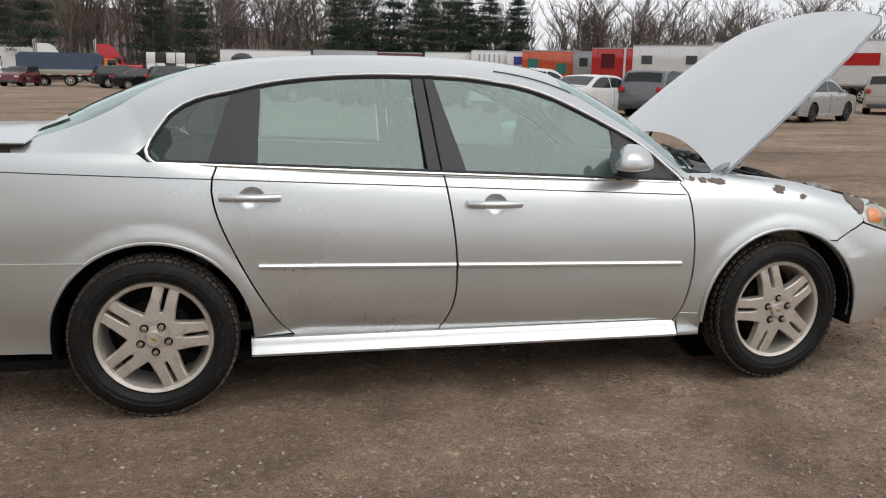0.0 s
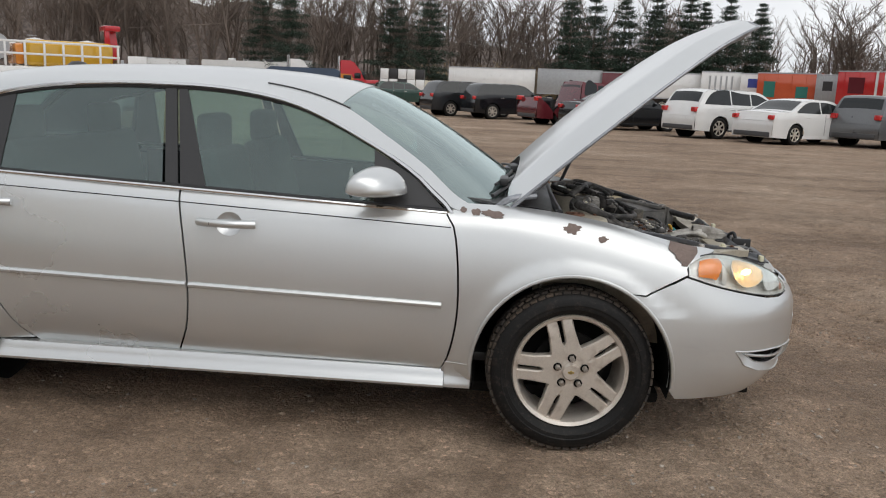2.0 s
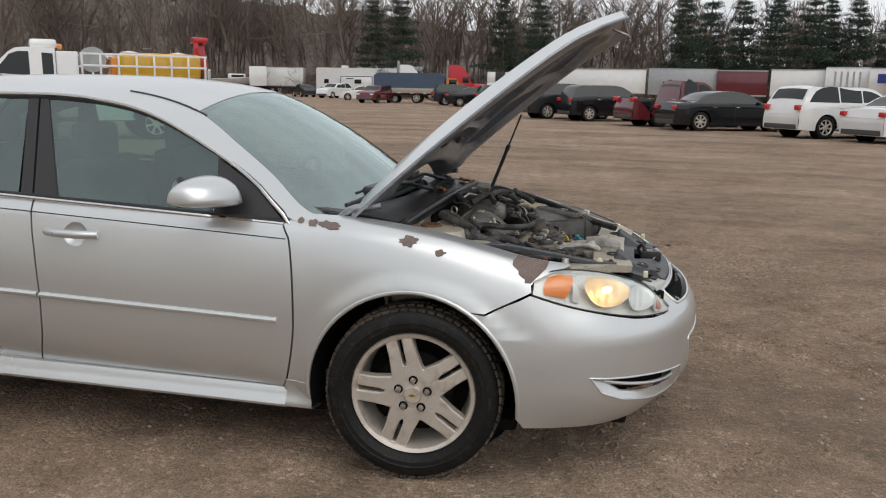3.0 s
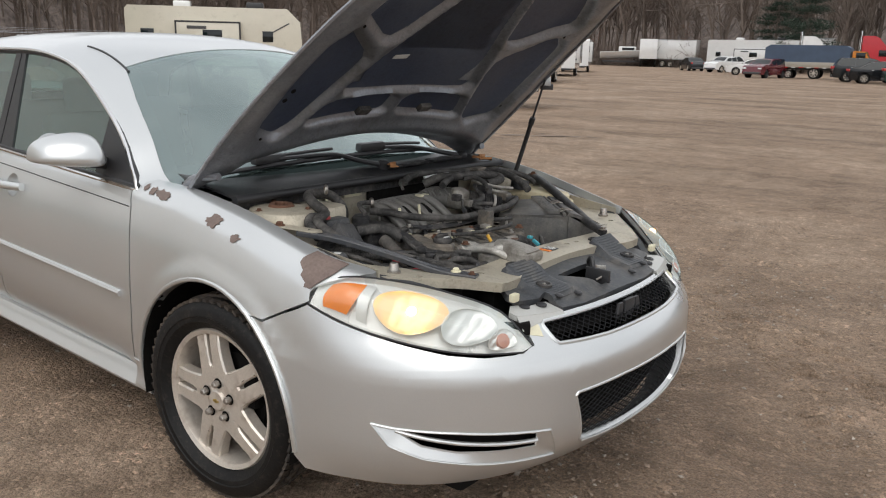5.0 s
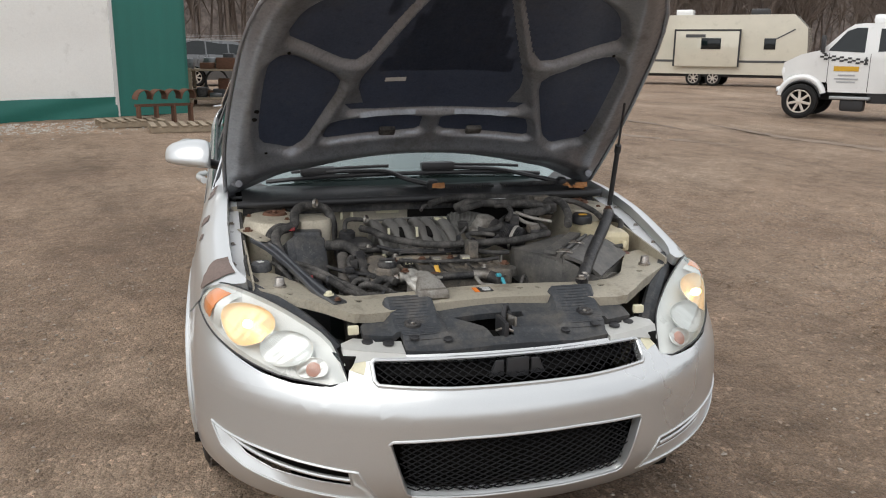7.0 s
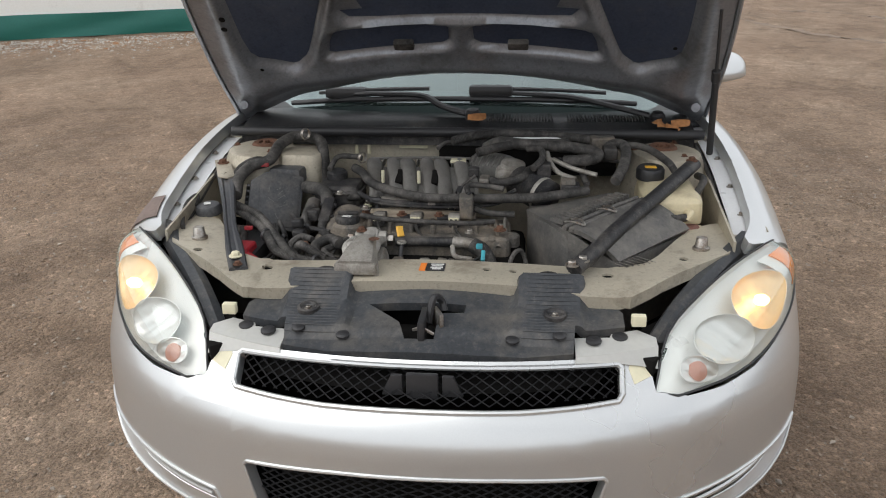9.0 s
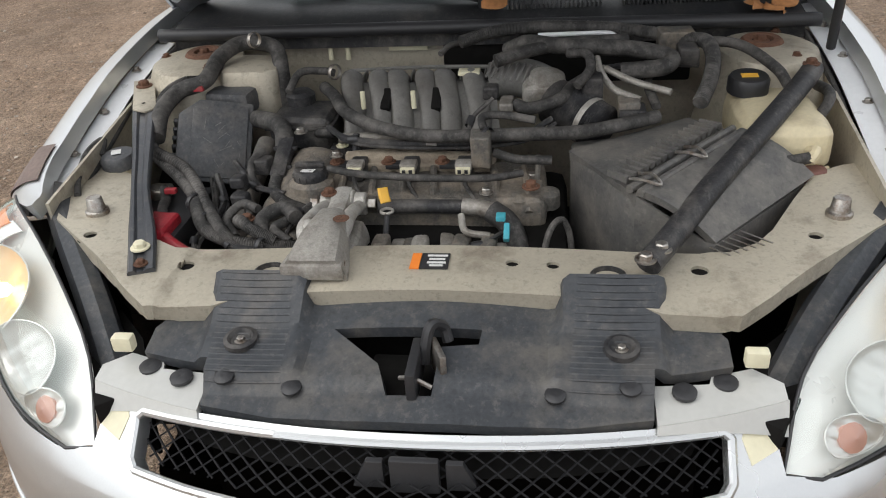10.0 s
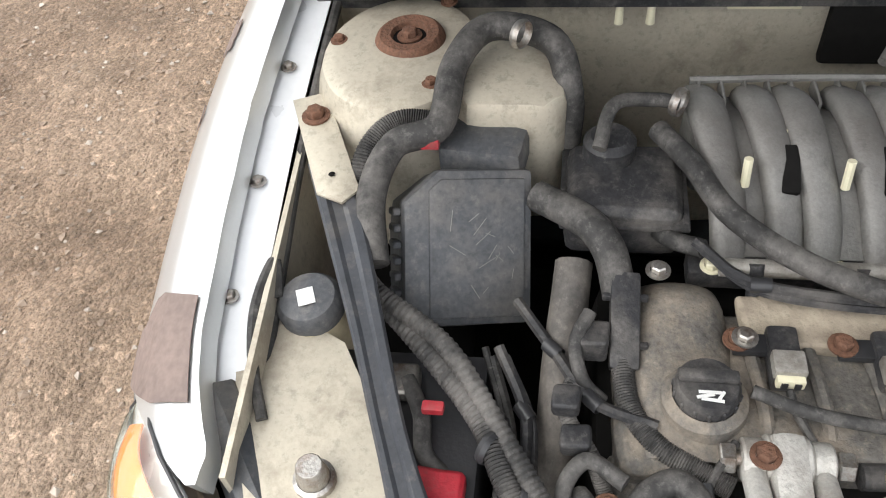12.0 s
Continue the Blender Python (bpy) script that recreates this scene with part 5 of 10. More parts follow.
for s in (-1, 1):
    apron = part("inner_apron", grid(lambda u, v, s=s: Vector((-0.16 + 0.70 * u, s * (0.715 - 0.03 * u - 0.10 * v**2), 0.905 - 0.075 * u - 0.45 * v)), 12, 8, 0.006), BAYPAINT, car)
    # strut tower: flat-topped dome that stands out from the apron
    tower = part("strut_tower", grid(lambda u, v, s=s: Vector((0.015 + (0.165 * v**0.8) * math.cos(2 * math.pi * u) * (1.0 if v < 0.7 else 1.0), s * (0.60 + 0.135 * v**0.8 * math.sin(2 * math.pi * u)), 0.928 - 0.30 * max(0, v - 0.62) ** 1.4 * 2.2 - 0.01 * v)), 36, 14), BAYPAINT, car, "dusty strut tower top")
    part("strut_ring", lathe(bmx(), [(0.020, 0.002), (0.023, 0.009), (0.036, 0.010), (0.041, 0.006), (0.044, 0.0)], (0.0, s * 0.59, 0.925), (0.04, 0, 1), 36, False), RUST, tower, "rusty strut mount")
    # dark disc paints the shade inside the mount ring
    part("strut_mount_well", lathe(bmx(), [(0.0, 0.004), (0.024, 0.003)], (0.0, s * 0.59, 0.925), (0, 0, 1), 24, False), DARK, tower)
    hexbolt(tower, (0.0, s * 0.59, 0.928), 0.010, m=RUST)
    for a in (30, 150, 270):
        hexbolt(tower, (0.0 + 0.098 * math.cos(radians(a)), s * 0.595 + 0.085 * math.sin(radians(a)), 0.922), 0.007, m=RUST)
    # fender rail: pale flange, dark channel and black seal
    part("fender_rail", grid(lambda u, v, s=s: Vector((-0.27 + 0.735 * u, s * (0.758 - 0.042 * v - 0.012 * u * u), top_z(-0.27 + 0.735 * u) - 0.040 - 0.006 * v)), 24, 3, 0.003), LAMPBASE, car, "pale painted fender rail with bolts")
    part("rail_channel", grid(lambda u, v, s=s: Vector((-0.29 + 0.76 * u, s * (0.775 - 0.022 * v), top_z(-0.29 + 0.76 * u) - 0.012 - 0.045 * v)), 24, 3, 0.003), BAYPAINT, car)
    part("rail_seal", tube(bmx(), [(x, s * (0.712 - 0.02 * (x + 0.25) - 0.03 * max(0, x - 0.2)), top_z(x) - 0.055) for x in np.linspace(-0.24, 0.42, 10)], 0.007, 8, 3), RUBBER, car)
    for x in (-0.12, 0.03, 0.20, 0.34):
        hexbolt(car, (x, s * 0.742, top_z(x) - 0.040), 0.0065)

firewall = part("firewall", grid(lambda u, v: Vector((-0.135 - 0.02 * math.sin(3 * math.pi * u) ** 2 * (1 if v > 0.2 else 0), -0.74 + 1.48 * u, 0.935 - 0.45 * v)), 40, 10, 0.006), BAYPAINT, car, "dusty beige firewall")
part("firewall_label", box(bmx(), (-0.118, -0.155, 0.905), (0.004, 0.09, 0.028), 0.001), CREAM, firewall)
# dark slab on the wall face, painted shade of a recess
part("firewall_recess_shade", box(bmx(), (-0.12, 0.20, 0.86), (0.02, 0.55, 0.10), 0.01), DARK, firewall)
for y in (-0.335, -0.295):
    part("firewall_stud", cyl(bmx(), (-0.11, y, 0.875), (-0.11, y, 0.925), 0.006, 0.004, 10), CREAM, firewall)

# cowl with vents, seal and wipers
def cowl_at(u, v):
    y = -0.70 + 1.40 * v
    b = 1 - (2 * v - 1) ** 2
    return Vector((-0.40 + 0.20 * b + (0.30 - 0.19 * b) * u, y, 0.985 - 0.004 + 0.006 * b - 0.028 * u - 0.02 * (1 - b) * (1 - u) * 0.5 + 0.010 * math.sin(math.pi * u)))


cowl = part("cowl_panel", grid(cowl_at, 10, 40, 0.008), COWLP, car, "black plastic cowl under the windscreen")
part("cowl_seal", tube(bmx(), [(-0.085 + 0.012 * (y / 0.7) ** 2, y, 0.950) for y in np.linspace(-0.72, 0.72, 17)], 0.015, 10, 2), SATIN, cowl, "black rubber seal along the cowl")
part("cowl_front_wall", grid(lambda u, v: Vector((-0.10, -0.70 + 1.40 * v, 0.955 - 0.05 * u)), 3, 20, 0.004), PLASTIC, cowl)
for y0, y1 in ((0.07, 0.28), (0.32, 0.56)):
    for k in range(22 if y1 < 0.3 else 26):
        y = y0 + (y1 - y0) * (k + 0.5) / (22 if y1 < 0.3 else 26)
        c = cowl_at(0.62, (y + 0.70) / 1.40)
        part("vent_slat", box(bmx(), c + Vector((0, 0, 0.006)), (0.06, 0.004, 0.010), 0.001, seg=1), PLASTIC, cowl)
def screen_foot(y, s, out=0.0):
    """A place on the lower windscreen at the given y."""
    w = 0.0
    for _ in range(8):
        w = y / max(0.1, cabin(s, 1.0).y)
    return cabin(s, max(-0.97, min(0.97, w)), out)


for y_tip, y_cap, y_end in ((-0.60, -0.42, 0.03), (-0.05, 0.06, 0.60)):
    foot = Vector((-0.14 + 0.18 * (y_end - 0.03) * -0.6, y_end, 0.992 if y_end < 0.3 else 0.975))
    arm = [foot, foot + Vector((-0.035, -0.10, 0.022)), screen_foot(y_cap + 0.28, 0.012, 0.032), screen_foot(y_cap + 0.12, 0.018, 0.028), screen_foot(y_cap, 0.022, 0.024)]
    wiper = part("wiper_arm", tube(bmx(), arm, 0.014, 8, 6, r2=0.010, squash=0.75), SATIN, car, "black wiper arm resting on the windscreen")
    part("wiper_cap", box(bmx(), screen_foot(y_cap + 0.02, 0.022, 0.028), (0.04, 0.14, 0.036), 0.012), SATIN, wiper)
    part("wiper_spindle", lathe(bmx(), [(0.024, -0.02), (0.024, 0.012), (0.016, 0.02), (0.0, 0.022)], foot, (0.2, 0, 1), 18, False), SATIN, wiper)
    part("wiper_blade", tube(bmx(), [screen_foot(y_tip + (y_end - 0.05 - y_tip) * k / 8, 0.016, 0.014) for k in range(9)], 0.0085, 8, 2), SATIN, wiper)
    part("blade_spine", tube(bmx(), [screen_foot(y_tip + 0.10 + (y_end - 0.25 - y_tip) * k / 6, 0.026, 0.026) for k in range(7)], 0.0065, 6, 2), SATIN, wiper)
for c, r in (((-0.10, 0.045, 0.992), 0.4), ((-0.11, 0.595, 0.975), 1.2), ((-0.13, 0.66, 0.972), 0.2), ((-0.09, 0.63, 0.968), 2.0)):
    part("dead_leaf", grid(lambda u, v, c=c, r=r: Vector(c) + Matrix.Rotation(r, 3, "Z") @ Vector(((u - 0.5) * 0.05 * (1 - (2 * v - 1) ** 2), (v - 0.5) * 0.06, 0.008 * math.sin(5 * u) + 0.004)), 4, 6, 0.0008), LEAF, car, "curled brown dead leaf")

# radiator support, one pressed beige panel with wings
def support_z(x, y):
    return 0.793 + 0.018 * max(0, (abs(y) - 0.42) / 0.28) - 0.012 * max(0, (x - 0.70) / 0.1) + 0.004 * math.cos(9 * y) * (1 if abs(y) < 0.4 else 0)


rs_half = [(0.614, 0.0), (0.614, -0.22), (0.622, -0.43), (0.598, -0.475), (0.56, -0.505), (0.46, -0.56), (0.37, -0.615), (0.345, -0.665), (0.335, -0.715), (0.40, -0.722), (0.462, -0.706), (0.555, -0.668), (0.66, -0.545), (0.735, -0.468), (0.775, -0.42), (0.768, -0.32), (0.74, -0.26), (0.735, 0.0)]
rs_poly = rs_half[:-1] + [(x, -y) for x, y in rs_half[::-1][:-1]]


def disc(cx, cy, r, n=12):
    return [(cx + r * math.cos(2 * math.pi * k / n), cy + r * math.sin(2 * math.pi * k / n)) for k in range(n)]


rs_holes = [disc(0.671, -0.393, 0.013), disc(0.668, 0.381, 0.013), disc(0.662, 0.112, 0.010), disc(0.664, 0.172, 0.010), disc(0.60, -0.585, 0.011), disc(0.585, 0.56, 0.011)]
support = part("radiator_support", skin(rs_poly, lambda x, y: Vector((x, y, support_z(x, y))), 0.03, 0.03, rs_holes, thick=0.028, core=(0.6, 0, 0.2)), BAYPAINT, car, "dusty beige radiator support with bolt holes")
for hole in rs_holes:
    hx, hy = sum(q[0] for q in hole) / 12, sum(q[1] for q in hole) / 12
    # black disc just below the panel, added so the hole looks shaded
    part("hole_shade_disc", lathe(bmx(), [(0.0, 0.0), (0.022, 0.0)], (hx, hy, support_z(hx, hy) - 0.005), (0, 0, 1), 14, False), DARK, support)
for s in (-1, 1):
    b = part("mount_stud", cyl(bmx(), (0.524, s * 0.61, 0.80), (0.524, s * 0.61, 0.835), 0.017, 0.013, 12), STEEL, support, "steel mounting stud")
    part("stud_thread", lathe(bmx(), [(0.020, 0), (0.020, 0.008), (0.016, 0.01)], (0.524, s * 0.61, 0.803), (0, 0, 1), 20, False), STEEL, support)
sticker = part("warning_sticker", box(bmx(), (0.665, -0.003, support_z(0.665, 0) + 0.0015), (0.044, 0.042, 0.002), 0), SATIN, support, "black and orange warning sticker")
part("sticker_band", box(bmx(), (0.665, -0.032, support_z(0.665, 0) + 0.0015), (0.044, 0.014, 0.002), 0), ORANGEP, sticker)
for k, (dx, wy) in enumerate(((-0.014, 0.030), (-0.004, 0.024), (0.006, 0.028), (0.014, 0.020))):
    part("sticker_line", box(bmx(), (0.665 + dx, 0.0, support_z(0.665, 0) + 0.003), (0.0045, wy, 0.001), 0), WHITEP, sticker)

# black air deflector over the radiator
def cover_z(x, y):
    z = 0.768 - 0.235 * max(0, x - 0.70) - 0.05 * max(0, x - 0.88) - 0.006 * max(0.0, min(1.0, (x - 0.868) / 0.012))
    d = max(abs(y) - 0.15, 0.0)
    k = max(0.0, min(1.0, (0.080 - abs(abs(y) - 0.258 + 0.09 * (x - 0.69))) / 0.012)) * max(0.0, min(1.0, (0.885 - x) / 0.02)) * max(0.0, min(1.0, (x - 0.688) / 0.026))
    return z + (0.014 + 0.034 * max(0.0, min(1.0, (0.79 - x) / 0.08))) * k + (0.012 * math.cos(y * 8) if abs(y) < 0.2 else 0)


def front_x(y):
    """Where the bumper's top edge runs above the grille."""
    return skin_at(p_of_y(y, 0.700), 0.700).x - 0.006


cv_half = [(0.70, 0.0), (0.695, -0.10), (0.685, -0.13), (0.66, -0.20), (0.672, -0.335), (0.74, -0.375), (0.78, -0.405), (0.825, -0.405), (0.835, -0.36), (0.845, -0.302)] + [(front_x(y), y) for y in (-0.298, -0.2, -0.1, 0.0)]
cv_poly = cv_half[:-1] + [(x, -y) for x, y in cv_half[::-1][:-1]]
latch_hole = [(0.80, -0.06), (0.80, 0.05), (0.83, 0.05), (0.835, 0.02), (0.925, 0.02), (0.925, -0.055), (0.90, -0.06)]
cover = part("radiator_cover", skin(cv_poly, lambda x, y: Vector((x, y, cover_z(x, y))), 0.010, 0.010, [[(0.782, -0.135), (0.782, 0.075), (0.808, 0.072), (0.815, 0.022), (0.89, 0.015), (0.89, -0.045), (0.845, -0.062)]], thick=0.02, core=(0.8, 0, 0.2)), COVERP, car, "black plastic cover over the radiator")
for s in (-1, 1):
    for k in range(18):
        x = 0.718 + 0.0092 * k
        yy = s * (0.262 - 0.09 * (x - 0.69))
        part("cover_rib", tube(bmx(), [(x, yy - 0.054, cover_z(x, yy) - 0.0006), (x + 0.002, yy, cover_z(x, yy) - 0.0003), (x, yy + 0.054, cover_z(x, yy) - 0.0006)], 0.0016, 5, 2), COVERP, cover)
    part("cover_boss", lathe(bmx(), [(0.024, -0.002), (0.024, 0.006), (0.018, 0.008), (0.014, 0.002), (0.0, 0.001)], (0.815, s * 0.262, cover_z(0.815, s * 0.262)), (0.1, 0, 1), 24, False), PLASTIC, cover)
    part("cover_boss", lathe(bmx(), [(0.026, -0.004), (0.026, 0.020), (0.022, 0.022), (0.018, 0.004), (0.0, 0.003)], (0.694, s * 0.250, 0.776), (0, 0, 1), 24, False), PLASTIC, cover)
    hexbolt(cover, (0.694, s * 0.250, 0.780), 0.008, m=RUST)
    hexbolt(cover, (0.815, s * 0.262, cover_z(0.815, s * 0.262)), 0.006)
    for x, y in ((0.880, 0.175), (0.872, 0.27)):
        part("push_clip", lathe(bmx(), [(0.014, 0), (0.014, 0.004), (0.008, 0.007), (0.0, 0.006)], (x, s * y, cover_z(x, s * y) + 0.001), (0.2, 0, 1), 16, False), SATIN, cover)
    part("cream_clip", box(bmx(), (0.825, s * 0.432, 0.755), (0.018, 0.030, 0.024), 0.004), CREAM, car, "small yellowed plastic clip")
    # near-black plate that colours the corner gap as shade
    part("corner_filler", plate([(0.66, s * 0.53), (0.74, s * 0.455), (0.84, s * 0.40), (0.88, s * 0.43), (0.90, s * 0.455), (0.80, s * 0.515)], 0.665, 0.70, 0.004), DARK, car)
    # fascia tabs above the grille corners, with aged edges
    tab = [(0.835, -0.468), (0.812, -0.432), (0.828, -0.378), (0.840, -0.374), (0.846, -0.302)] + [(front_x(y) + 0.006, y) for y in (-0.302, -0.34, -0.38, -0.42, -0.45, -0.468)]
    part("fascia_tab", skin([(x, y if s < 0 else -y) for x, y in tab], lambda x, y: Vector((x, y, 0.717 - 0.20 * (x - 0.86))), 0.03, 0.03, thick=0.016, core=(0.8, 0, 0.2)), TABW, car, "pale bumper tab with clipped fasteners")
    aged = [(p_of_y(-0.455, 0.67), 0.668), (p_of_y(-0.441, 0.697), 0.697), (p_of_y(-0.418, 0.7005), 0.7005), (p_of_y(-0.410, 0.685), 0.683), (p_of_y(-0.420, 0.665), 0.660)]
    part("aged_tab_corner", skin([(p if s < 0 else -p, z) for p, z in aged], lambda p, z: skin_at(p, z, 0.0018), 0.02, 0.01, thick=0.002), CREAM, car, "yellowed bare corner of the bumper")
    flank_y = lambda u: -0.302 - 0.166 * u
    part("tab_flank", grid(lambda u, v, s=s: (lambda q: Vector((q.x, s * abs(q.y), q.z)))(Vector((front_x(flank_y(u)) + 0.005, flank_y(u), 0.717 - 0.20 * (front_x(flank_y(u)) - 0.855))).lerp(skin_at(p_of_y(flank_y(u), 0.697 - 0.02 * u * u), 0.697 - 0.02 * u * u, 0.003), v)), 10, 4, 0.003), TABW, car)
    for x, y in ((0.836, -0.395), (0.858, -0.34)):
        part("push_clip", lathe(bmx(), [(0.016, 0), (0.016, 0.005), (0.009, 0.008), (0.0, 0.006)], (x, s * -y, 0.719), (0.1, 0, 1), 16, False), SATIN, car)
    part("lamp_gap_filler", tube(bmx(), [(0.44, s * 0.735, 0.80), (0.58, s * 0.635, 0.775), (0.70, s * 0.545, 0.735), (0.80, s * 0.475, 0.68)], 0.027, 8, 5), COVERP, car)
    # near-black sheet, the shade of the lamp gap put into colour
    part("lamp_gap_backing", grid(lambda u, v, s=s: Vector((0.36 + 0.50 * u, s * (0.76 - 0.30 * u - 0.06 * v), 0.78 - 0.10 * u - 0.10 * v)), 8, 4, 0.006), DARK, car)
latch = part("hood_catch", box(bmx(), (0.855, -0.010, 0.742), (0.085, 0.014, 0.05), 0.004), SATIN, car, "black hood catch in its well")
part("catch_hook", tube(bmx(), [(0.835, 0.0, 0.74), (0.825, 0.005, 0.778), (0.815, 0.012, 0.790), (0.80, 0.024, 0.775), (0.805, 0.03, 0.755)], 0.008, 8, 4), SATIN, latch)
part("catch_lever", box(bmx(), (0.838, 0.02, 0.745), (0.05, 0.01, 0.05), 0.004, Matrix.Rotation(0.4, 4, "Z")), STEEL, latch)
part("catch_spring", tube(bmx(), [(0.862, -0.03, 0.735), (0.875, -0.01, 0.745), (0.88, 0.015, 0.735)], 0.0035, 6, 5), STEEL, latch)
part("catch_well", box(bmx(), (0.835, -0.01, 0.69), (0.13, 0.15, 0.03), 0.006), DARK, latch)

# braces over the bay
def flat_bar(name, pts, widths, material, label):
    """A pressed steel bar with turned-down edges along a path, its width changing on the way."""
    c, bm, rings = spline(pts, 8), bmx(), []
    wide = crv(np.linspace(0, 1, len(widths)), widths)
    for i, p in enumerate(c):
        t = (c[min(i + 1, len(c) - 1)] - c[max(i - 1, 0)]).normalized()
        side = t.cross(Vector((0, 0, 1))).normalized()
        up = side.cross(t)
        width = wide(i / (len(c) - 1))
        sec = [(-0.5, -0.70), (-0.5, -0.08), (-0.42, 0.10), (-0.20, 0.10), (-0.08, -0.10), (0.16, -0.10), (0.28, 0.10), (0.42, 0.10), (0.5, -0.08), (0.5, -0.70)]
        rings.append([bm.verts.new(p + side * width * a + up * 0.020 * b) for a, b in sec])
    n = len(rings[0])
    for a, b in zip(rings, rings[1:]):
        for k in range(n):
            bm.faces.new((a[k], a[(k + 1) % n], b[(k + 1) % n], b[k]))
    bm.faces.new(rings[0])
    bm.faces.new(rings[-1][::-1])
    return part(name, bm, material, car, label, sharp=30)


rb = flat_bar("right_brace", [(0.175, -0.664, 0.884), (0.285, -0.618, 0.876), (0.39, -0.578, 0.857), (0.49, -0.541, 0.836), (0.61, -0.490, 0.808), (0.705, -0.450, 0.800)], [0.044, 0.042, 0.034, 0.031, 0.043, 0.042], BRACE, "dark pressed steel brace over the bay")
part("brace_end", plate([(-0.085, -0.020), (0.075, -0.023), (0.098, 0.0), (0.085, 0.023), (-0.085, 0.022)], -0.002, 0.002, 0.001, Matrix.Translation((0.155, -0.671, 0.889)) @ Matrix.Rotation(0.42, 4, "Z") @ Matrix.Rotation(0.06, 4, "Y")), BAYPAINT, rb, "bare beige end plate")
# dark disc laid on the plate as the hole's shade
part("brace_hole_shade", lathe(bmx(), [(0.0, 0.001), (0.004, 0.0)], (0.205, -0.650, 0.889), (0, 0, 1), 10, False), DARK, rb)
hexbolt(rb, (0.112, -0.689, 0.893), 0.011, m=RUST)
hexbolt(rb, (0.646, -0.476, 0.806), 0.010, m=CREAM)
hexbolt(rb, (0.690, -0.456, 0.803), 0.007, m=RUST)
lb = part("left_brace", tube(bmx(), [(0.14, 0.655, 0.915), (0.20, 0.625, 0.912), (0.34, 0.535, 0.885), (0.50, 0.425, 0.85), (0.60, 0.36, 0.825), (0.69, 0.305, 0.812)], 0.020, 12, 8, squash=0.8), PLASTIC, car, "dark tubular brace over the air box")
for x, y in ((0.158, 0.645), (0.665, 0.325), (0.695, 0.30)):
    hexbolt(lb, (x, y, 0.928 if x < 0.3 else 0.822), 0.010, m=RUST if x < 0.3 else STEEL)

# ---- headlamps ----
for s in (-1, 1):
    lo_x, lo_z = (crv([0, 0.18, 0.38, 0.6, 0.8, 1.0], v) for v in ([0.430, 0.535, 0.640, 0.735, 0.825, 0.912], [0.745, 0.712, 0.684, 0.661, 0.643, 0.634]))
    hi = [crv([0, 0.18, 0.38, 0.6, 0.8, 1.0], v) for v in ([0.430, 0.510, 0.615, 0.725, 0.825, 0.915], [0.812, 0.765, 0.668, 0.570, 0.492, 0.460], [0.795, 0.822, 0.806, 0.772, 0.726, 0.640])]

    def lamp_at(a, b, out=0.0, s=s, hi=hi):
        p, q = skin_at(p_at(lo_x(a), lo_z(a)), lo_z(a), 0.002), Vector([f(a) for f in hi])
        p.y = abs(p.y)
        n = Vector((0.70, 0.42, 0.58)).normalized()
        v = p.lerp(q, b) + n * (0.048 * (4 * b * (1 - b)) ** 1.25 * min(1.0, (4 * a * (1 - a)) ** 0.5) + out)
        return Vector((v.x, s * v.y, v.z))

    lamp = part("headlamp", grid(lambda u, v: lamp_at(0.0 + u, v), 30, 14), LENS, car, "hazy headlamp with a lit amber bulb")
    lamp.visible_shadow = False
    part("lamp_housing", grid(lambda u, v: lamp_at(0.004 + 0.992 * u, 0.006 + 0.988 * v, -0.003 - 0.045 * math.sin(math.pi * u) ** 0.5 * math.sin(math.pi * v) ** 0.5), 30, 14), LAMPIN, lamp, "silvery white lamp housing")
    edge = [lamp_at(t, 0.0, 0.001) for t in np.linspace(0, 1, 16)] + [lamp_at(t, 1.0, 0.001) for t in np.linspace(1, 0, 16)]
    part("lamp_seal", tube(bmx(), edge + [edge[0]], 0.0026, 6, 1), SATIN, lamp)
    part("turn_marker", grid(lambda u, v: lamp_at(0.075 + 0.12 * u + 0.035 * v * u + 0.10 * v * (1 - v) * (1 - u) * -1 + 0.02 * v, 0.16 + 0.66 * v, -0.010 + 0.004 * math.sin(math.pi * u)), 8, 10, 0.003), ORANGE, lamp, "orange side marker lens")

    def bowl(name, a, b, ra, rb, m, deep, facets, label=""):
        """A reflector dish sunk into the lamp, its wall cut into upright facets."""
        def dish(u, v):
            t = 2 * math.pi * v
            r = max(u, 0.001)
            flute = 0.0012 * (1 if math.sin(facets * math.cos(t) * u * 1.6) > 0 else -1) * u * (1 - u) * 4
            return lamp_at(a + ra * r * math.cos(t), b + rb * r * math.sin(t), -0.006 - deep * (1 - u**2.2) ** 0.8 + flute)
        ob = part(name, grid(dish, 10, 48), m, lamp, label)
        rim = [lamp_at(a + ra * math.cos(t), b + rb * math.sin(t), -0.005) for t in np.linspace(0, 2 * math.pi, 33)]
        part("reflector_rim", tube(bmx(), rim, 0.0013, 6, 1), REFLECT, ob)
        return ob, lamp_at(a, b, -0.006 - deep)
    # amber of this bowl is painted glow, on top of the bulb's own light
    main, c = bowl("main_reflector", 0.455, 0.47, 0.165, 0.36, WARMREF, 0.034, 11, "reflector bowl with the bulb's amber glow in its colour")
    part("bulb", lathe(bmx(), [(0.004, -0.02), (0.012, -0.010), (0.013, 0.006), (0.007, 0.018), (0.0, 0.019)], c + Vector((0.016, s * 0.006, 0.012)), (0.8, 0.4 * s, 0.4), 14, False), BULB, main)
    bowl("high_reflector", 0.725, 0.46, 0.115, 0.34, REFLECT, 0.026, 9)
    small, c = bowl("corner_reflector", 0.885, 0.42, 0.055, 0.30, REFLECT, 0.010, 7)
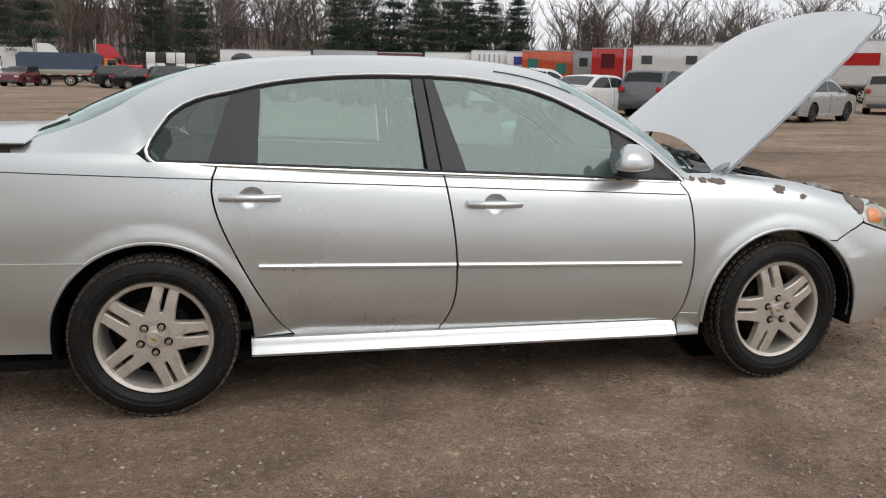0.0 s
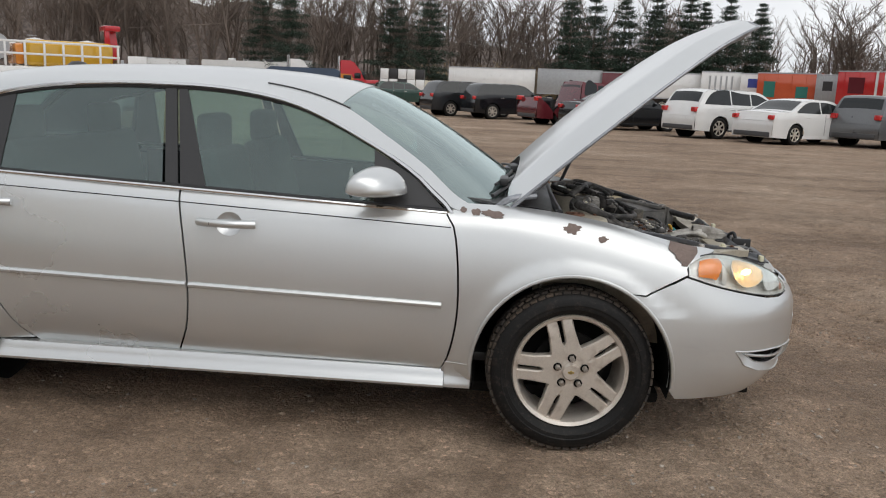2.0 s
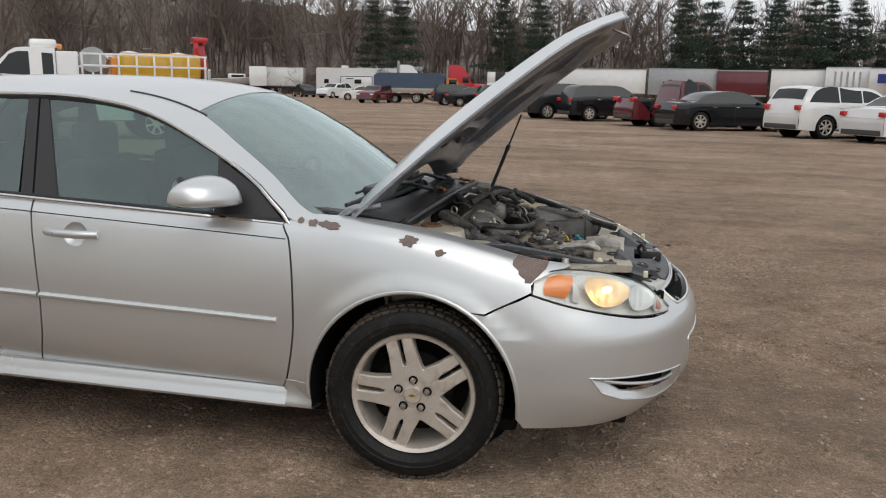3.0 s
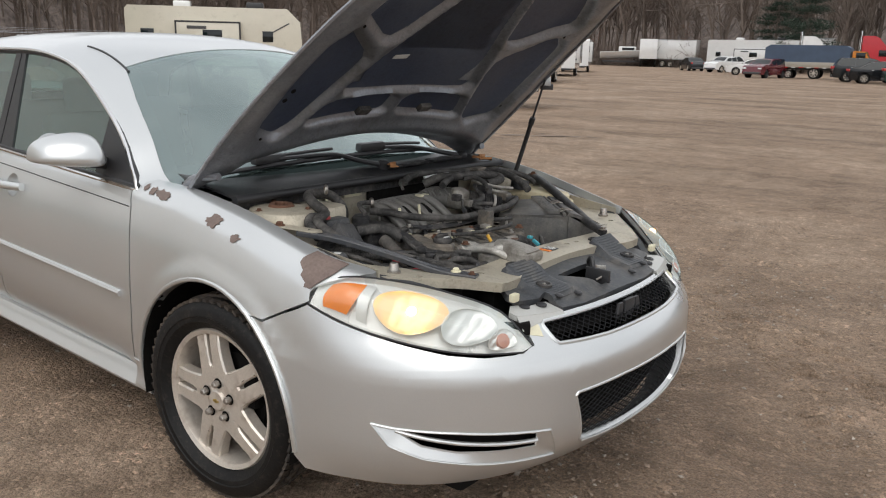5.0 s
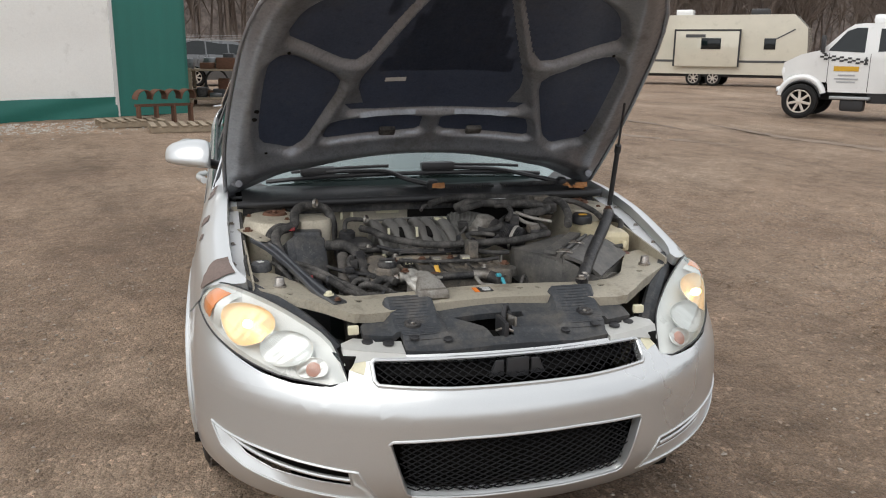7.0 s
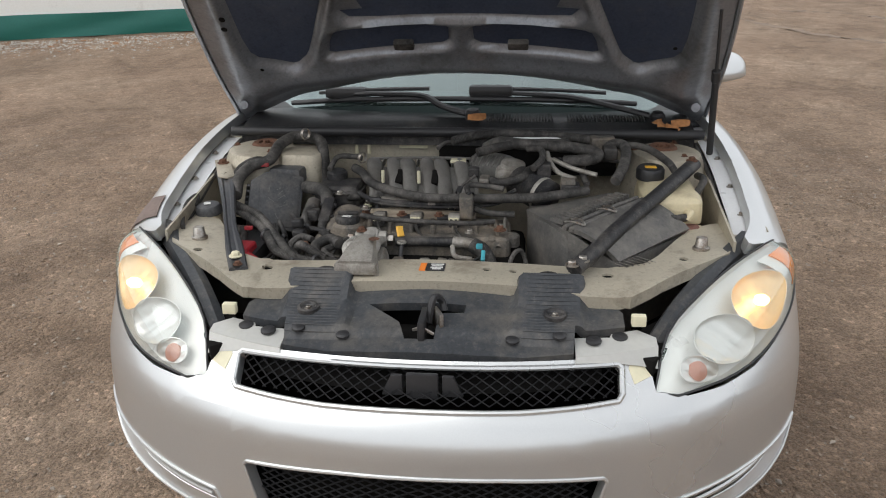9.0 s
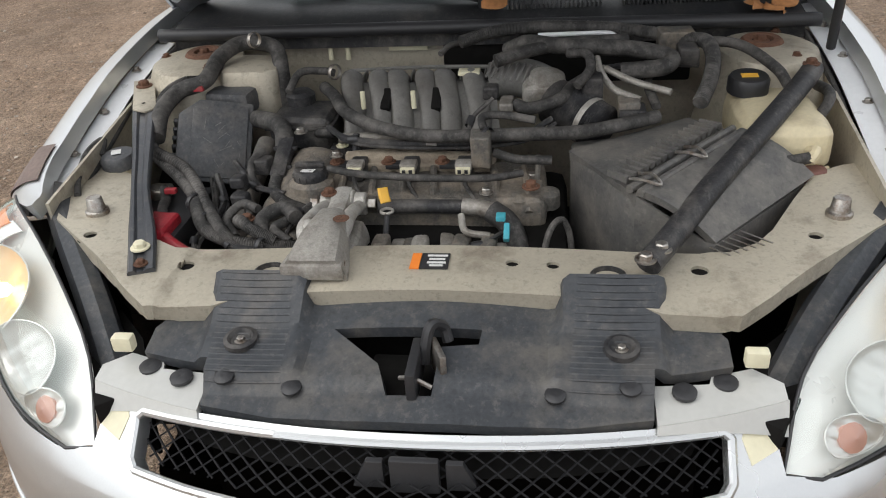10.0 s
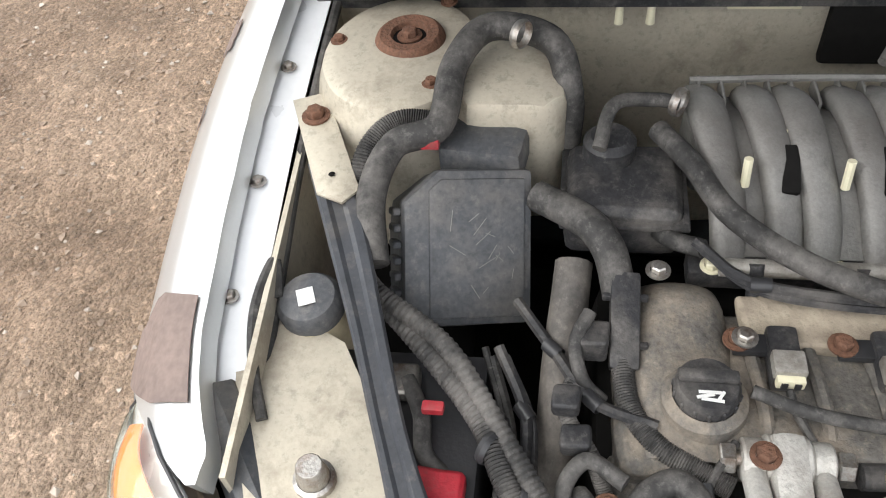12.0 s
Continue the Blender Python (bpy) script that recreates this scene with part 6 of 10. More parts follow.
    part("rose_lens", lathe(bmx(), [(0.022, -0.006), (0.020, 0.004), (0.0, 0.010)], c, (0.8, 0.3 * s, 0.5), 14, False), ROSE, small)
    # pale reflex strip between marker and bowl
    part("reflector_step", grid(lambda u, v: lamp_at(0.245 + 0.05 * u + 0.04 * v * (1 - v) * -2, 0.14 + 0.70 * v, -0.012 - 0.010 * u), 4, 10, 0.002), LAMPIN, lamp)

# ---- peeled clear coat on the right fender ----
def peeled(cx, cz, rx, rz, seed, tail=0.0):
    rnd = random.Random(seed)
    o = []
    for k in range(22):
        a = 2 * math.pi * k / 22
        r = 1 + rnd.uniform(-0.28, 0.22)
        o.append((cx + rx * r * math.cos(a), cz + rz * r * math.sin(a) + tail * math.cos(a)))
    o = [(x, min(z, top_z(x) - 0.004)) for x, z in o]
    return part("peeled_patch", skin(o, lambda x, z: fender_at(x, z - top_z(x), -1, 0.0018), 0.02, 0.008, thick=0.001), PRIMER, body_parts["fe", -1], "bare dark patch where paint has peeled")


peeled(-0.026, 0.906, 0.034, 0.018, 1)
peeled(0.094, 0.872, 0.020, 0.011, 2)
peeled(-0.335, 0.945, 0.045, 0.013, 3, -0.004)
peeled(-0.405, 0.948, 0.018, 0.012, 5)
peeled(-0.455, 0.955, 0.012, 0.010, 6)
torn = [(0.365, -0.0025), (0.40, -0.0025), (0.44, -0.0025), (0.475, -0.003), (0.470, -0.020), (0.456, -0.036), (0.438, -0.056), (0.424, -0.074)] + [(0.402 - 0.012 * k + 0.012 * (k % 2), -0.076 + 0.0115 * k) for k in range(6)]
part("peeled_patch", skin(torn, lambda x, v: fender_at(x, v, -1, 0.0030), 0.012, 0.008, thick=0.001), PRIMER, body_parts["fe", -1], "large bare brown patch beside the headlamp")
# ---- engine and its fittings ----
# Blocks low in the bay are near-black, so their colour holds the deep shade.
part("engine_block", box(bmx(), (0.40, -0.08, 0.55), (0.36, 0.56, 0.40), 0.03), DARK, car, "engine block deep in the bay, coloured near-black as shade")
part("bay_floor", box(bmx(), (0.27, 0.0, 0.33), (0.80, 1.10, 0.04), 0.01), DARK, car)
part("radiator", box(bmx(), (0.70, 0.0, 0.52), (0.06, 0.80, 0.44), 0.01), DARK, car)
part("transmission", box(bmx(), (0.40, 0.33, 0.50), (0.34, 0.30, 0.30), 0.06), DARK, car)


def lumpy(c, s, bevel, seed, amp=0.006, cuts=4):
    """A cast or moulded block with an uneven surface."""
    t = bmesh.new()
    bmesh.ops.create_cube(t, size=1.0, matrix=Matrix.Diagonal((*s, 1)))
    bmesh.ops.bevel(t, geom=t.edges[:], offset=bevel, segments=3, affect="EDGES", profile=0.6)
    bmesh.ops.subdivide_edges(t, edges=t.edges[:], cuts=cuts, use_grid_fill=True)
    for v in t.verts:
        v.co += Vector((noise.noise(v.co * 22 + Vector((seed, 0, 0))), noise.noise(v.co * 22 + Vector((0, seed, 0))), noise.noise(v.co * 22 + Vector((0, 0, seed))))) * amp
    b = bmx()
    merge(b, t, Matrix.Translation(c))
    return b


# front valve cover
vc = part("valve_cover", lumpy((0.380, -0.050, 0.760), (0.165, 0.42, 0.08), 0.018, 3, 0.006), ENGINE, car, "dusty dark valve cover", sharp=60)
part("valve_cover_ledge", lumpy((0.318, -0.075, 0.806), (0.058, 0.28, 0.022), 0.008, 8, 0.010), mat("sandy_crust", (0.34, 0.29, 0.22), 0.85, 0, 0, 0.35, 18, 0.5, 160, (0.13, 0.10, 0.08), 0.56, 20), vc, "sand-coloured dirt crust on the ledge", sharp=70)
for k in range(9):
    y = -0.235 + 0.05 * k
    part("cover_boss", lathe(bmx(), [(0.020, -0.02), (0.019, 0.006), (0.012, 0.010), (0.0, 0.011)], (0.434 + 0.010 * math.sin(3 * k), y, 0.790), (0.15, 0, 1), 16, False), ENGINE, vc)
for i, y in enumerate((-0.178, -0.081, 0.018)):
    coil = part("ignition_coil", box(bmx(), (0.388, y, 0.832), (0.062, 0.030, 0.026), 0.006), PLASTIC, car, "ignition coil with a pale connector")
    coil.matrix_basis = pose(-0.024, -0.003, -0.018)
    part("coil_connector", box(bmx(), (0.405, y, 0.846), (0.026, 0.030, 0.014), 0.003), CASTALU, coil)
    part("connector_face", box(bmx(), (0.4215, y, 0.842), (0.008, 0.026, 0.012), 0.002), CREAM, coil)
    part("coil_window", box(bmx(), (0.4262, y - 0.006, 0.842), (0.002, 0.006, 0.007), 0.0), SATIN, coil)
    part("coil_window", box(bmx(), (0.4262, y + 0.006, 0.842), (0.002, 0.006, 0.007), 0.0), SATIN, coil)
    part("coil_arm", box(bmx(), (0.376, y - 0.030, 0.834), (0.022, 0.034, 0.010), 0.003), SATIN, coil)
    hexbolt(coil, (0.374, y - 0.042, 0.838), 0.009, m=RUST)
    part("coil_lead", tube(bmx(), [(0.426, y, 0.836), (0.445, y + 0.006, 0.826), (0.47, y + 0.02, 0.816), (0.485, y + 0.03, 0.81)], 0.004, 6, 4), RUBBER, coil)
cap = part("oil_filler_cap", lathe(bmx(), [(0.030, 0), (0.030, 0.014), (0.027, 0.019), (0.0, 0.020)], (0.412, -0.257, 0.818), (0, 0, 1), 30, False), PLASTIC, car, "black oil filler cap with a pale oil can mark")
part("cap_grip", box(bmx(), (0.408, -0.257, 0.842), (0.012, 0.054, 0.010), 0.004), PLASTIC, cap)
for dx, dy, w, a in ((0.011, 0.0, 0.020, 0.0), (0.015, -0.004, 0.016, 0.25), (0.019, 0.002, 0.020, -0.1), (0.014, 0.010, 0.010, 1.0)):
    part("cap_mark", box(bmx(), (0.412 + dx, -0.257 + dy, 0.8388), (0.003, w, 0.001), 0, Matrix.Rotation(a, 4, "Z")), WHITEP, cap)
for k in range(14):
    a = 2 * math.pi * k / 14
    part("cap_knurl", box(bmx(), (0.412 + 0.030 * math.cos(a), -0.257 + 0.030 * math.sin(a), 0.825), (0.004, 0.004, 0.011), 0.0015, seg=1), PLASTIC, cap)
part("filler_neck", lathe(bmx(), [(0.046, -0.06), (0.040, -0.006), (0.031, 0.001)], (0.412, -0.257, 0.818), (0, 0, 1), 24, False), ENGINE, car)
part("timing_cover", lumpy((0.405, -0.300, 0.740), (0.16, 0.075, 0.11), 0.02, 12, 0.006), ENGINE, car, "dark timing cover", sharp=60)
part("timing_hump", grid(lambda u, v: Vector((0.268 + 0.20 * u, -0.276 + (0.040 + 0.010 * math.sin(math.pi * u)) * math.cos(math.pi * v), 0.775 + (0.062 - 0.045 * u) * math.sin(math.pi * v) ** 0.6 * min(1.0, 5 * u + 0.1) ** 0.5)), 16, 16, 0.004), ENGINE, car, "smooth dusty hump of the timing cover", sharp=60)
part("harness_box", box(bmx(), (0.336, -0.330, 0.822), (0.100, 0.030, 0.020), 0.005, Matrix.Rotation(0.40, 4, "Y")), PLASTIC, car, "black harness box")

# cast torque strut bracket
mount = part("mount_bracket", plate([(0.722, -0.226), (0.722, -0.130), (0.69, -0.134), (0.60, -0.152), (0.60, -0.206), (0.69, -0.222)], 0.796, 0.822, 0.006), CASTALU, car, "corroded cast aluminium engine mount bracket")
def saddle(u, v):
    """The bell-shaped top of the bracket: wide at its bolted foot, narrow at the yoke."""
    x = 0.715 - 0.135 * u
    w = 0.040 - 0.012 * u + 0.006 * math.cos(math.pi * u)
    a = 2 * v - 1
    return Vector((x, -0.177 + w * a, 0.822 + 0.020 * math.sin(math.pi * min(1.0, u * 0.7)) * (1 - a**4) - 0.035 * max(0.0, abs(a) - 0.82) / 0.18))


part("bracket_saddle", grid(saddle, 12, 14, 0.006), CASTALU, mount, "grey corroded saddle of the bracket")
for y in (-0.217, -0.158):
    part("yoke_arm", tube(bmx(), [(0.640, y * 0.6 - 0.072, 0.800), (0.600, y * 1.12 + 0.022, 0.815), (0.540, y, 0.812), (0.470, y, 0.792)], 0.0115, 10, 5), PALEALU, mount)
    part("yoke_boss", cyl(bmx(), (0.462, y - 0.010, 0.792), (0.462, y + 0.010, 0.792), 0.020, seg=20), PALEALU, mount)
part("yoke_bridge", tube(bmx(), [(0.585, -0.217, 0.815), (0.606, -0.205, 0.823), (0.612, -0.188, 0.826), (0.606, -0.170, 0.823), (0.585, -0.158, 0.815)], 0.012, 10, 5), PALEALU, mount)
part("strut_eye", cyl(bmx(), (0.462, -0.207, 0.792), (0.462, -0.168, 0.792), 0.024, seg=20), PALEALU, mount)
part("strut_bolt", cyl(bmx(), (0.462, -0.245, 0.792), (0.462, -0.130, 0.792), 0.008, seg=12), STEEL, mount)
part("strut_nut", cyl(bmx(), (0.462, -0.246, 0.792), (0.462, -0.232, 0.792), 0.015, seg=6), STEEL, mount)
part("strut_nut", cyl(bmx(), (0.462, -0.144, 0.792), (0.462, -0.130, 0.792), 0.014, seg=6), STEEL, mount)
part("strut_link", box(bmx(), (0.490, -0.188, 0.796), (0.095, 0.034, 0.040), 0.012, Matrix.Rotation(0.1, 4, "Y")), PALEALU, mount)
for y in (-0.205, -0.148):
    hexbolt(mount, (0.700, y, 0.812), 0.011)
part("heat_stain", lathe(bmx(), [(0.013, 0.001), (0.0, 0.0015)], (0.625, -0.150, 0.848), (0, 0, 1), 14, False), RUST, mount)
part("mount_arm", lumpy((0.575, -0.175, 0.775), (0.10, 0.085, 0.05), 0.015, 21, 0.006), CASTALU, mount, sharp=60)

# front of the engine below the cover
part("coolant_pipe", tube(bmx(), [(0.470, -0.125, 0.790), (0.466, -0.05, 0.789), (0.468, 0.02, 0.789)], 0.0125, 12, 4), PLASTIC, car, "black pipe along the engine")
part("pipe_sleeve", tube(bmx(), [(0.468, 0.02, 0.789), (0.472, 0.05, 0.789), (0.480, 0.075, 0.786)], 0.0145, 12, 4), CASTALU, car)
part("pipe_bend", tube(bmx(), [(0.478, 0.07, 0.786), (0.500, 0.100, 0.772), (0.535, 0.118, 0.735), (0.57, 0.135, 0.68)], 0.020, 12, 5), RUBBER, car)
stick = part("dipstick", tube(bmx(), [(0.486, -0.112, 0.834), (0.491, -0.110, 0.824), (0.498, -0.106, 0.812)], 0.0095, 8, 4, squash=0.6), YELLOW, car, "yellow dipstick pull")
part("dipstick_ring", tube(bmx(), [(0.502 + 0.010 * math.cos(a), -0.105 + 0.010 * math.sin(a), 0.798) for a in np.linspace(0, 2 * math.pi, 12)], 0.0028, 6, 1), CASTALU, stick)
part("dipstick_tube", tube(bmx(), [(0.505, -0.104, 0.795), (0.535, -0.11, 0.74), (0.55, -0.13, 0.68)], 0.005, 8, 4), SATIN, stick)
for k in range(11):
    y = -0.11 + 0.022 * k
    part("engine_casting", lumpy((0.55 + 0.012 * math.sin(5 * k), y, 0.735 + 0.012 * math.cos(4 * k)), (0.045 + 0.012 * (k % 3), 0.026, 0.05), 0.008, 30 + k, 0.006, 2), CASTALU if k % 2 else ENGINE, car, sharp=60)
part("exhaust_shield", tube(bmx(), [(0.572, -0.115, 0.72), (0.575, -0.06, 0.728), (0.575, -0.02, 0.72)], 0.014, 10, 4), RUST, car, "rusty exhaust bracket")
part("starter_can", cyl(bmx(), (0.585, -0.075, 0.67), (0.595, -0.045, 0.725), 0.030, seg=24), CASTALU, car)
part("sensor_can", cyl(bmx(), (0.59, 0.015, 0.66), (0.59, 0.015, 0.735), 0.014, seg=18), LAMPBASE, car)
part("corrugated_pipe", tube(bmx(), [(0.57, 0.125, 0.72), (0.605, 0.165, 0.66), (0.63, 0.22, 0.58)], 0.028, 14, 8, rib=0.06), PLASTIC, car)
clip = part("cyan_clip", box(bmx(), (0.545, 0.098, 0.782), (0.032, 0.010, 0.012), 0.003, Matrix.Rotation(0.5, 4, "Y")), CYAN, car, "cyan wiring clip")
part("clip_tab", box(bmx(), (0.525, 0.088, 0.80), (0.018, 0.016, 0.010), 0.003), CYAN, clip)
part("thin_pipe", tube(bmx(), [(0.50, 0.02, 0.79), (0.53, 0.03, 0.775), (0.535, 0.07, 0.77)], 0.006, 8, 5), CASTALU, car)
part("bent_line", tube(bmx(), [(0.56, 0.15, 0.70), (0.53, 0.165, 0.77), (0.505, 0.185, 0.785), (0.50, 0.20, 0.755), (0.52, 0.205, 0.70)], 0.0055, 8, 6), RUBBER, car)
for x, y, z in ((0.425, 0.149, 0.770), (0.375, 0.135, 0.798), (0.365, 0.110, 0.798)):
    hexbolt(vc, (x, y, z), 0.010, m=RUST if x > 0.4 else STEEL)
part("cover_stud", cyl(bmx(), (0.382, 0.145, 0.80), (0.378, 0.146, 0.845), 0.005, seg=8), STEEL, vc)
part("belt_end_block", lumpy((0.50, -0.30, 0.73), (0.10, 0.10, 0.08), 0.015, 41, 0.010), ENGINE, car, sharp=60)

# intake manifold with six runners
man = part("intake_manifold", lumpy((0.065, -0.10, 0.862), (0.10, 0.31, 0.08), 0.02, 51, 0.004), RUNNER, car, "grey ribbed plastic intake manifold", sharp=60)
man.matrix_basis = pose(0.008, -0.002, -0.032)
for k in range(6):
    y = -0.225 + 0.0485 * k + (0.006 if k % 2 else -0.004)
    part("intake_runner", tube(bmx(), [(0.035, y - 0.014, 0.905), (0.075, y - 0.012, 0.924), (0.125, y - 0.002, 0.912), (0.175, y + 0.010, 0.876), (0.222, y + 0.014, 0.836)], 0.0245, 14, 6, r2=0.0215, squash=0.7), RUNNER, man)
for k in range(13):
    y = -0.245 + 0.0255 * k
    part("manifold_rib", box(bmx(), (0.045, y, 0.918), (0.050, 0.0035, 0.020), 0.001, seg=1), RUNNER, man)
part("manifold_rail", tube(bmx(), [(0.028, -0.255, 0.926), (0.026, -0.10, 0.930), (0.028, 0.06, 0.928), (0.05, 0.12, 0.925)], 0.0045, 6, 5), RUNNER, man)
part("manifold_skin", grid(lambda u, v: Vector((0.03 + 0.195 * u, -0.252 + 0.30 * v + 0.028 * u, 0.898 + 0.020 * math.sin(math.pi * min(1, u * 1.3)) - 0.062 * max(0.0, u - 0.30) ** 1.2 * 1.35)), 14, 20, 0.008), RUNNER, man)
part("manifold_flange", box(bmx(), (0.232, -0.10, 0.828), (0.035, 0.32, 0.026), 0.006), PLASTIC, man)
part("manifold_plate", box(bmx(), (0.082, 0.005, 0.936), (0.030, 0.044, 0.008), 0.002), CREAM, man)
for y in (-0.157, -0.055):
    # dark block paints the shade between two runners
    part("runner_gap_shade", box(bmx(), (0.150, y, 0.897), (0.055, 0.020, 0.03), 0.004, Matrix.Rotation(0.5, 4, "Y")), DARK, man)
    hexbolt(man, (0.108, y, 0.915), 0.0095, m=CREAM)
    part("runner_stud", cyl(bmx(), (0.165, y - 0.045, 0.89), (0.160, y - 0.046, 0.925), 0.005, seg=8), CREAM, man)
for y in (-0.235, -0.105, 0.0):
    hexbolt(man, (0.240, y, 0.842), 0.008, m=CREAM)
part("manifold_horn", tube(bmx(), [(0.055, 0.05, 0.905), (0.06, 0.10, 0.915), (0.085, 0.145, 0.912), (0.13, 0.165, 0.905)], 0.040, 14, 6), RUNNER, man, "manifold neck towards the throttle")
for k in range(8):
    t = k / 8
    part("horn_rib", tube(bmx(), [(0.03 + 0.05 * t, 0.05 + 0.11 * t, 0.925), (0.06 + 0.05 * t, 0.055 + 0.10 * t, 0.952), (0.10 + 0.05 * t, 0.04 + 0.10 * t, 0.930)], 0.003, 5, 3), RUNNER, man)
part("throttle_body", lumpy((0.150, 0.155, 0.875), (0.07, 0.085, 0.060), 0.018, 61, 0.008), CASTALU, car, "corroded throttle body", sharp=60)
part("throttle_lid", lathe(bmx(), [(0.036, 0), (0.034, 0.012), (0.02, 0.018), (0.0, 0.019)], (0.145, 0.160, 0.902), (0.15, 0.1, 1), 20, False), CASTALU, car)
part("intake_bellows", tube(bmx(), [(0.175, 0.175, 0.868), (0.215, 0.215, 0.858), (0.262, 0.262, 0.845)], 0.044, 18, 5, rib=0.055), PLASTIC, car, "black ribbed intake hose")
part("bellows_clamp", lathe(bmx(), [(0.046, -0.006), (0.048, 0), (0.046, 0.006)], (0.240, 0.240, 0.852), (0.6, 0.7, -0.2), 24, False), CASTALU, car)
part("bay_connector", lumpy((0.240, 0.085, 0.885), (0.045, 0.026, 0.026), 0.006, 66, 0.003, 2), CASTALU, car, sharp=60)
part("bay_connector", lumpy((0.215, 0.055, 0.905), (0.03, 0.03, 0.025), 0.006, 67, 0.003, 2), PLASTIC, car, sharp=60)

# air box
ab = [(0.300, 0.205), (0.354, 0.203), (0.525, 0.283), (0.560, 0.318), (0.335, 0.500), (0.245, 0.420)]
abox = part("air_box", plate(ab, 0.62, 0.838, 0.008), AIRBOX, car, "dusty black plastic air filter box")
SEAM_A, SEAM_B = Vector((0.548, 0.298, 0.850)), Vector((0.330, 0.492, 0.862))
SEAM = (SEAM_B - SEAM_A).normalized()
ACROSS = Vector((SEAM.y, -SEAM.x, 0))
part("air_box_lid", grid(lambda u, v: Vector((0.352, 0.200, 0.842)).lerp(SEAM_A, u).lerp(Vector((0.240, 0.418, 0.858)).lerp(SEAM_B, u), v) + Vector((0, 0, 0.010 * math.sin(math.pi * u) * math.sin(math.pi * v))), 12, 12, 0.022), AIRBOX, abox, "dusty lid with a toothed seam")
EDGE_A, EDGE_B = Vector((0.598, 0.408, 0.790)), Vector((0.395, 0.600, 0.806))
part("air_box_slope", grid(lambda u, v: SEAM_A.lerp(SEAM_B, u).lerp(EDGE_A.lerp(EDGE_B, u), v) + Vector((0, 0, 0.012 * math.sin(math.pi * v))), 12, 12, 0.012), AIRBOX, abox, "pale dusty sloping side of the box")
part("air_box_foot", plate([(0.335, 0.488), (0.390, 0.600), (0.607, 0.413), (0.545, 0.302)], 0.60, 0.796, 0.006), AIRBOX, abox)
part("box_front", grid(lambda u, v: SEAM_A.lerp(EDGE_A, u) + Vector((0.004, 0, (v - 1) * 0.23)), 6, 6, 0.006), AIRBOX, abox)
for off, r in ((-0.013, 0.007), (0.009, 0.006)):
    part("lid_flange", tube(bmx(), [SEAM_A + ACROSS * off + Vector((0, 0, 0.006)), SEAM_A.lerp(SEAM_B, 0.5) + ACROSS * off + Vector((0, 0, 0.008)), SEAM_B + ACROSS * off + Vector((0, 0, 0.006))], r, 8, 6), AIRBOX, abox)
for k in range(17):
    c = SEAM_A.lerp(SEAM_B, 0.06 + 0.88 * k / 16) - ACROSS * (0.050 if ACROSS.x > 0 else -0.050)
    tooth = plate([(-0.005, -0.022), (0.005, -0.022), (0.0, 0.020)], 0.0, 0.011, 0.0, Matrix.Translation(c + Vector((0, 0, 0.006))) @ Matrix.Rotation(math.atan2(SEAM.y, SEAM.x), 4, "Z"))
    part("lid_tooth", tooth, AIRBOX, abox)
for t in (0.10, 0.52):
    c = SEAM_A.lerp(SEAM_B, t) + Vector((0, 0, 0.014))
    part("lid_clip", tube(bmx(), [c - ACROSS * 0.026 - SEAM * 0.012, c - SEAM * 0.012 + Vector((0, 0, 0.006)), c + ACROSS * 0.024, c + SEAM * 0.012 + Vector((0, 0, 0.006)), c - ACROSS * 0.026 + SEAM * 0.012], 0.0028, 6, 4), STEEL, abox)
part("air_sensor", box(bmx(), (0.255, 0.315, 0.872), (0.05, 0.05, 0.03), 0.006), PLASTIC, abox)

# coolant tank, reservoirs, fuse box, battery
tank = part("coolant_tank", lumpy((0.235, 0.575, 0.838), (0.24, 0.15, 0.085), 0.035, 71, 0.004), TANK, car, "yellowed plastic coolant tank with dark cap", sharp=70)
part("tank_base", lumpy((0.27, 0.575, 0.775), (0.24, 0.145, 0.07), 0.03, 72, 0.004), TANKRED, tank, "rust-stained lower half", sharp=70)
part("tank_cap", lathe(bmx(), [(0.038, 0), (0.038, 0.024), (0.034, 0.030), (0.0, 0.031)], (0.165, 0.535, 0.882), (0.1, 0, 1), 28, False), SATIN, tank, "black tank cap with yellow mark")
part("cap_mark", box(bmx(), (0.17, 0.535, 0.913), (0.016, 0.030, 0.0015), 0, Matrix.Rotation(0.1, 4, "Y")), YELLOW, tank)
part("tank_seam", tube(bmx(), [(0.12, 0.51, 0.80), (0.345, 0.51, 0.80), (0.36, 0.60, 0.80), (0.34, 0.645, 0.80)], 0.005, 6, 3), TANK, tank)
part("tank_outlet", tube(bmx(), [(0.345, 0.60, 0.835), (0.37, 0.61, 0.845), (0.378, 0.60, 0.83)], 0.010, 8, 5), TANK, tank)
res = part("fluid_reservoir", lumpy((0.158, -0.330, 0.818), (0.12, 0.130, 0.075), 0.022, 75, 0.003), PLASTIC, car, "black power steering reservoir", sharp=60)
part("reservoir_cap", lathe(bmx(), [(0.030, 0), (0.030, 0.026), (0.022, 0.034), (0.0, 0.035)], (0.122, -0.347, 0.848), (0, 0, 1), 24, False), PLASTIC, res)
part("reservoir_lip", box(bmx(), (0.158, -0.330, 0.836), (0.130, 0.140, 0.008), 0.003), PLASTIC, res)
fuse_b = Vector((0.113, 0.005, -0.126)).normalized()
fuse_a = Vector((0.033, -0.107, 0.025))
fuse_a = (fuse_a - fuse_b * fuse_a.dot(fuse_b)).normalized()
fuse_n = fuse_a.cross(fuse_b)
fuse_m = Matrix.Translation((0.170, -0.431, 0.872)) @ Matrix((fuse_a, fuse_b, fuse_n)).transposed().to_4x4()
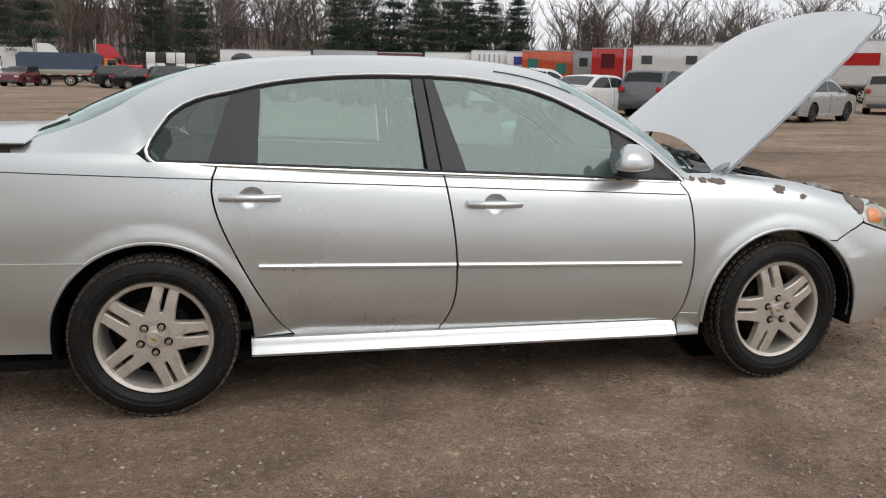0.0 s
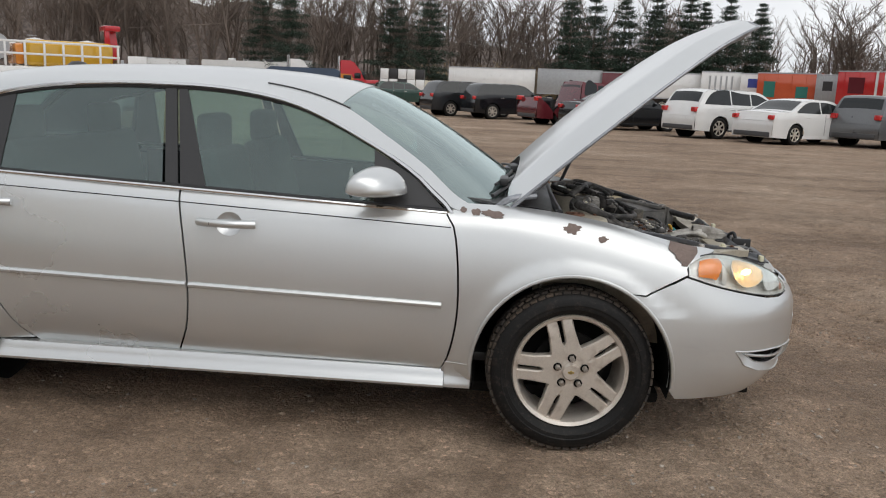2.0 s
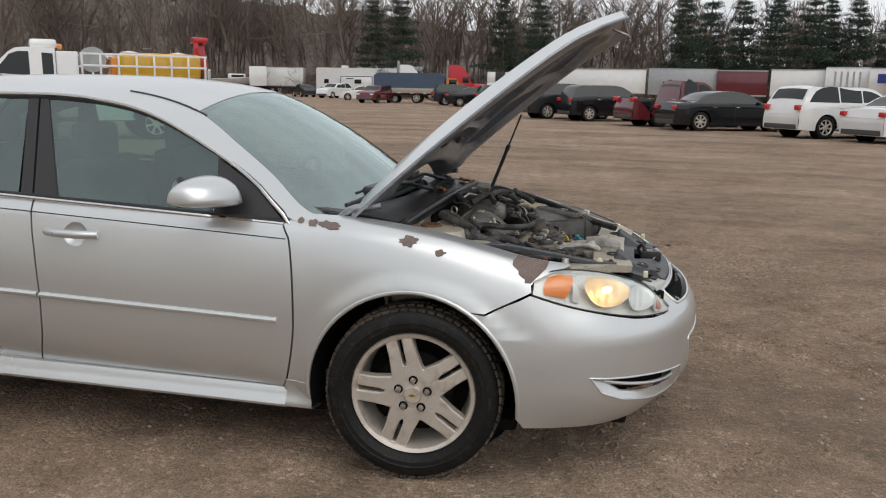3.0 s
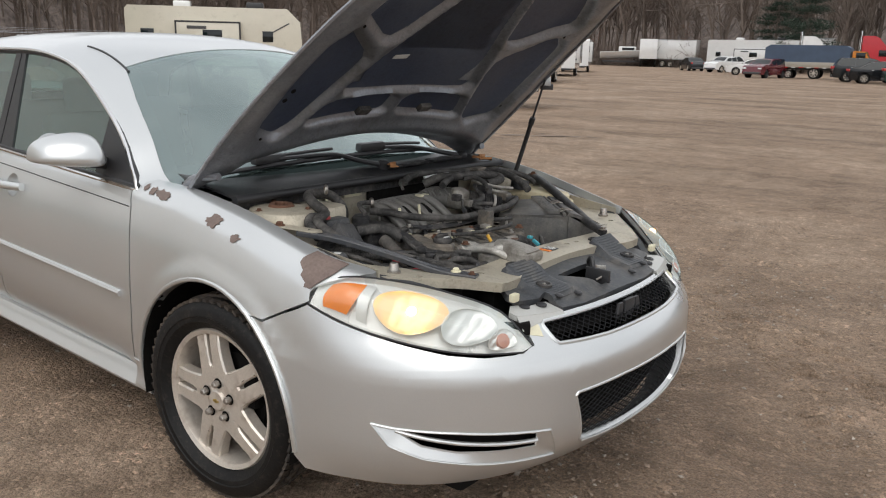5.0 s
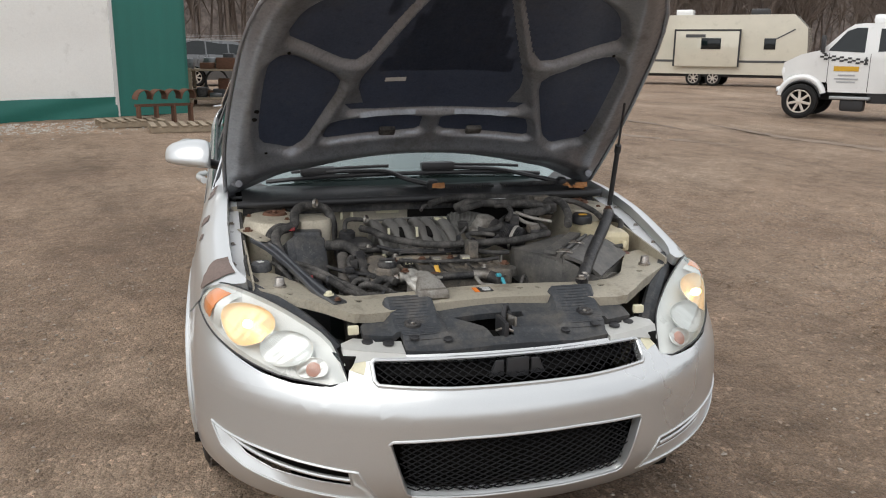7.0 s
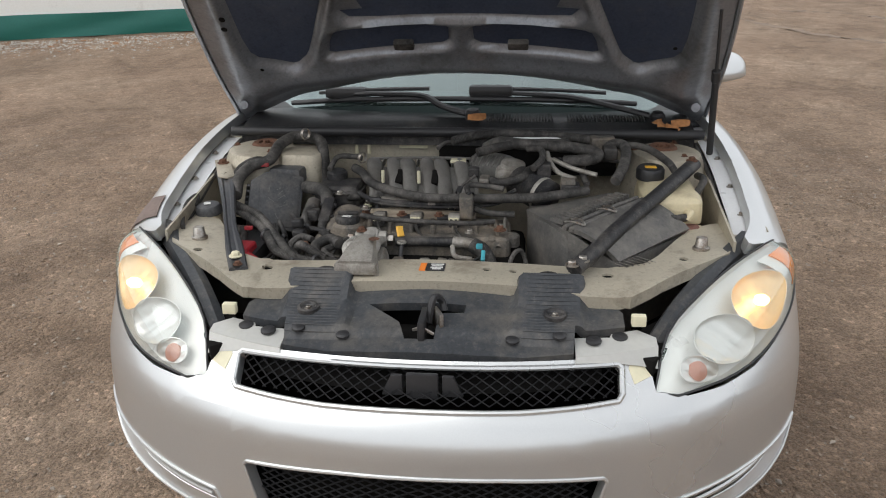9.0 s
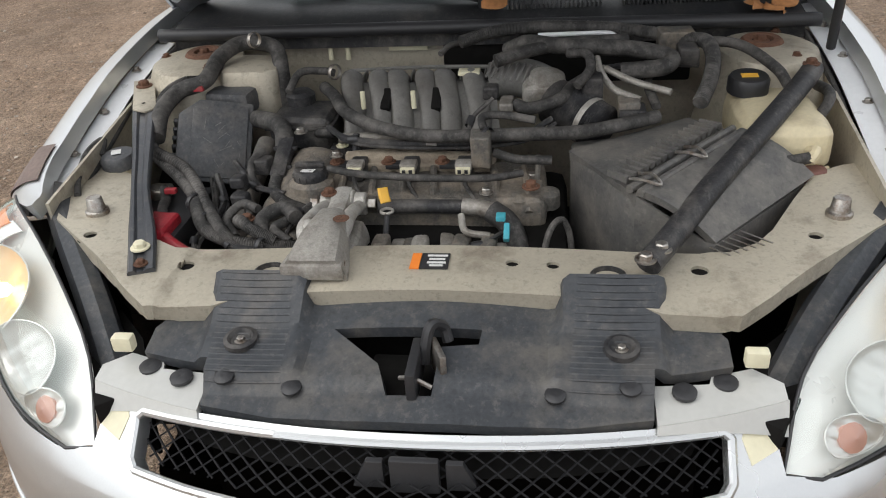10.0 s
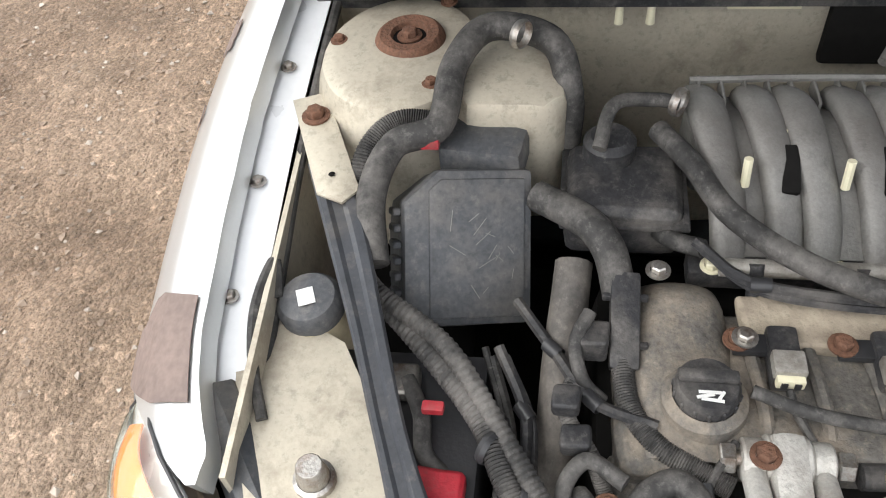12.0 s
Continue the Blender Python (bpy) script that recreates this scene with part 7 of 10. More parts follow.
fuse_o = [(0.0, 0.0), (0.106, 0.0), (0.146, 0.034), (0.146, 0.150), (0.124, 0.174), (0.0, 0.174)]
fuse = part("fuse_box", plate([(0.006 + x * 0.93, 0.006 + y * 0.94) for x, y in fuse_o], -0.13, -0.030, 0.006, fuse_m), PLASTIC2, car, "scratched black fuse box tilted towards the nose")
part("fuse_box_lid", plate(fuse_o, -0.032, 0.0, 0.007, fuse_m), PLASTIC2, fuse, "smooth scratched black lid")
part("lid_chamfer", plate([(0.010, 0.010), (0.104, 0.010), (0.118, 0.022), (0.118, 0.164), (0.010, 0.164)], -0.001, 0.0035, 0.0025, fuse_m), PLASTIC2, fuse)
part("fuse_box_step", box(bmx(), (0.138, -0.488, 0.868), (0.062, 0.098, 0.050), 0.014, Matrix.Rotation(-0.12, 4, "Z")), PLASTIC2, fuse)
for k in range(14):
    rnd = random.Random(k + 40)
    bm = box(bmx(), (0.055 + rnd.uniform(-0.034, 0.040), 0.10 + rnd.uniform(-0.05, 0.045), 0.0038), (rnd.uniform(0.008, 0.030), 0.0007, 0.0006), 0, Matrix.Rotation(rnd.uniform(0, 3), 4, "Z"))
    bm.transform(fuse_m)
    part("lid_scratch", bm, RUNNER, fuse)
for k in range(6):
    bm = box(bmx(), (0.150, 0.046 + 0.018 * k, -0.030), (0.010, 0.009, 0.034), 0.002, seg=1)
    bm.transform(fuse_m)
    part("lid_catch", bm, PLASTIC2, fuse)
part("red_tag", box(bmx(), (0.168, -0.545, 0.905), (0.012, 0.024, 0.012), 0.003), REDPL, fuse)
part("relay_box", plate([(-0.01, -0.525), (-0.01, -0.405), (0.10, -0.395), (0.125, -0.42), (0.125, -0.51), (0.09, -0.53)], 0.74, 0.925, 0.018), BAYPAINT, car, "dusty tower box behind the fuse box")
bat = part("battery", box(bmx(), (0.465, -0.565, 0.70), (0.22, 0.20, 0.15), 0.008), SATIN, car, "black battery under the brace")
part("battery_label", box(bmx(), (0.46, -0.62, 0.776), (0.10, 0.05, 0.002), 0), WHITEP, bat)
part("battery_clamp", lumpy((0.40, -0.548, 0.785), (0.035, 0.03, 0.02), 0.006, 81, 0.003, 2), STEEL, bat, sharp=60)
red = part("red_terminal", lumpy((0.53, -0.500, 0.778), (0.075, 0.050, 0.034), 0.010, 82, 0.004, 3), REDPL, car, "faded red battery terminal cover", sharp=60)
part("red_lead", tube(bmx(), [(0.555, -0.485, 0.775), (0.575, -0.455, 0.768), (0.585, -0.425, 0.755), (0.60, -0.405, 0.735)], 0.012, 10, 5, r2=0.008), REDPL, red)
wash = part("washer_cap", lathe(bmx(), [(0.036, -0.012), (0.036, 0.004), (0.030, 0.012), (0.018, 0.015), (0.0, 0.016)], (0.333, -0.658, 0.822), (0.1, -0.05, 1), 28, False), PLASTIC2, car, "grey washer filler cap")
part("cap_mark", box(bmx(), (0.338, -0.658, 0.839), (0.022, 0.018, 0.001), 0, Matrix.Rotation(0.4, 4, "Z")), WHITEP, wash)
part("washer_neck", lathe(bmx(), [(0.040, -0.07), (0.036, -0.02), (0.030, 0.0)], (0.338, -0.658, 0.812), (0.1, -0.05, 1), 24, False), TANK, wash, "cloudy washer filler neck")
part("washer_line", tube(bmx(), [(0.335, -0.690, 0.830), (0.30, -0.700, 0.850), (0.36, -0.705, 0.845), (0.42, -0.695, 0.825), (0.47, -0.675, 0.812)], 0.006, 8, 6), RUBBER, car)

# hoses and looms
HOSES = [
    ("heater_hose", RUBBER, 0.0125, 0, [(0.115, -0.295, 0.885), (0.170, -0.262, 0.885), (0.237, -0.224, 0.875), (0.297, -0.150, 0.868), (0.328, -0.055, 0.862), (0.328, 0.055, 0.862)]),
    ("heater_hose", RUBBER, 0.0125, 0, [(0.328, 0.055, 0.862), (0.326, 0.14, 0.863), (0.322, 0.225, 0.865), (0.300, 0.30, 0.870), (0.270, 0.36, 0.872)]),
    ("vacuum_hose", RUBBER, 0.0075, 0, [(0.345, 0.05, 0.878), (0.305, 0.045, 0.888), (0.30, 0.08, 0.890), (0.315, 0.14, 0.885)]),
    ("breather_hose", RUBBER, 0.008, 0, [(0.36, 0.07, 0.842), (0.385, 0.11, 0.840), (0.385, 0.17, 0.838)]),
    ("loom_loop", RUBBER, 0.0165, 0, [(0.300, -0.590, 0.850), (0.229, -0.602, 0.880), (0.168, -0.585, 0.900), (0.150, -0.535, 0.915), (0.074, -0.524, 0.942), (0.020, -0.488, 0.955), (0.038, -0.416, 0.948), (0.080, -0.394, 0.905), (0.085, -0.395, 0.84)]),
    ("loom", RUBBER, 0.014, 0.06, [(0.13, -0.545, 0.902), (0.135, -0.585, 0.905), (0.165, -0.615, 0.890), (0.22, -0.625, 0.86)]),
    ("radiator_hose", OLDHOSE, 0.0205, 0, [(0.262, -0.382, 0.822), (0.300, -0.385, 0.806), (0.370, -0.392, 0.768), (0.475, -0.396, 0.702), (0.57, -0.400, 0.63)]),
    ("coolant_hose", RUBBER, 0.018, 0, [(0.185, -0.425, 0.845), (0.228, -0.372, 0.852), (0.262, -0.347, 0.846), (0.305, -0.335, 0.826)]),
    ("battery_cable", RUBBER, 0.0105, 0.08, [(0.28, -0.610, 0.835), (0.32, -0.588, 0.832), (0.381, -0.504, 0.822), (0.477, -0.434, 0.802), (0.551, -0.383, 0.790), (0.585, -0.345, 0.770)]),
    ("battery_cable", RUBBER, 0.0115, 0.07, [(0.30, -0.605, 0.82), (0.38, -0.525, 0.812), (0.450, -0.465, 0.803), (0.505, -0.438, 0.798), (0.548, -0.408, 0.785), (0.571, -0.354, 0.775), (0.574, -0.288, 0.770), (0.577, -0.235, 0.770)]),
    ("ground_cable", RUBBER, 0.009, 0, [(0.40, -0.545, 0.79), (0.44, -0.525, 0.79), (0.48, -0.515, 0.78), (0.50, -0.47, 0.75)]),
    ("harness", RUBBER, 0.011, 0.06, [(0.375, -0.332, 0.805), (0.42, -0.325, 0.798), (0.455, -0.300, 0.792), (0.475, -0.265, 0.788), (0.490, -0.235, 0.785)]),
    ("harness", RUBBER, 0.007, 0, [(0.34, -0.365, 0.84), (0.37, -0.378, 0.83), (0.40, -0.37, 0.81), (0.41, -0.35, 0.79)]),
    ("harness", RUBBER, 0.008, 0, [(0.50, -0.33, 0.80), (0.48, -0.365, 0.80), (0.51, -0.385, 0.785), (0.545, -0.36, 0.77)]),
    ("curled_hose", RUBBER, 0.013, 0, [(0.53, -0.255, 0.80), (0.495, -0.285, 0.80), (0.52, -0.318, 0.79), (0.565, -0.30, 0.77)]),
    ("curled_hose", RUBBER, 0.009, 0, [(0.515, -0.270, 0.79), (0.545, -0.29, 0.785), (0.56, -0.262, 0.77)]),
    ("brake_hose", RUBBER, 0.016, 0, [(0.03, 0.08, 0.93), (0.07, 0.12, 0.955), (0.105, 0.18, 0.958), (0.11, 0.26, 0.955), (0.12, 0.33, 0.952), (0.15, 0.39, 0.945), (0.18, 0.375, 0.935), (0.17, 0.30, 0.925)]),
    ("brake_hose", RUBBER, 0.013, 0, [(0.14, 0.06, 0.94), (0.12, 0.11, 0.95), (0.10, 0.16, 0.955), (0.06, 0.22, 0.95), (0.03, 0.32, 0.945)]),
    ("vapour_line", CASTALU, 0.0065, 0.05, [(0.13, 0.255, 0.94), (0.175, 0.262, 0.925), (0.215, 0.285, 0.905), (0.245, 0.33, 0.895)]),
    ("vapour_line", CASTALU, 0.0065, 0.05, [(0.165, 0.270, 0.930), (0.20, 0.32, 0.915), (0.235, 0.385, 0.905)]),
    ("ac_line", LAMPBASE, 0.005, 0, [(-0.02, 0.14, 0.945), (-0.02, 0.22, 0.946), (-0.02, 0.29, 0.945), (0.02, 0.31, 0.935)]),
    ("loom", RUBBER, 0.014, 0.05, [(0.03, 0.40, 0.94), (0.08, 0.46, 0.955), (0.14, 0.47, 0.945), (0.22, 0.455, 0.925), (0.28, 0.43, 0.90)]),
    ("loom", RUBBER, 0.010, 0, [(0.05, 0.42, 0.945), (0.09, 0.52, 0.95), (0.16, 0.58, 0.925), (0.20, 0.60, 0.90)]),
    ("loom", RUBBER, 0.009, 0, [(0.08, 0.37, 0.93), (0.12, 0.36, 0.92), (0.17, 0.35, 0.90), (0.24, 0.36, 0.88)]),
    ("tank_hose", RUBBER, 0.010, 0, [(0.375, 0.60, 0.835), (0.385, 0.56, 0.835), (0.37, 0.50, 0.84), (0.33, 0.49, 0.85)]),
    ("tank_hose", RUBBER, 0.010, 0, [(0.26, 0.64, 0.86), (0.24, 0.66, 0.885), (0.20, 0.67, 0.89), (0.15, 0.665, 0.885)]),
    ("throttle_hose", RUBBER, 0.012, 0, [(0.245, 0.10, 0.89), (0.255, 0.13, 0.885), (0.235, 0.185, 0.895), (0.20, 0.205, 0.905)]),
    ("firewall_cable", RUBBER, 0.006, 0, [(-0.06, 0.05, 0.94), (-0.02, 0.0, 0.935), (0.02, -0.04, 0.94), (0.05, -0.06, 0.93)]),
    ("reservoir_hose", RUBBER, 0.008, 0, [(0.155, -0.36, 0.89), (0.11, -0.345, 0.915), (0.10, -0.30, 0.915), (0.10, -0.275, 0.91)]),
    ("reservoir_hose", RUBBER, 0.010, 0, [(0.20, -0.30, 0.82), (0.23, -0.28, 0.83), (0.25, -0.25, 0.84)]),
]
for name, m, r, rib, pts in HOSES:
    part(name, tube(bmx(), pts, r, 12, 8, rib=rib), m, car)
for c, m in (((0.10, -0.275, 0.912), STEEL), ((0.475, -0.455, 0.80), SATIN), ((0.585, -0.30, 0.775), SATIN), ((0.52, -0.42, 0.787), SATIN), ((0.345, 0.055, 0.868), SATIN), ((0.06, -0.45, 0.972), STEEL)):
    part("hose_clamp", lathe(bmx(), [(0.0155, -0.005), (0.0175, 0), (0.0155, 0.005)], c, (0.5, 0.8, 0.0), 18, False), m, car)
for k, (c, s) in enumerate((((0.03, 0.415, 0.945), (0.06, 0.07, 0.04)), ((0.10, 0.43, 0.935), (0.05, 0.04, 0.035)), ((0.20, 0.245, 0.905), (0.05, 0.04, 0.045)), ((0.25, 0.31, 0.885), (0.045, 0.04, 0.03)), ((0.43, -0.385, 0.82), (0.028, 0.025, 0.02)), ((0.46, -0.375, 0.80), (0.025, 0.03, 0.02)), ((0.36, 0.045, 0.85), (0.05, 0.035, 0.06)), ((0.36, -0.36, 0.82), (0.03, 0.03, 0.03)), ((0.58, 0.185, 0.70), (0.06, 0.05, 0.04)))):
    part("wiring_plug", lumpy(c, s, 0.006, 90 + k, 0.004, 2), PLASTIC if k % 3 else ENGINE, car, sharp=60)
part("pink_clip", box(bmx(), (0.44, -0.512, 0.806), (0.012, 0.022, 0.010), 0.003), REDPL, car)

# ---- cabin ----
dash = part("dashboard", grid(lambda u, v: Vector((-0.30 - 0.45 * u, -0.68 + 1.36 * v, 0.955 + 0.03 * math.sin(math.pi * u) - (0.25 * max(0, u - 0.75) * 4))), 16, 16, 0.01), mat("grey_dash", (0.07, 0.072, 0.072), 0.7, 0, 0, 0.15, 10, 0.2, 200), car, "dark grey dashboard")
part("steering_wheel", tube(bmx(), [(-0.93 + 0.06 * math.cos(a), 0.36 + 0.185 * math.sin(a), 0.92 + 0.175 * math.cos(a)) for a in np.linspace(0, 2 * math.pi, 22)], 0.016, 8, 1), SATIN, car)


def seat(x, y, wide):
    base = part("seat_cushion", box(bmx(), (x, y, 0.50), (0.52, wide, 0.16), 0.05, seg=3), SEATC, car, "grey cloth seat")
    part("seat_back", box(bmx(), (x - 0.30, y, 0.82), (0.14, wide * 0.94, 0.62), 0.06, Matrix.Rotation(radians(-12), 4, "Y"), 3), SEATC, base)
    for yy in ((y,) if wide < 0.8 else (y - 0.38, y + 0.38)):
        part("headrest", box(bmx(), (x - 0.37, yy, 1.19), (0.09, 0.25, 0.17), 0.04, seg=3), SEATC, base)


seat(-1.25, -0.37, 0.50)
seat(-1.25, 0.37, 0.50)
seat(-2.15, 0.0, 1.30)
part("cabin_floor", box(bmx(), (-1.5, 0, 0.33), (2.6, 1.46, 0.04), 0.01), SATIN, car)
for s in (-1, 1):
    part("door_card", grid(lambda u, v, s=s: Vector((-2.45 + 2.0 * u, s * (0.745), 0.35 + 0.60 * v + 0.05 * (1 - u))), 8, 6, 0.01), SEATC, car)
part("headliner", grid(lambda u, v: cabin(0.31 + 0.37 * u, (2 * v - 1) * 0.9, -0.03), 12, 12), SEATC, car)
part("parcel_shelf", box(bmx(), (-2.85, 0, 1.0), (0.7, 1.3, 0.02), 0.005), SEATC, car)
part("cabin_rear_wall", box(bmx(), (-2.62, 0, 0.72), (0.05, 1.42, 0.60), 0.01), SEATC, car)

# extra small fittings of the bay
for x, y, z, r in ((0.30, -0.30, 0.86, 0.008), (0.47, -0.21, 0.815, 0.009), (0.445, 0.135, 0.815, 0.010), (0.345, 0.13, 0.82, 0.008), (0.36, -0.22, 0.838, 0.008), (0.46, 0.06, 0.812, 0.008), (0.52, -0.345, 0.79, 0.009)):
    hexbolt(car, (x, y, z), r, m=RUST if r > 0.0085 else STEEL)
for k in range(7):
    y = -0.21 + 0.055 * k
    part("cover_web", tube(bmx(), [(0.345, y, 0.806), (0.39, y + 0.006, 0.805), (0.43, y + 0.010, 0.798), (0.462, y + 0.012, 0.775)], 0.007, 8, 4), ENGINE, vc)
part("injector_rail", tube(bmx(), [(0.27, -0.235, 0.835), (0.272, -0.10, 0.838), (0.27, 0.05, 0.835)], 0.010, 10, 4), CASTALU, car)
for k in range(3):
    part("injector", cyl(bmx(), (0.272, -0.20 + 0.10 * k, 0.845), (0.295, -0.20 + 0.10 * k, 0.805), 0.008, seg=12), PLASTIC, car)
for pts, r in (([(0.42, -0.22, 0.84), (0.44, -0.16, 0.838), (0.45, -0.05, 0.835), (0.445, 0.06, 0.832), (0.42, 0.12, 0.83)], 0.0065), ([(0.38, -0.375, 0.80), (0.43, -0.385, 0.80), (0.47, -0.36, 0.79), (0.50, -0.345, 0.77)], 0.008), ([(0.28, -0.615, 0.82), (0.34, -0.60, 0.82), (0.42, -0.575, 0.805), (0.47, -0.56, 0.79)], 0.008), ([(0.13, 0.20, 0.95), (0.155, 0.235, 0.955), (0.20, 0.24, 0.94), (0.235, 0.215, 0.92)], 0.009), ([(0.02, -0.02, 0.945), (-0.02, 0.05, 0.955), (-0.05, 0.16, 0.955), (-0.04, 0.30, 0.95), (0.02, 0.40, 0.95)], 0.013), ([(0.55, 0.13, 0.74), (0.58, 0.15, 0.76), (0.60, 0.185, 0.75), (0.585, 0.21, 0.70)], 0.007), ([(0.50, -0.37, 0.77), (0.54, -0.35, 0.80), (0.57, -0.32, 0.80), (0.575, -0.28, 0.78)], 0.010)):
    part("wiring_loom", tube(bmx(), pts, r, 10, 8, rib=0.05 if r > 0.0075 else 0), RUBBER, car)
for c in ((0.315, -0.330, 0.834), (0.360, -0.330, 0.815)):
    part("harness_tie", box(bmx(), c, (0.006, 0.046, 0.008), 0.002), PLASTIC, car)
part("battery_post", lathe(bmx(), [(0.018, 0), (0.016, 0.02), (0.0, 0.022)], (0.40, -0.56, 0.775), (0, 0, 1), 16, False), STEEL, bat)
part("battery_strap", lumpy((0.415, -0.575, 0.785), (0.05, 0.022, 0.016), 0.005, 83, 0.003, 2), RUST, bat, sharp=60)
for k in range(6):
    part("print_line", box(bmx(), (0.585 + 0.009 * k, 0.475 - 0.012 * k, support_z(0.6, 0.47) + 0.0032), (0.003, 0.055 - 0.004 * k, 0.0008), 0, Matrix.Rotation(-0.75, 4, "Z")), STEEL, support)

# thin wiring between fuse box, battery and engine, taped in places
wire_runs = [[(0.36, -0.455, 0.80), (0.42, -0.425, 0.775), (0.50, -0.415, 0.765), (0.58, -0.36, 0.775), (0.60, -0.27, 0.77)], [(0.355, -0.47, 0.79), (0.43, -0.445, 0.755), (0.53, -0.445, 0.75), (0.60, -0.40, 0.755)], [(0.30, -0.44, 0.80), (0.36, -0.40, 0.80), (0.42, -0.36, 0.805), (0.44, -0.30, 0.80)], [(0.45, -0.23, 0.80), (0.50, -0.26, 0.79), (0.56, -0.27, 0.77), (0.59, -0.22, 0.76)], [(0.25, -0.26, 0.85), (0.30, -0.20, 0.845), (0.31, -0.05, 0.84), (0.30, 0.10, 0.845), (0.27, 0.17, 0.87)], [(0.24, 0.06, 0.90), (0.28, 0.02, 0.87), (0.33, 0.03, 0.835)], [(0.20, 0.20, 0.91), (0.14, 0.26, 0.92), (0.08, 0.36, 0.91), (0.06, 0.46, 0.90)], [(0.52, 0.10, 0.775), (0.56, 0.05, 0.765), (0.58, -0.02, 0.765), (0.575, -0.09, 0.765)]]
for k, run in enumerate(wire_runs):
    for j in range(2 if k in (0, 1, 4) else 1):
        shift = Vector((0.007 * j, 0.008 * j, -0.006 * j))
        wire = part("wire_loom", tube(bmx(), [Vector(q) + shift for q in run], 0.0042 if (k + j) % 2 else 0.006, 7, 6), RUBBER if k % 2 else PLASTIC, car)
    for q in run[1:-1]:
        part("wire_tape", lathe(bmx(), [(0.0078, -0.010), (0.0082, 0), (0.0078, 0.010)], q, Vector(run[-1]) - Vector(run[0]), 10, False), CASTALU if (k + int(q[0] * 100)) % 5 == 0 else SATIN, wire)
# ---- vehicles that stand round the lot ----
def paint(name, c, rough=0.14, metal=0.1):
    return mat(name, c, rough, metal, 0.5 if max(c) > 0.1 else 0.12, 0.06, 2.0, 0.0, 200, (c[0] * 0.7 + 0.012, c[1] * 0.7 + 0.010, c[2] * 0.7 + 0.008), 0.72, 3)


P_BLACK, P_MAROON, P_WHITE, P_GREY = paint("black_paint", (0.009, 0.010, 0.012)), paint("maroon_paint", (0.12, 0.018, 0.025)), paint("white_paint", (0.74, 0.74, 0.73)), paint("grey_paint", (0.15, 0.155, 0.16), 0.3, 0.5)
P_SILVER, P_DARK, P_TAN, P_GREEN = paint("pale_silver_paint", (0.46, 0.47, 0.47), 0.3, 0.6), paint("charcoal_paint", (0.024, 0.026, 0.029), 0.16, 0.3), paint("tan_paint", (0.34, 0.31, 0.26)), paint("dark_green_paint", (0.03, 0.06, 0.05))
P_BLUE, P_NAVY, P_ORANGE, P_RED, P_CREAM = paint("blue_paint", (0.03, 0.05, 0.30)), mat("navy_tarp", (0.05, 0.075, 0.12), 0.6, 0, 0, 0.2, 2, 0.2, 20), paint("orange_paint", (0.62, 0.22, 0.03)), paint("red_paint", (0.48, 0.02, 0.03)), paint("cream_siding", (0.62, 0.58, 0.48))
P_YELLOW, P_WALL, P_TEAL, P_LIME = paint("yellow_ochre_paint", (0.62, 0.36, 0.03)), mat("white_sheet_wall", (0.90, 0.89, 0.85), 0.5, 0, 0, 0.05, 0.6, 0.05, 30, (0.55, 0.53, 0.49), 0.72, 1.2), mat("green_sheet_metal", (0.02, 0.155, 0.125), 0.45, 0, 0, 0.12, 1.0, 0.05, 40), paint("mower_green", (0.05, 0.28, 0.05))
TAIL, WOODP, CARGLASS = mat("red_tail_lens", (0.50, 0.02, 0.02), 0.2, 0, 0.5, 0.1, 10, 0, 50), mat("weathered_pallet_wood", (0.30, 0.24, 0.17), 0.85, 0, 0, 0.3, 8, 0.4, 60), mat("dark_car_glass", (0.008, 0.011, 0.012), 0.05, 0.0, 0.0, 0.2, 3, 0, 100)
MUDPL = mat("grey_cladding", (0.06, 0.06, 0.062), 0.6, 0, 0, 0.2, 6, 0.1, 100)
PAVE_GREY = mat("galvanised_steel", (0.38, 0.39, 0.40), 0.45, 0.7, 0, 0.15, 5, 0.05, 80)

SHAPES = {
    "sedan": ([(-0.5, 0.50), (-0.495, 0.66), (-0.47, 0.70), (-0.34, 0.735), (-0.20, 0.96), (-0.06, 1.0), (0.08, 0.965), (0.25, 0.68), (0.40, 0.63), (0.48, 0.56), (0.5, 0.40)], [(-0.30, 0.73), (-0.185, 0.93), (-0.06, 0.955), (0.065, 0.92), (0.22, 0.69)], (-0.06,)),
    "suv": ([(-0.5, 0.45), (-0.495, 0.60), (-0.47, 0.72), (-0.42, 0.95), (-0.30, 0.99), (-0.05, 1.0), (0.08, 0.96), (0.24, 0.70), (0.42, 0.64), (0.485, 0.55), (0.5, 0.36)], [(-0.44, 0.70), (-0.38, 0.91), (-0.05, 0.94), (0.07, 0.91), (0.21, 0.70)], (-0.20, -0.02)),
    "pickup": ([(-0.5, 0.40), (-0.5, 0.62), (-0.135, 0.63), (-0.12, 0.94), (-0.08, 0.99), (0.04, 1.0), (0.10, 0.96), (0.20, 0.68), (0.46, 0.64), (0.495, 0.55), (0.5, 0.34)], [(-0.105, 0.69), (-0.09, 0.92), (0.03, 0.94), (0.09, 0.92), (0.17, 0.69)], (0.02,)),
}
lot_wheels = {}


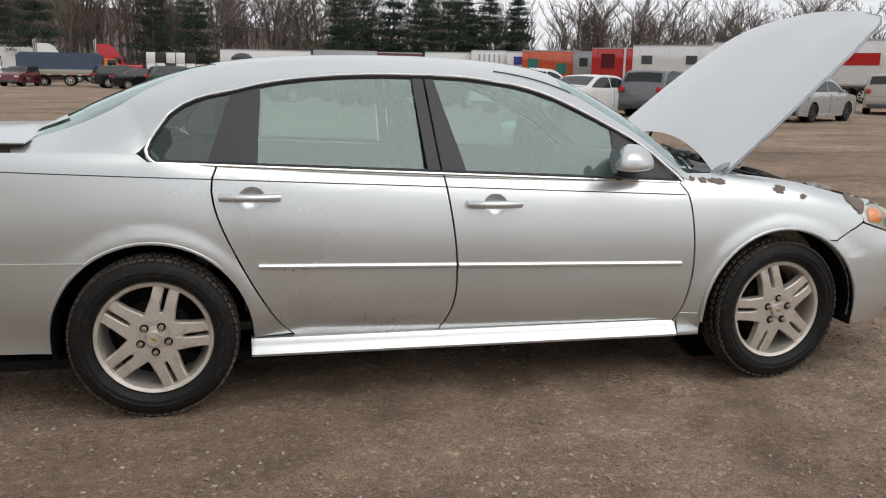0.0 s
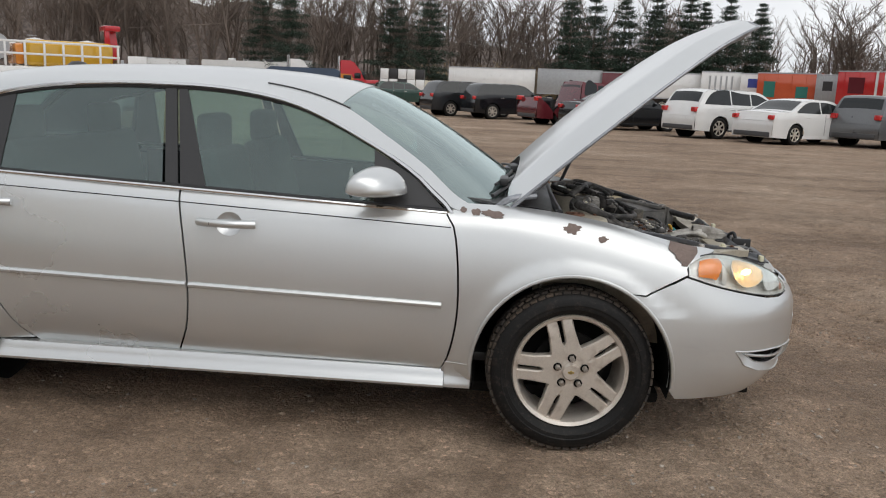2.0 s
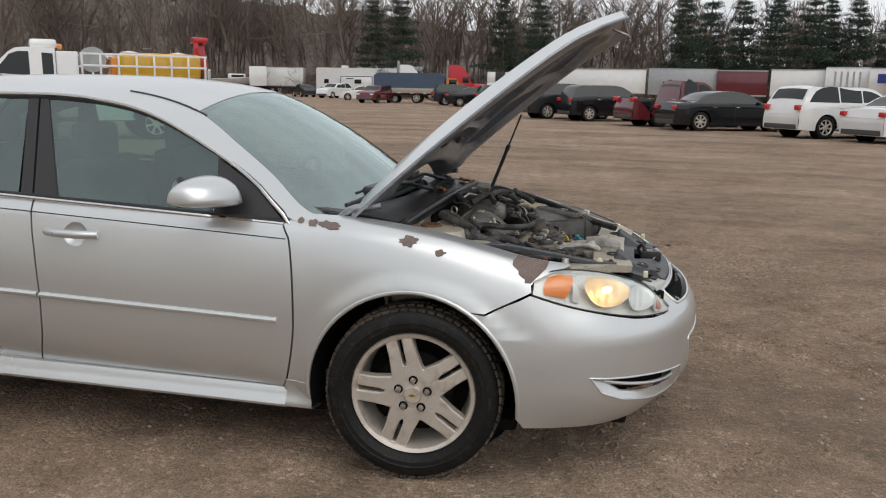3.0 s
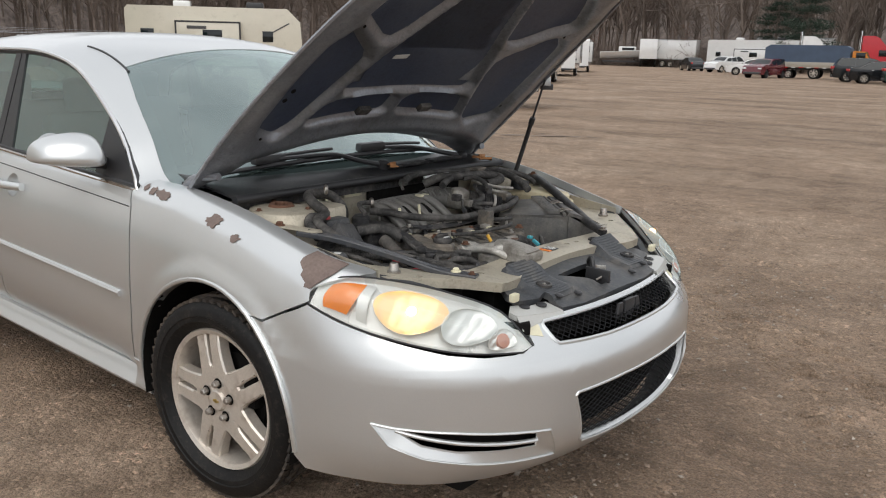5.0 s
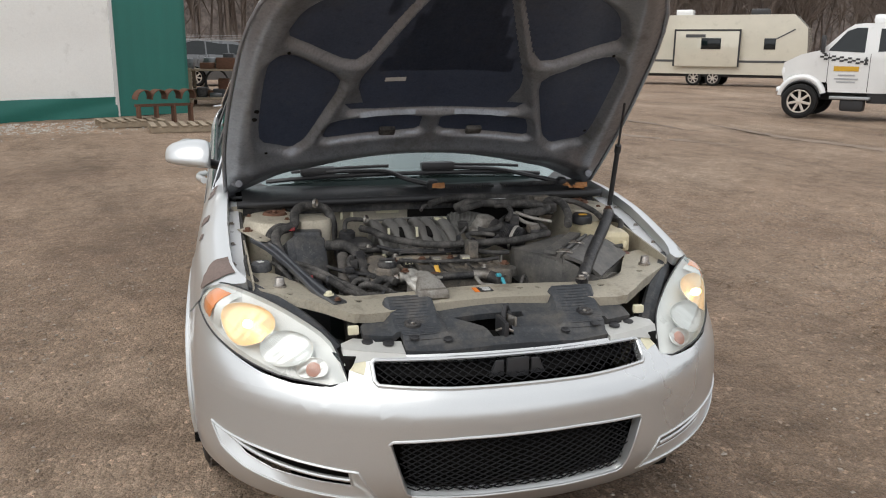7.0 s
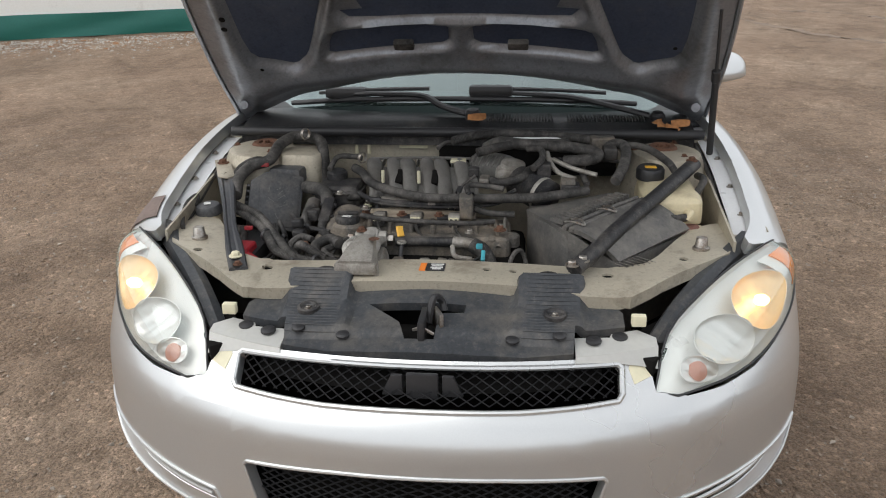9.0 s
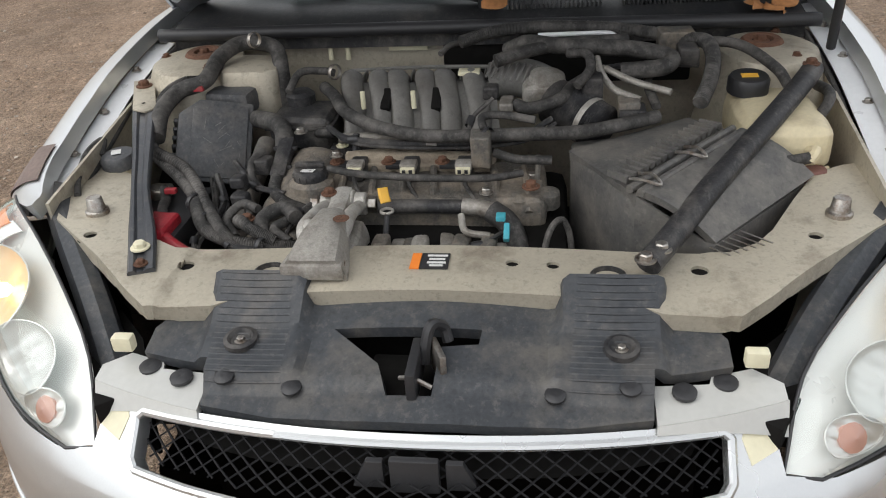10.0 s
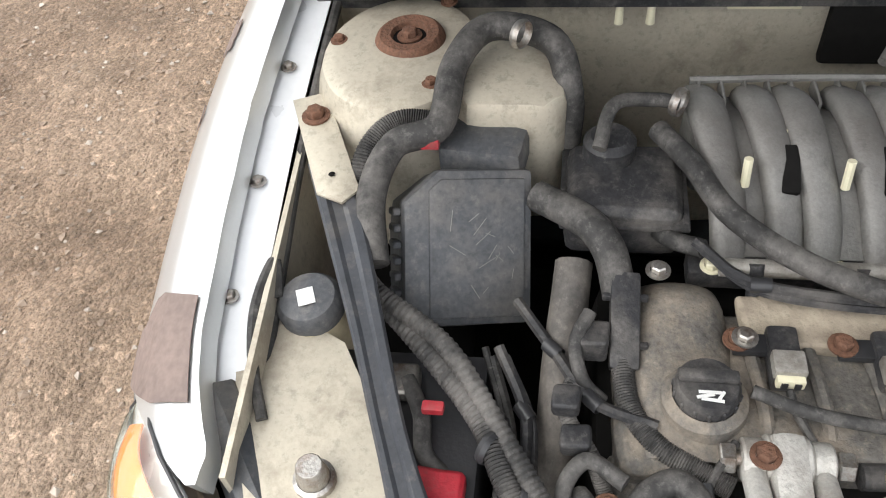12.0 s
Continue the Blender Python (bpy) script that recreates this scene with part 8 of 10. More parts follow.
def lot_wheel(r, dark):
    """A parked car's wheel at the origin that faces -y, as one part with tyre and rim."""
    bm = lathe(bmx(), [(r * 0.66, -0.10), (r * 0.97, -0.10), (r, -0.06), (r, 0.06), (r * 0.96, 0.095), (r * 0.80, 0.105), (r * 0.68, 0.09)], (0, 0, 0), (0, -1, 0), 28, False)
    t = bpy.data.meshes.new("tyre")
    bm.to_mesh(t)
    bm.free()
    t.materials.append(TYRE)
    bm = lathe(bmx(), [(r * 0.69, 0.088), (r * 0.66, 0.095), (r * 0.60, 0.06)], (0, 0, 0), (0, -1, 0), 28, False)
    for k in range(7):
        box(bm, Matrix.Rotation(2 * math.pi * k / 7, 3, "Y") @ Vector((0, -0.07, r * 0.34)), (r * 0.15, 0.03, r * 0.62), 0.008, Matrix.Rotation(2 * math.pi * k / 7, 4, "Y"), 1)
    lathe(bm, [(r * 0.20, 0.04), (r * 0.18, 0.10), (0.0, 0.105)], (0, 0, 0), (0, -1, 0), 16, False)
    m = bpy.data.meshes.new("rim")
    bm.to_mesh(m)
    bm.free()
    m.materials.append(SATIN if dark else ALLOY)
    bm = lathe(bmx(), [(0.0, 0.0), (r * 0.67, 0.0)], (0, 0, 0), (0, -1, 0), 24, False)
    b = bpy.data.meshes.new("wheel")
    bm.to_mesh(b)
    bm.free()
    b.materials.append(DARK)
    return b, t, m


def add_wheel(owner, x, y, r, dark=False):
    key = (round(r, 3), dark)
    if key not in lot_wheels:
        lot_wheels[key] = lot_wheel(r, dark)
    b, t, m = lot_wheels[key]
    w = new("wheel", b)
    w.parent = owner
    w.matrix_basis = pose(x, y, r, 0, 0, 0 if y < 0 else 180)
    for name, me in (("tyre", t), ("rim", m)):
        o = new(name, me)
        o.parent = w
    return w


def lot_car(name, label, shape, body, at, L=4.8, W=1.85, H=1.5, heading=0.0, wheel=0.33, dark=False, tail=TAIL, cladding=False, category="car", group=""):
    top, win, pillars = SHAPES[shape]
    c = thing(name, label, category, pose(at[0], at[1], 0, 0, 0, heading), group)
    fx, rx = L * (0.5 - (0.19 if shape != "pickup" else 0.17)), -L * (0.5 - (0.205 if shape != "pickup" else 0.215))

    def half(x, z):
        k = max(0.0, (z / H - 0.64) / 0.36)
        e = max(0.0, abs(x) / (L / 2) - 0.80) / 0.20
        return W / 2 * (1 - 0.20 * k - 0.10 * e * e - 0.05 * max(0, 0.32 - z / H) * 3)

    prof = crv([p[0] * L for p in top[1:-1]], [p[1] * H for p in top[1:-1]])
    low = 0.21 if shape == "sedan" else 0.27
    R = wheel + 0.055

    def arch(cx):
        return [(cx + R * math.cos(radians(a)), wheel + R * math.sin(radians(a))) for a in range(170, 9, -16) if wheel + R * math.sin(radians(a)) > low]
    outline = [(rx - R - 0.0, low)] + arch(rx) + [(rx + R, low), (fx - R, low)] + arch(fx) + [(fx + R, low), (0.495 * L, low + 0.02), (0.5 * L, top[-1][1] * H)]
    outline += [(x, prof(x)) for x in np.linspace(0.48 * L, -0.49 * L, 34)] + [(-0.5 * L, 0.45 * H), (-0.495 * L, low + 0.03)]
    for s in (-1, 1):
        part("body_side", skin(outline, lambda x, z, s=s: Vector((x, s * half(x, z), z)), 0.2, 0.12, thick=0.0), body, c)
        lowx = [(x * L, z * H) for x, z in win]
        bounds = [lowx[0][0]] + [p * L for p in pillars] + [lowx[-1][0]]
        for a, b in zip(bounds, bounds[1:]):
            o = [(a + 0.03, 0.71 * H), (b - 0.03, 0.70 * H)]
            wtop = crv([p[0] for p in lowx], [p[1] for p in lowx])
            o += [(x, max(wtop(x), 0.715 * H)) for x in np.linspace(b - 0.03, a + 0.03, 9)]
            part("side_window", skin(o, lambda x, z, s=s: Vector((x, s * (half(x, z) + 0.006), z)), 0.3, 0.2, thick=0.008, core=(0, 0, H * 0.6)), CARGLASS, c)
        part("tail_lamp", box(bmx(), (-0.488 * L, s * (W / 2 * 0.80), 0.60 * H), (0.05 * L, 0.20, 0.10 * H), 0.03), tail, c)
        part("head_lamp", box(bmx(), (0.470 * L, s * (W / 2 * 0.72), 0.50 * H), (0.06 * L, 0.30, 0.07 * H), 0.03), LAMPBASE, c)
        part("door_seam", box(bmx(), (-0.02 * L, s * (half(0, 0.45 * H) + 0.001), 0.46 * H), (0.012, 0.006, 0.46 * H), 0), SATIN, c)
        part("mirror", box(bmx(), (0.17 * L, s * (W / 2 * 0.98), 0.72 * H), (0.10, 0.20, 0.12), 0.03), body, c)
        part("sill_trim", box(bmx(), (0, s * (half(0, 0.25) - 0.004), low + 0.04), (fx - rx - 2 * R, 0.02, 0.10), 0.01), MUDPL if cladding else body, c)
        for k in (0.02, -0.17):
            part("door_pull", box(bmx(), (k * L - 0.10, s * (half(0, 0.6 * H) + 0.010), 0.61 * H), (0.17, 0.03, 0.025), 0.008), CHROME if body is not P_WHITE else body, c)
        for wx in (fx, rx):
            add_wheel(c, wx, s * (W / 2 - 0.12), wheel, dark)
            part("wheel_well", lathe(bmx(), [(0.0, 0.0), (R, 0.0), (R, 0.18)], (wx, s * (W / 2 - 0.30), wheel), (0, s, 0), 24, False), DARK, c)
    xs = list(np.linspace(-0.5 * L, 0.5 * L, 46))
    tz = lambda x: (top[0][1] * H if x <= -0.4999 * L else top[-1][1] * H if x >= 0.4999 * L else prof(x))
    part("body_top", grid(lambda u, v: Vector((xs[int(round(u * 45))], (2 * v - 1) * half(xs[int(round(u * 45))], tz(xs[int(round(u * 45))])), tz(xs[int(round(u * 45))]) + 0.035 * (1 - (2 * v - 1) ** 2))), 45, 8), body, c)
    pts = [(x * L, z * H) for x, z in top]
    for a, b, nm in ((6, 7, "windscreen"), (3 if shape != "suv" else 2, 4 if shape != "suv" else 3, "rear_screen")):
        if shape == "pickup" and nm == "rear_screen":
            a, b = 2, 3
        x0, x1 = pts[a][0], pts[b][0]
        x0, x1 = x0 + (x1 - x0) * 0.08, x1 - (x1 - x0) * 0.08
        part(nm, grid(lambda u, v: Vector((x0 + (x1 - x0) * u, (2 * v - 1) * half(x0 + (x1 - x0) * u, tz(x0 + (x1 - x0) * u)) * 0.88, tz(x0 + (x1 - x0) * u) + 0.035 * (1 - ((2 * v - 1) * 0.88) ** 2) + 0.012)), 6, 8), CARGLASS, c)
    for e, nm in ((-1, "rear_end"), (1, "front_end")):
        zt = top[0][1] * H if e < 0 else top[-1][1] * H
        part(nm, grid(lambda u, v: Vector((e * (0.497 * L + 0.03 * math.sin(math.pi * u)), (2 * v - 1) * half(e * 0.49 * L, 0.4) * 0.99, low + 0.02 + (zt - low + 0.02) * u)), 6, 8), body, c)
        part("bumper_insert", box(bmx(), (e * 0.502 * L, 0, low + 0.12), (0.06, W * 0.80, 0.16), 0.03), MUDPL, c)
    part("under_tray", box(bmx(), (0, 0, low + 0.03), (L * 0.9, W * 0.80, 0.05), 0.02), DARK, c)
    return c


ROW = "cars parked along the lot"
lot_car("dark_suv", "dark grey crossover parked in the lot", "suv", P_DARK, (-2.5, 39.3), 4.9, 1.95, 1.72, 27, 0.37, group=ROW)
lot_car("dark_suv", "black compact crossover parked in the lot", "suv", P_BLACK, (-0.4, 37.4), 4.6, 1.85, 1.66, 27, 0.36, group=ROW)
lot_car("pickup_truck", "maroon pickup truck with black wheels", "pickup", P_MAROON, (2.9, 33.4), 5.7, 1.98, 1.86, 27, 0.40, True, group=ROW, category="pickup")
lot_car("black_sedan", "black four-door sedan with bright wheels", "sedan", P_BLACK, (4.3, 30.6), 5.05, 1.90, 1.48, 24, 0.36, group=ROW)
lot_car("white_crossover", "white crossover with wide tail lamps and bright wheels", "suv", P_WHITE, (7.9, 27.4), 5.2, 1.93, 1.70, 30, 0.38, cladding=True, group=ROW)
lot_car("white_sedan", "white sedan with red tail lamps", "sedan", P_WHITE, (9.8, 25.5), 5.05, 1.85, 1.48, 33, 0.335, group=ROW)
lot_car("grey_crossover", "dark grey crossover with red tail lamps", "suv", P_GREY, (12.8, 25.6), 4.65, 1.88, 1.68, 38, 0.37, cladding=True, group=ROW)
lot_car("silver_sedan", "silver compact sedan on black steel wheels", "sedan", P_SILVER, (16.8, 22.6), 4.6, 1.80, 1.48, 30, 0.33, True, group=ROW)
lot_car("tan_suv", "tan crossover parked by the trailers", "suv", P_TAN, (25.5, 29.0), 4.8, 1.88, 1.74, 50, 0.37, group=ROW)
lot_car("dark_suv", "charcoal crossover with a red tail lamp", "suv", P_DARK, (-13.2, 64.0), 4.7, 1.86, 1.68, 20, 0.36, group=ROW)
lot_car("dark_sedan", "black hatchback sedan parked in the lot", "sedan", P_BLACK, (-11.3, 60.6), 4.6, 1.82, 1.46, 20, 0.33, group=ROW)
lot_car("green_suv", "dark green crossover with a roof rack", "suv", P_GREEN, (-8.4, 57.5), 4.6, 1.80, 1.66, 18, 0.36, True, group=ROW)
lot_car("wrecked_car", "dull red wrecked hatchback without glass", "suv", P_MAROON, (-21.2, 66.0), 4.5, 1.75, 1.5, 262, 0.32, True)
lot_car("white_hatchback", "white crossover parked before a motor home", "suv", P_WHITE, (-32.6, 86.5), 4.5, 1.85, 1.65, 250, 0.35)
lot_car("white_sedan", "white sedan half hidden behind a wreck", "sedan", P_WHITE, (-25.8, 76.0), 4.7, 1.82, 1.46, 200, 0.33)
lot_car("dark_sedan", "dark sedan parked beside a motor home", "sedan", P_DARK, (-38.0, 90.5), 4.7, 1.82, 1.46, 130, 0.33)
FENCE = "cars behind the mower row"
lot_car("dark_jeep", "dark four-wheel drive behind the fence", "suv", P_DARK, (-57.5, 14.6), 4.7, 1.9, 1.80, -20, 0.38, group=FENCE)
lot_car("white_suv", "white sport utility car behind the fence", "suv", P_WHITE, (-57.0, 18.2), 5.0, 1.92, 1.78, -25, 0.37, group=FENCE)
lot_car("dark_suv", "dark sport utility car behind the fence", "suv", P_DARK, (-59.5, 22.0), 4.7, 1.9, 1.75, 160, 0.37, group=FENCE)
lot_car("white_pickup", "white pickup truck behind the fence", "pickup", P_WHITE, (-59.5, 25.0), 5.7, 2.0, 1.90, -20, 0.40, group=FENCE, category="pickup")
lot_car("grey_pickup", "worn grey pickup truck behind the fence", "pickup", P_GREY, (-57.5, 28.6), 5.7, 2.0, 1.9, 0, 0.40, group=FENCE, category="pickup")
lot_car("blue_suv", "faded blue-grey sport utility car by the racks", "suv", P_GREY, (-33.5, -0.6), 5.0, 1.95, 1.80, 100, 0.37)
lot_car("white_truck", "white pickup truck by the racks", "pickup", P_WHITE, (-35.0, 3.4), 5.6, 2.0, 2.0, 80, 0.40, category="pickup")
lot_car("white_suv", "white sport utility car with red lamps by the fence", "suv", P_WHITE, (-43.5, 5.0), 4.8, 1.9, 1.75, 150, 0.37)


def boxed(owner, name, c, s, m, bevel=0.02, label=""):
    return part(name, box(bmx(), c, s, bevel), m, owner, label)


# ---- service truck with yellow tank and red crane ----
truck = thing("service_truck", "white service truck with a yellow tank and a rail rack", "truck", pose(-13.06, 14.89, 0, 0, 0, 221) @ Matrix.Scale(0.865, 4))
boxed(truck, "utility_body", (-1.80, 0, 1.16), (3.56, 2.35, 1.20), P_WHITE, 0.03, "white utility body with locker doors")
boxed(truck, "tall_locker", (0.27, 0, 1.56), (0.56, 2.34, 1.82), P_WHITE, 0.03)
CAB = [(0.56, 0.74), (2.02, 0.74), (2.06, 1.0), (3.22, 1.0), (3.30, 1.28), (3.24, 1.52), (2.80, 1.74), (2.28, 1.86), (1.72, 2.42), (1.55, 2.53), (1.30, 2.56), (0.56, 2.55)]
part("cab", skin(CAB, lambda x, z: Vector((x, 1.02 - 0.14 * max(0, z - 1.8) - 0.16 * max(0, x - 2.5), z)), 0.14, 0.14, thick=2.0, core=(1.6, 0, 1.4)), P_WHITE, truck, "white cab with a check stripe")
for side in (-1, 1):
    part("front_fender", tube(bmx(), [(2.70 + 0.56 * math.cos(a), side * 0.98, 0.56 + 0.56 * math.sin(a)) for a in np.linspace(0.1, 2.9, 16)], 0.10, 10, 1), P_WHITE, truck)
    part("fender_lip", tube(bmx(), [(2.70 + 0.50 * math.cos(a), side * 1.06, 0.52 + 0.50 * math.sin(a)) for a in np.linspace(0.1, 3.0, 16)], 0.03, 8, 1), SATIN, truck)
    # flat dark disc, the wheel opening's shade painted on the side
    part("fender_void_shade", lathe(bmx(), [(0.0, 0.0), (0.50, 0.0)], (2.70, side * 1.035, 0.54), (0, side, 0), 28, False), DARK, truck)
    part("cab_window", skin([(1.22, 1.80), (2.12, 1.84), (1.70, 2.36), (1.48, 2.44), (1.22, 2.44)], lambda x, z: Vector((x, side * (1.028 - 0.14 * max(0, z - 1.8)), z)), 0.4, 0.4, thick=0.01, core=(1.6, 0, 1.4)), CARGLASS, truck)
    part("rear_cab_window", skin([(0.62, 1.84), (0.90, 1.82), (0.90, 2.42), (0.62, 2.40)], lambda x, z: Vector((x, side * (1.028 - 0.14 * max(0, z - 1.8)), z)), 0.4, 0.4, thick=0.01, core=(0.8, 0, 1.4)), CARGLASS, truck)
    for x in (1.06, 2.08):
        boxed(truck, "door_seam", (x, side * 1.022, 1.27), (0.014, 0.008, 1.0), SATIN, 0)
    boxed(truck, "side_mirror", (2.22, side * 1.22, 2.02), (0.10, 0.20, 0.46), SATIN, 0.03)
    part("mirror_arm", tube(bmx(), [(2.16, side * 1.0, 1.76), (2.22, side * 1.14, 1.78), (2.22, side * 1.2, 1.82)], 0.02, 8, 3), SATIN, truck)
    boxed(truck, "door_pull", (1.16, side * 1.03, 1.60), (0.05, 0.03, 0.16), SATIN, 0.01)
    boxed(truck, "headlamp", (3.22, side * 0.74, 1.30), (0.10, 0.34, 0.20), LAMPBASE, 0.04)
boxed(truck, "grille", (3.27, 0, 1.25), (0.08, 1.0, 0.34), SATIN, 0.03)
boxed(truck, "front_bumper", (3.30, 0, 0.72), (0.16, 2.1, 0.26), CHROME, 0.05)
part("windscreen", skin([(-0.88, 0.0), (0.88, 0.0), (0.74, 1.0), (-0.74, 1.0)], lambda a, b: Vector((2.25 - 0.52 * b, a, 1.90 + 0.52 * b)), 0.3, 0.3, thick=0.01, core=(1.0, 0, 1.4)), CARGLASS, truck)
for i in range(12):
    for j in range(3):
        if (i + j) % 2 == 0:
            boxed(truck, "check_square", (1.16 + 0.10 * i, 1.026, 1.60 + 0.012 * i - 0.05 * j), (0.10, 0.012, 0.05), SATIN, 0)
boxed(truck, "door_lettering_bar", (1.62, 1.026, 1.37), (0.62, 0.012, 0.13), P_YELLOW, 0)
for z, w in ((1.20, 0.42), (1.10, 0.60), (1.02, 0.46)):
    boxed(truck, "door_lettering_bar", (1.60, 1.026, z), (w, 0.012, 0.04), PAVE_GREY, 0)
boxed(truck, "roof_unit", (0.82, 0.0, 2.68), (0.72, 0.9, 0.26), P_WHITE, 0.1)
boxed(truck, "beacon", (0.42, 0.55, 2.60), (0.14, 0.30, 0.15), P_ORANGE, 0.04)
boxed(truck, "step", (1.45, 1.0, 0.60), (1.0, 0.28, 0.08), PAVE_GREY)
boxed(truck, "fuel_tank", (1.40, 0.80, 0.42), (0.6, 0.45, 0.36), SATIN, 0.08)
boxed(truck, "cab_gap", (0.80, 0, 0.72), (0.50, 1.9, 0.50), SATIN, 0.02)
boxed(truck, "chassis_rail", (-0.4, 0, 0.62), (6.6, 0.9, 0.22), SATIN)
for y in (-1.13, 1.13):
    for x in np.linspace(-3.5, -0.10, 8):
        boxed(truck, "rack_post", (x, y, 2.09), (0.06, 0.05, 0.64), P_WHITE, 0.01)
    for z in (2.10, 2.42):
        boxed(truck, "rack_rail", (-1.80, y, z), (3.5, 0.05, 0.06), P_WHITE, 0.01)
    part("wheel_arch", tube(bmx(), [(-2.02 + 0.62 * math.cos(a), y * 1.045, 0.52 + 0.62 * math.sin(a)) for a in np.linspace(0.2, 2.95, 14)], 0.05, 8, 1), SATIN, truck)
    # dark disc on the solid body, painted shade of the rear arch
    part("arch_void_shade", lathe(bmx(), [(0.0, 0.0), (0.60, 0.0)], (-2.02, y * 1.043, 0.52), (0, y, 0), 28, False), DARK, truck)
    boxed(truck, "mud_flap", (-2.75, y * 0.92, 0.55), (0.05, 0.5, 0.5), SATIN)
    for x in (2.70, -2.02):
        add_wheel(truck, x, y * 0.98, 0.47)
for x0, x1, z0, z1 in ((-3.5, -2.75, 0.85, 1.30), (-1.25, -0.08, 0.66, 1.68), (0.02, 0.52, 0.72, 2.42)):
    boxed(truck, "locker_door", ((x0 + x1) / 2, 1.18, (z0 + z1) / 2), (x1 - x0, 0.02, z1 - z0), P_WHITE, 0.008)
for x, z in ((0.46, 1.62), (-3.0, 1.05), (-0.2, 1.6)):
    boxed(truck, "locker_latch", (x, 1.20, z), (0.07, 0.03, 0.09), SATIN, 0.01)
part("yellow_tank", box(bmx(), (-2.30, 0.0, 2.14), (2.30, 1.75, 0.72), 0.14, seg=3), P_YELLOW, truck, "yellow ochre tank")
boxed(truck, "tank_end", (-1.02, 0.0, 2.10), (0.22, 1.3, 0.58), P_ORANGE, 0.08)
part("hose_reel", lathe(bmx(), [(0.32, -0.2), (0.36, -0.2), (0.36, -0.15), (0.2, -0.14), (0.2, 0.14), (0.36, 0.15), (0.36, 0.2), (0.32, 0.2)], (-0.45, 0.35, 2.28), (0, 1, 0), 24), PAVE_GREY, truck, "grey hose reel")
part("white_cap", lathe(bmx(), [(0.25, 0), (0.25, 0.06), (0.0, 0.1)], (-1.5, 0.2, 2.47), (0, 0, 1), 20), P_WHITE, truck)
part("white_cap", lathe(bmx(), [(0.25, 0), (0.25, 0.06), (0.0, 0.1)], (-2.9, 0.2, 2.47), (0, 0, 1), 20), P_WHITE, truck)
crane = part("crane_post", box(bmx(), (-3.62, 0.2, 2.30), (0.24, 0.30, 1.25), 0.04, Matrix.Rotation(0.12, 4, "Y")), P_RED, truck, "folded red loader crane")
boxed(crane, "crane_arm", (-3.50, 0.35, 2.94), (0.44, 0.6, 0.16), P_RED, 0.03)
boxed(crane, "crane_jib", (-3.36, 0.55, 2.70), (0.14, 0.14, 0.46), P_RED, 0.03)
boxed(truck, "tailgate", (-3.62, 0, 1.55), (0.10, 2.2, 1.0), PAVE_GREY, 0.02)
boxed(truck, "rear_step", (-3.75, 0, 0.85), (0.45, 2.2, 0.25), PAVE_GREY)
boxed(truck, "hitch", (-4.0, 0, 0.65), (0.4, 0.3, 0.18), SATIN)
for y in (-0.8, 0.8):
    boxed(truck, "rear_lamp", (-3.62, y, 1.05), (0.06, 0.2, 0.12), TAIL)


# ---- campers, motor home, trucks ----
def camper(label, at, heading, L, H, body, name="camper_trailer", category="camper"):
    c = thing(name, label, category, pose(at[0], at[1], 0, 0, 0, heading))
    part("shell", skin([(-L / 2, 0.55), (L / 2 - 0.5, 0.55), (L / 2, 1.2), (L / 2 - 0.1, H - 0.6), (L / 2 - 0.7, H), (-L / 2 + 0.15, H), (-L / 2, H - 0.15)], lambda x, z: Vector((x, -1.22, z)), 1.5, 1.0, thick=2.44, core=(0, 0, 1.5)), body, c)
    for s in (-1, 1):
        part("slide_out", box(bmx(), (-0.3, s * 1.30, 1.75), (L * 0.36, 0.3, 1.7), 0.03), body, c)
        part("slide_trim", box(bmx(), (-0.3, s * 1.455, 2.56), (L * 0.36, 0.02, 0.08), 0), SATIN, c)
        for k in (-1, 1):
            part("slide_trim", box(bmx(), (-0.3 + k * L * 0.18, s * 1.455, 1.75), (0.08, 0.02, 1.7), 0), SATIN, c)
        for x, w in ((-0.1, 0.9), (L * 0.30, 0.5), (-L * 0.38, 0.6)):
            part("window", box(bmx(), (x, s * (1.465 if abs(x) < L * 0.18 else 1.235), 1.95), (w, 0.02, 0.5), 0.05), CARGLASS, c)
        part("stripe", box(bmx(), (0, s * 1.228, 1.15), (L * 0.9, 0.012, 0.10), 0), MUDPL, c)
        part("stripe", box(bmx(), (L * 0.36, s * 1.228, 2.3), (L * 0.15, 0.012, 0.06), 0, Matrix.Rotation(-0.5, 4, "Y")), MUDPL, c)
        for x in (-0.45, 0.45):
            add_wheel(c, x - 0.4, s * 1.1, 0.36)
    for x in (-L * 0.2, L * 0.22):
        part("roof_unit", box(bmx(), (x, 0, H + 0.15), (0.8, 0.7, 0.3), 0.08), SATIN if x > 0 else P_WHITE, c)
    part("chassis", box(bmx(), (0, 0, 0.48), (L * 1.02, 1.8, 0.14), 0.02), SATIN, c)
    for k in range(8):
        part("ladder_rung", box(bmx(), (-L / 2 - 0.09, 0.55, 0.9 + 0.3 * k), (0.03, 0.4, 0.03), 0), PAVE_GREY, c)
    part("lettering_bar", box(bmx(), (-L * 0.10, -1.465, 2.30), (0.9, 0.012, 0.14), 0), MUDPL, c)
    return c


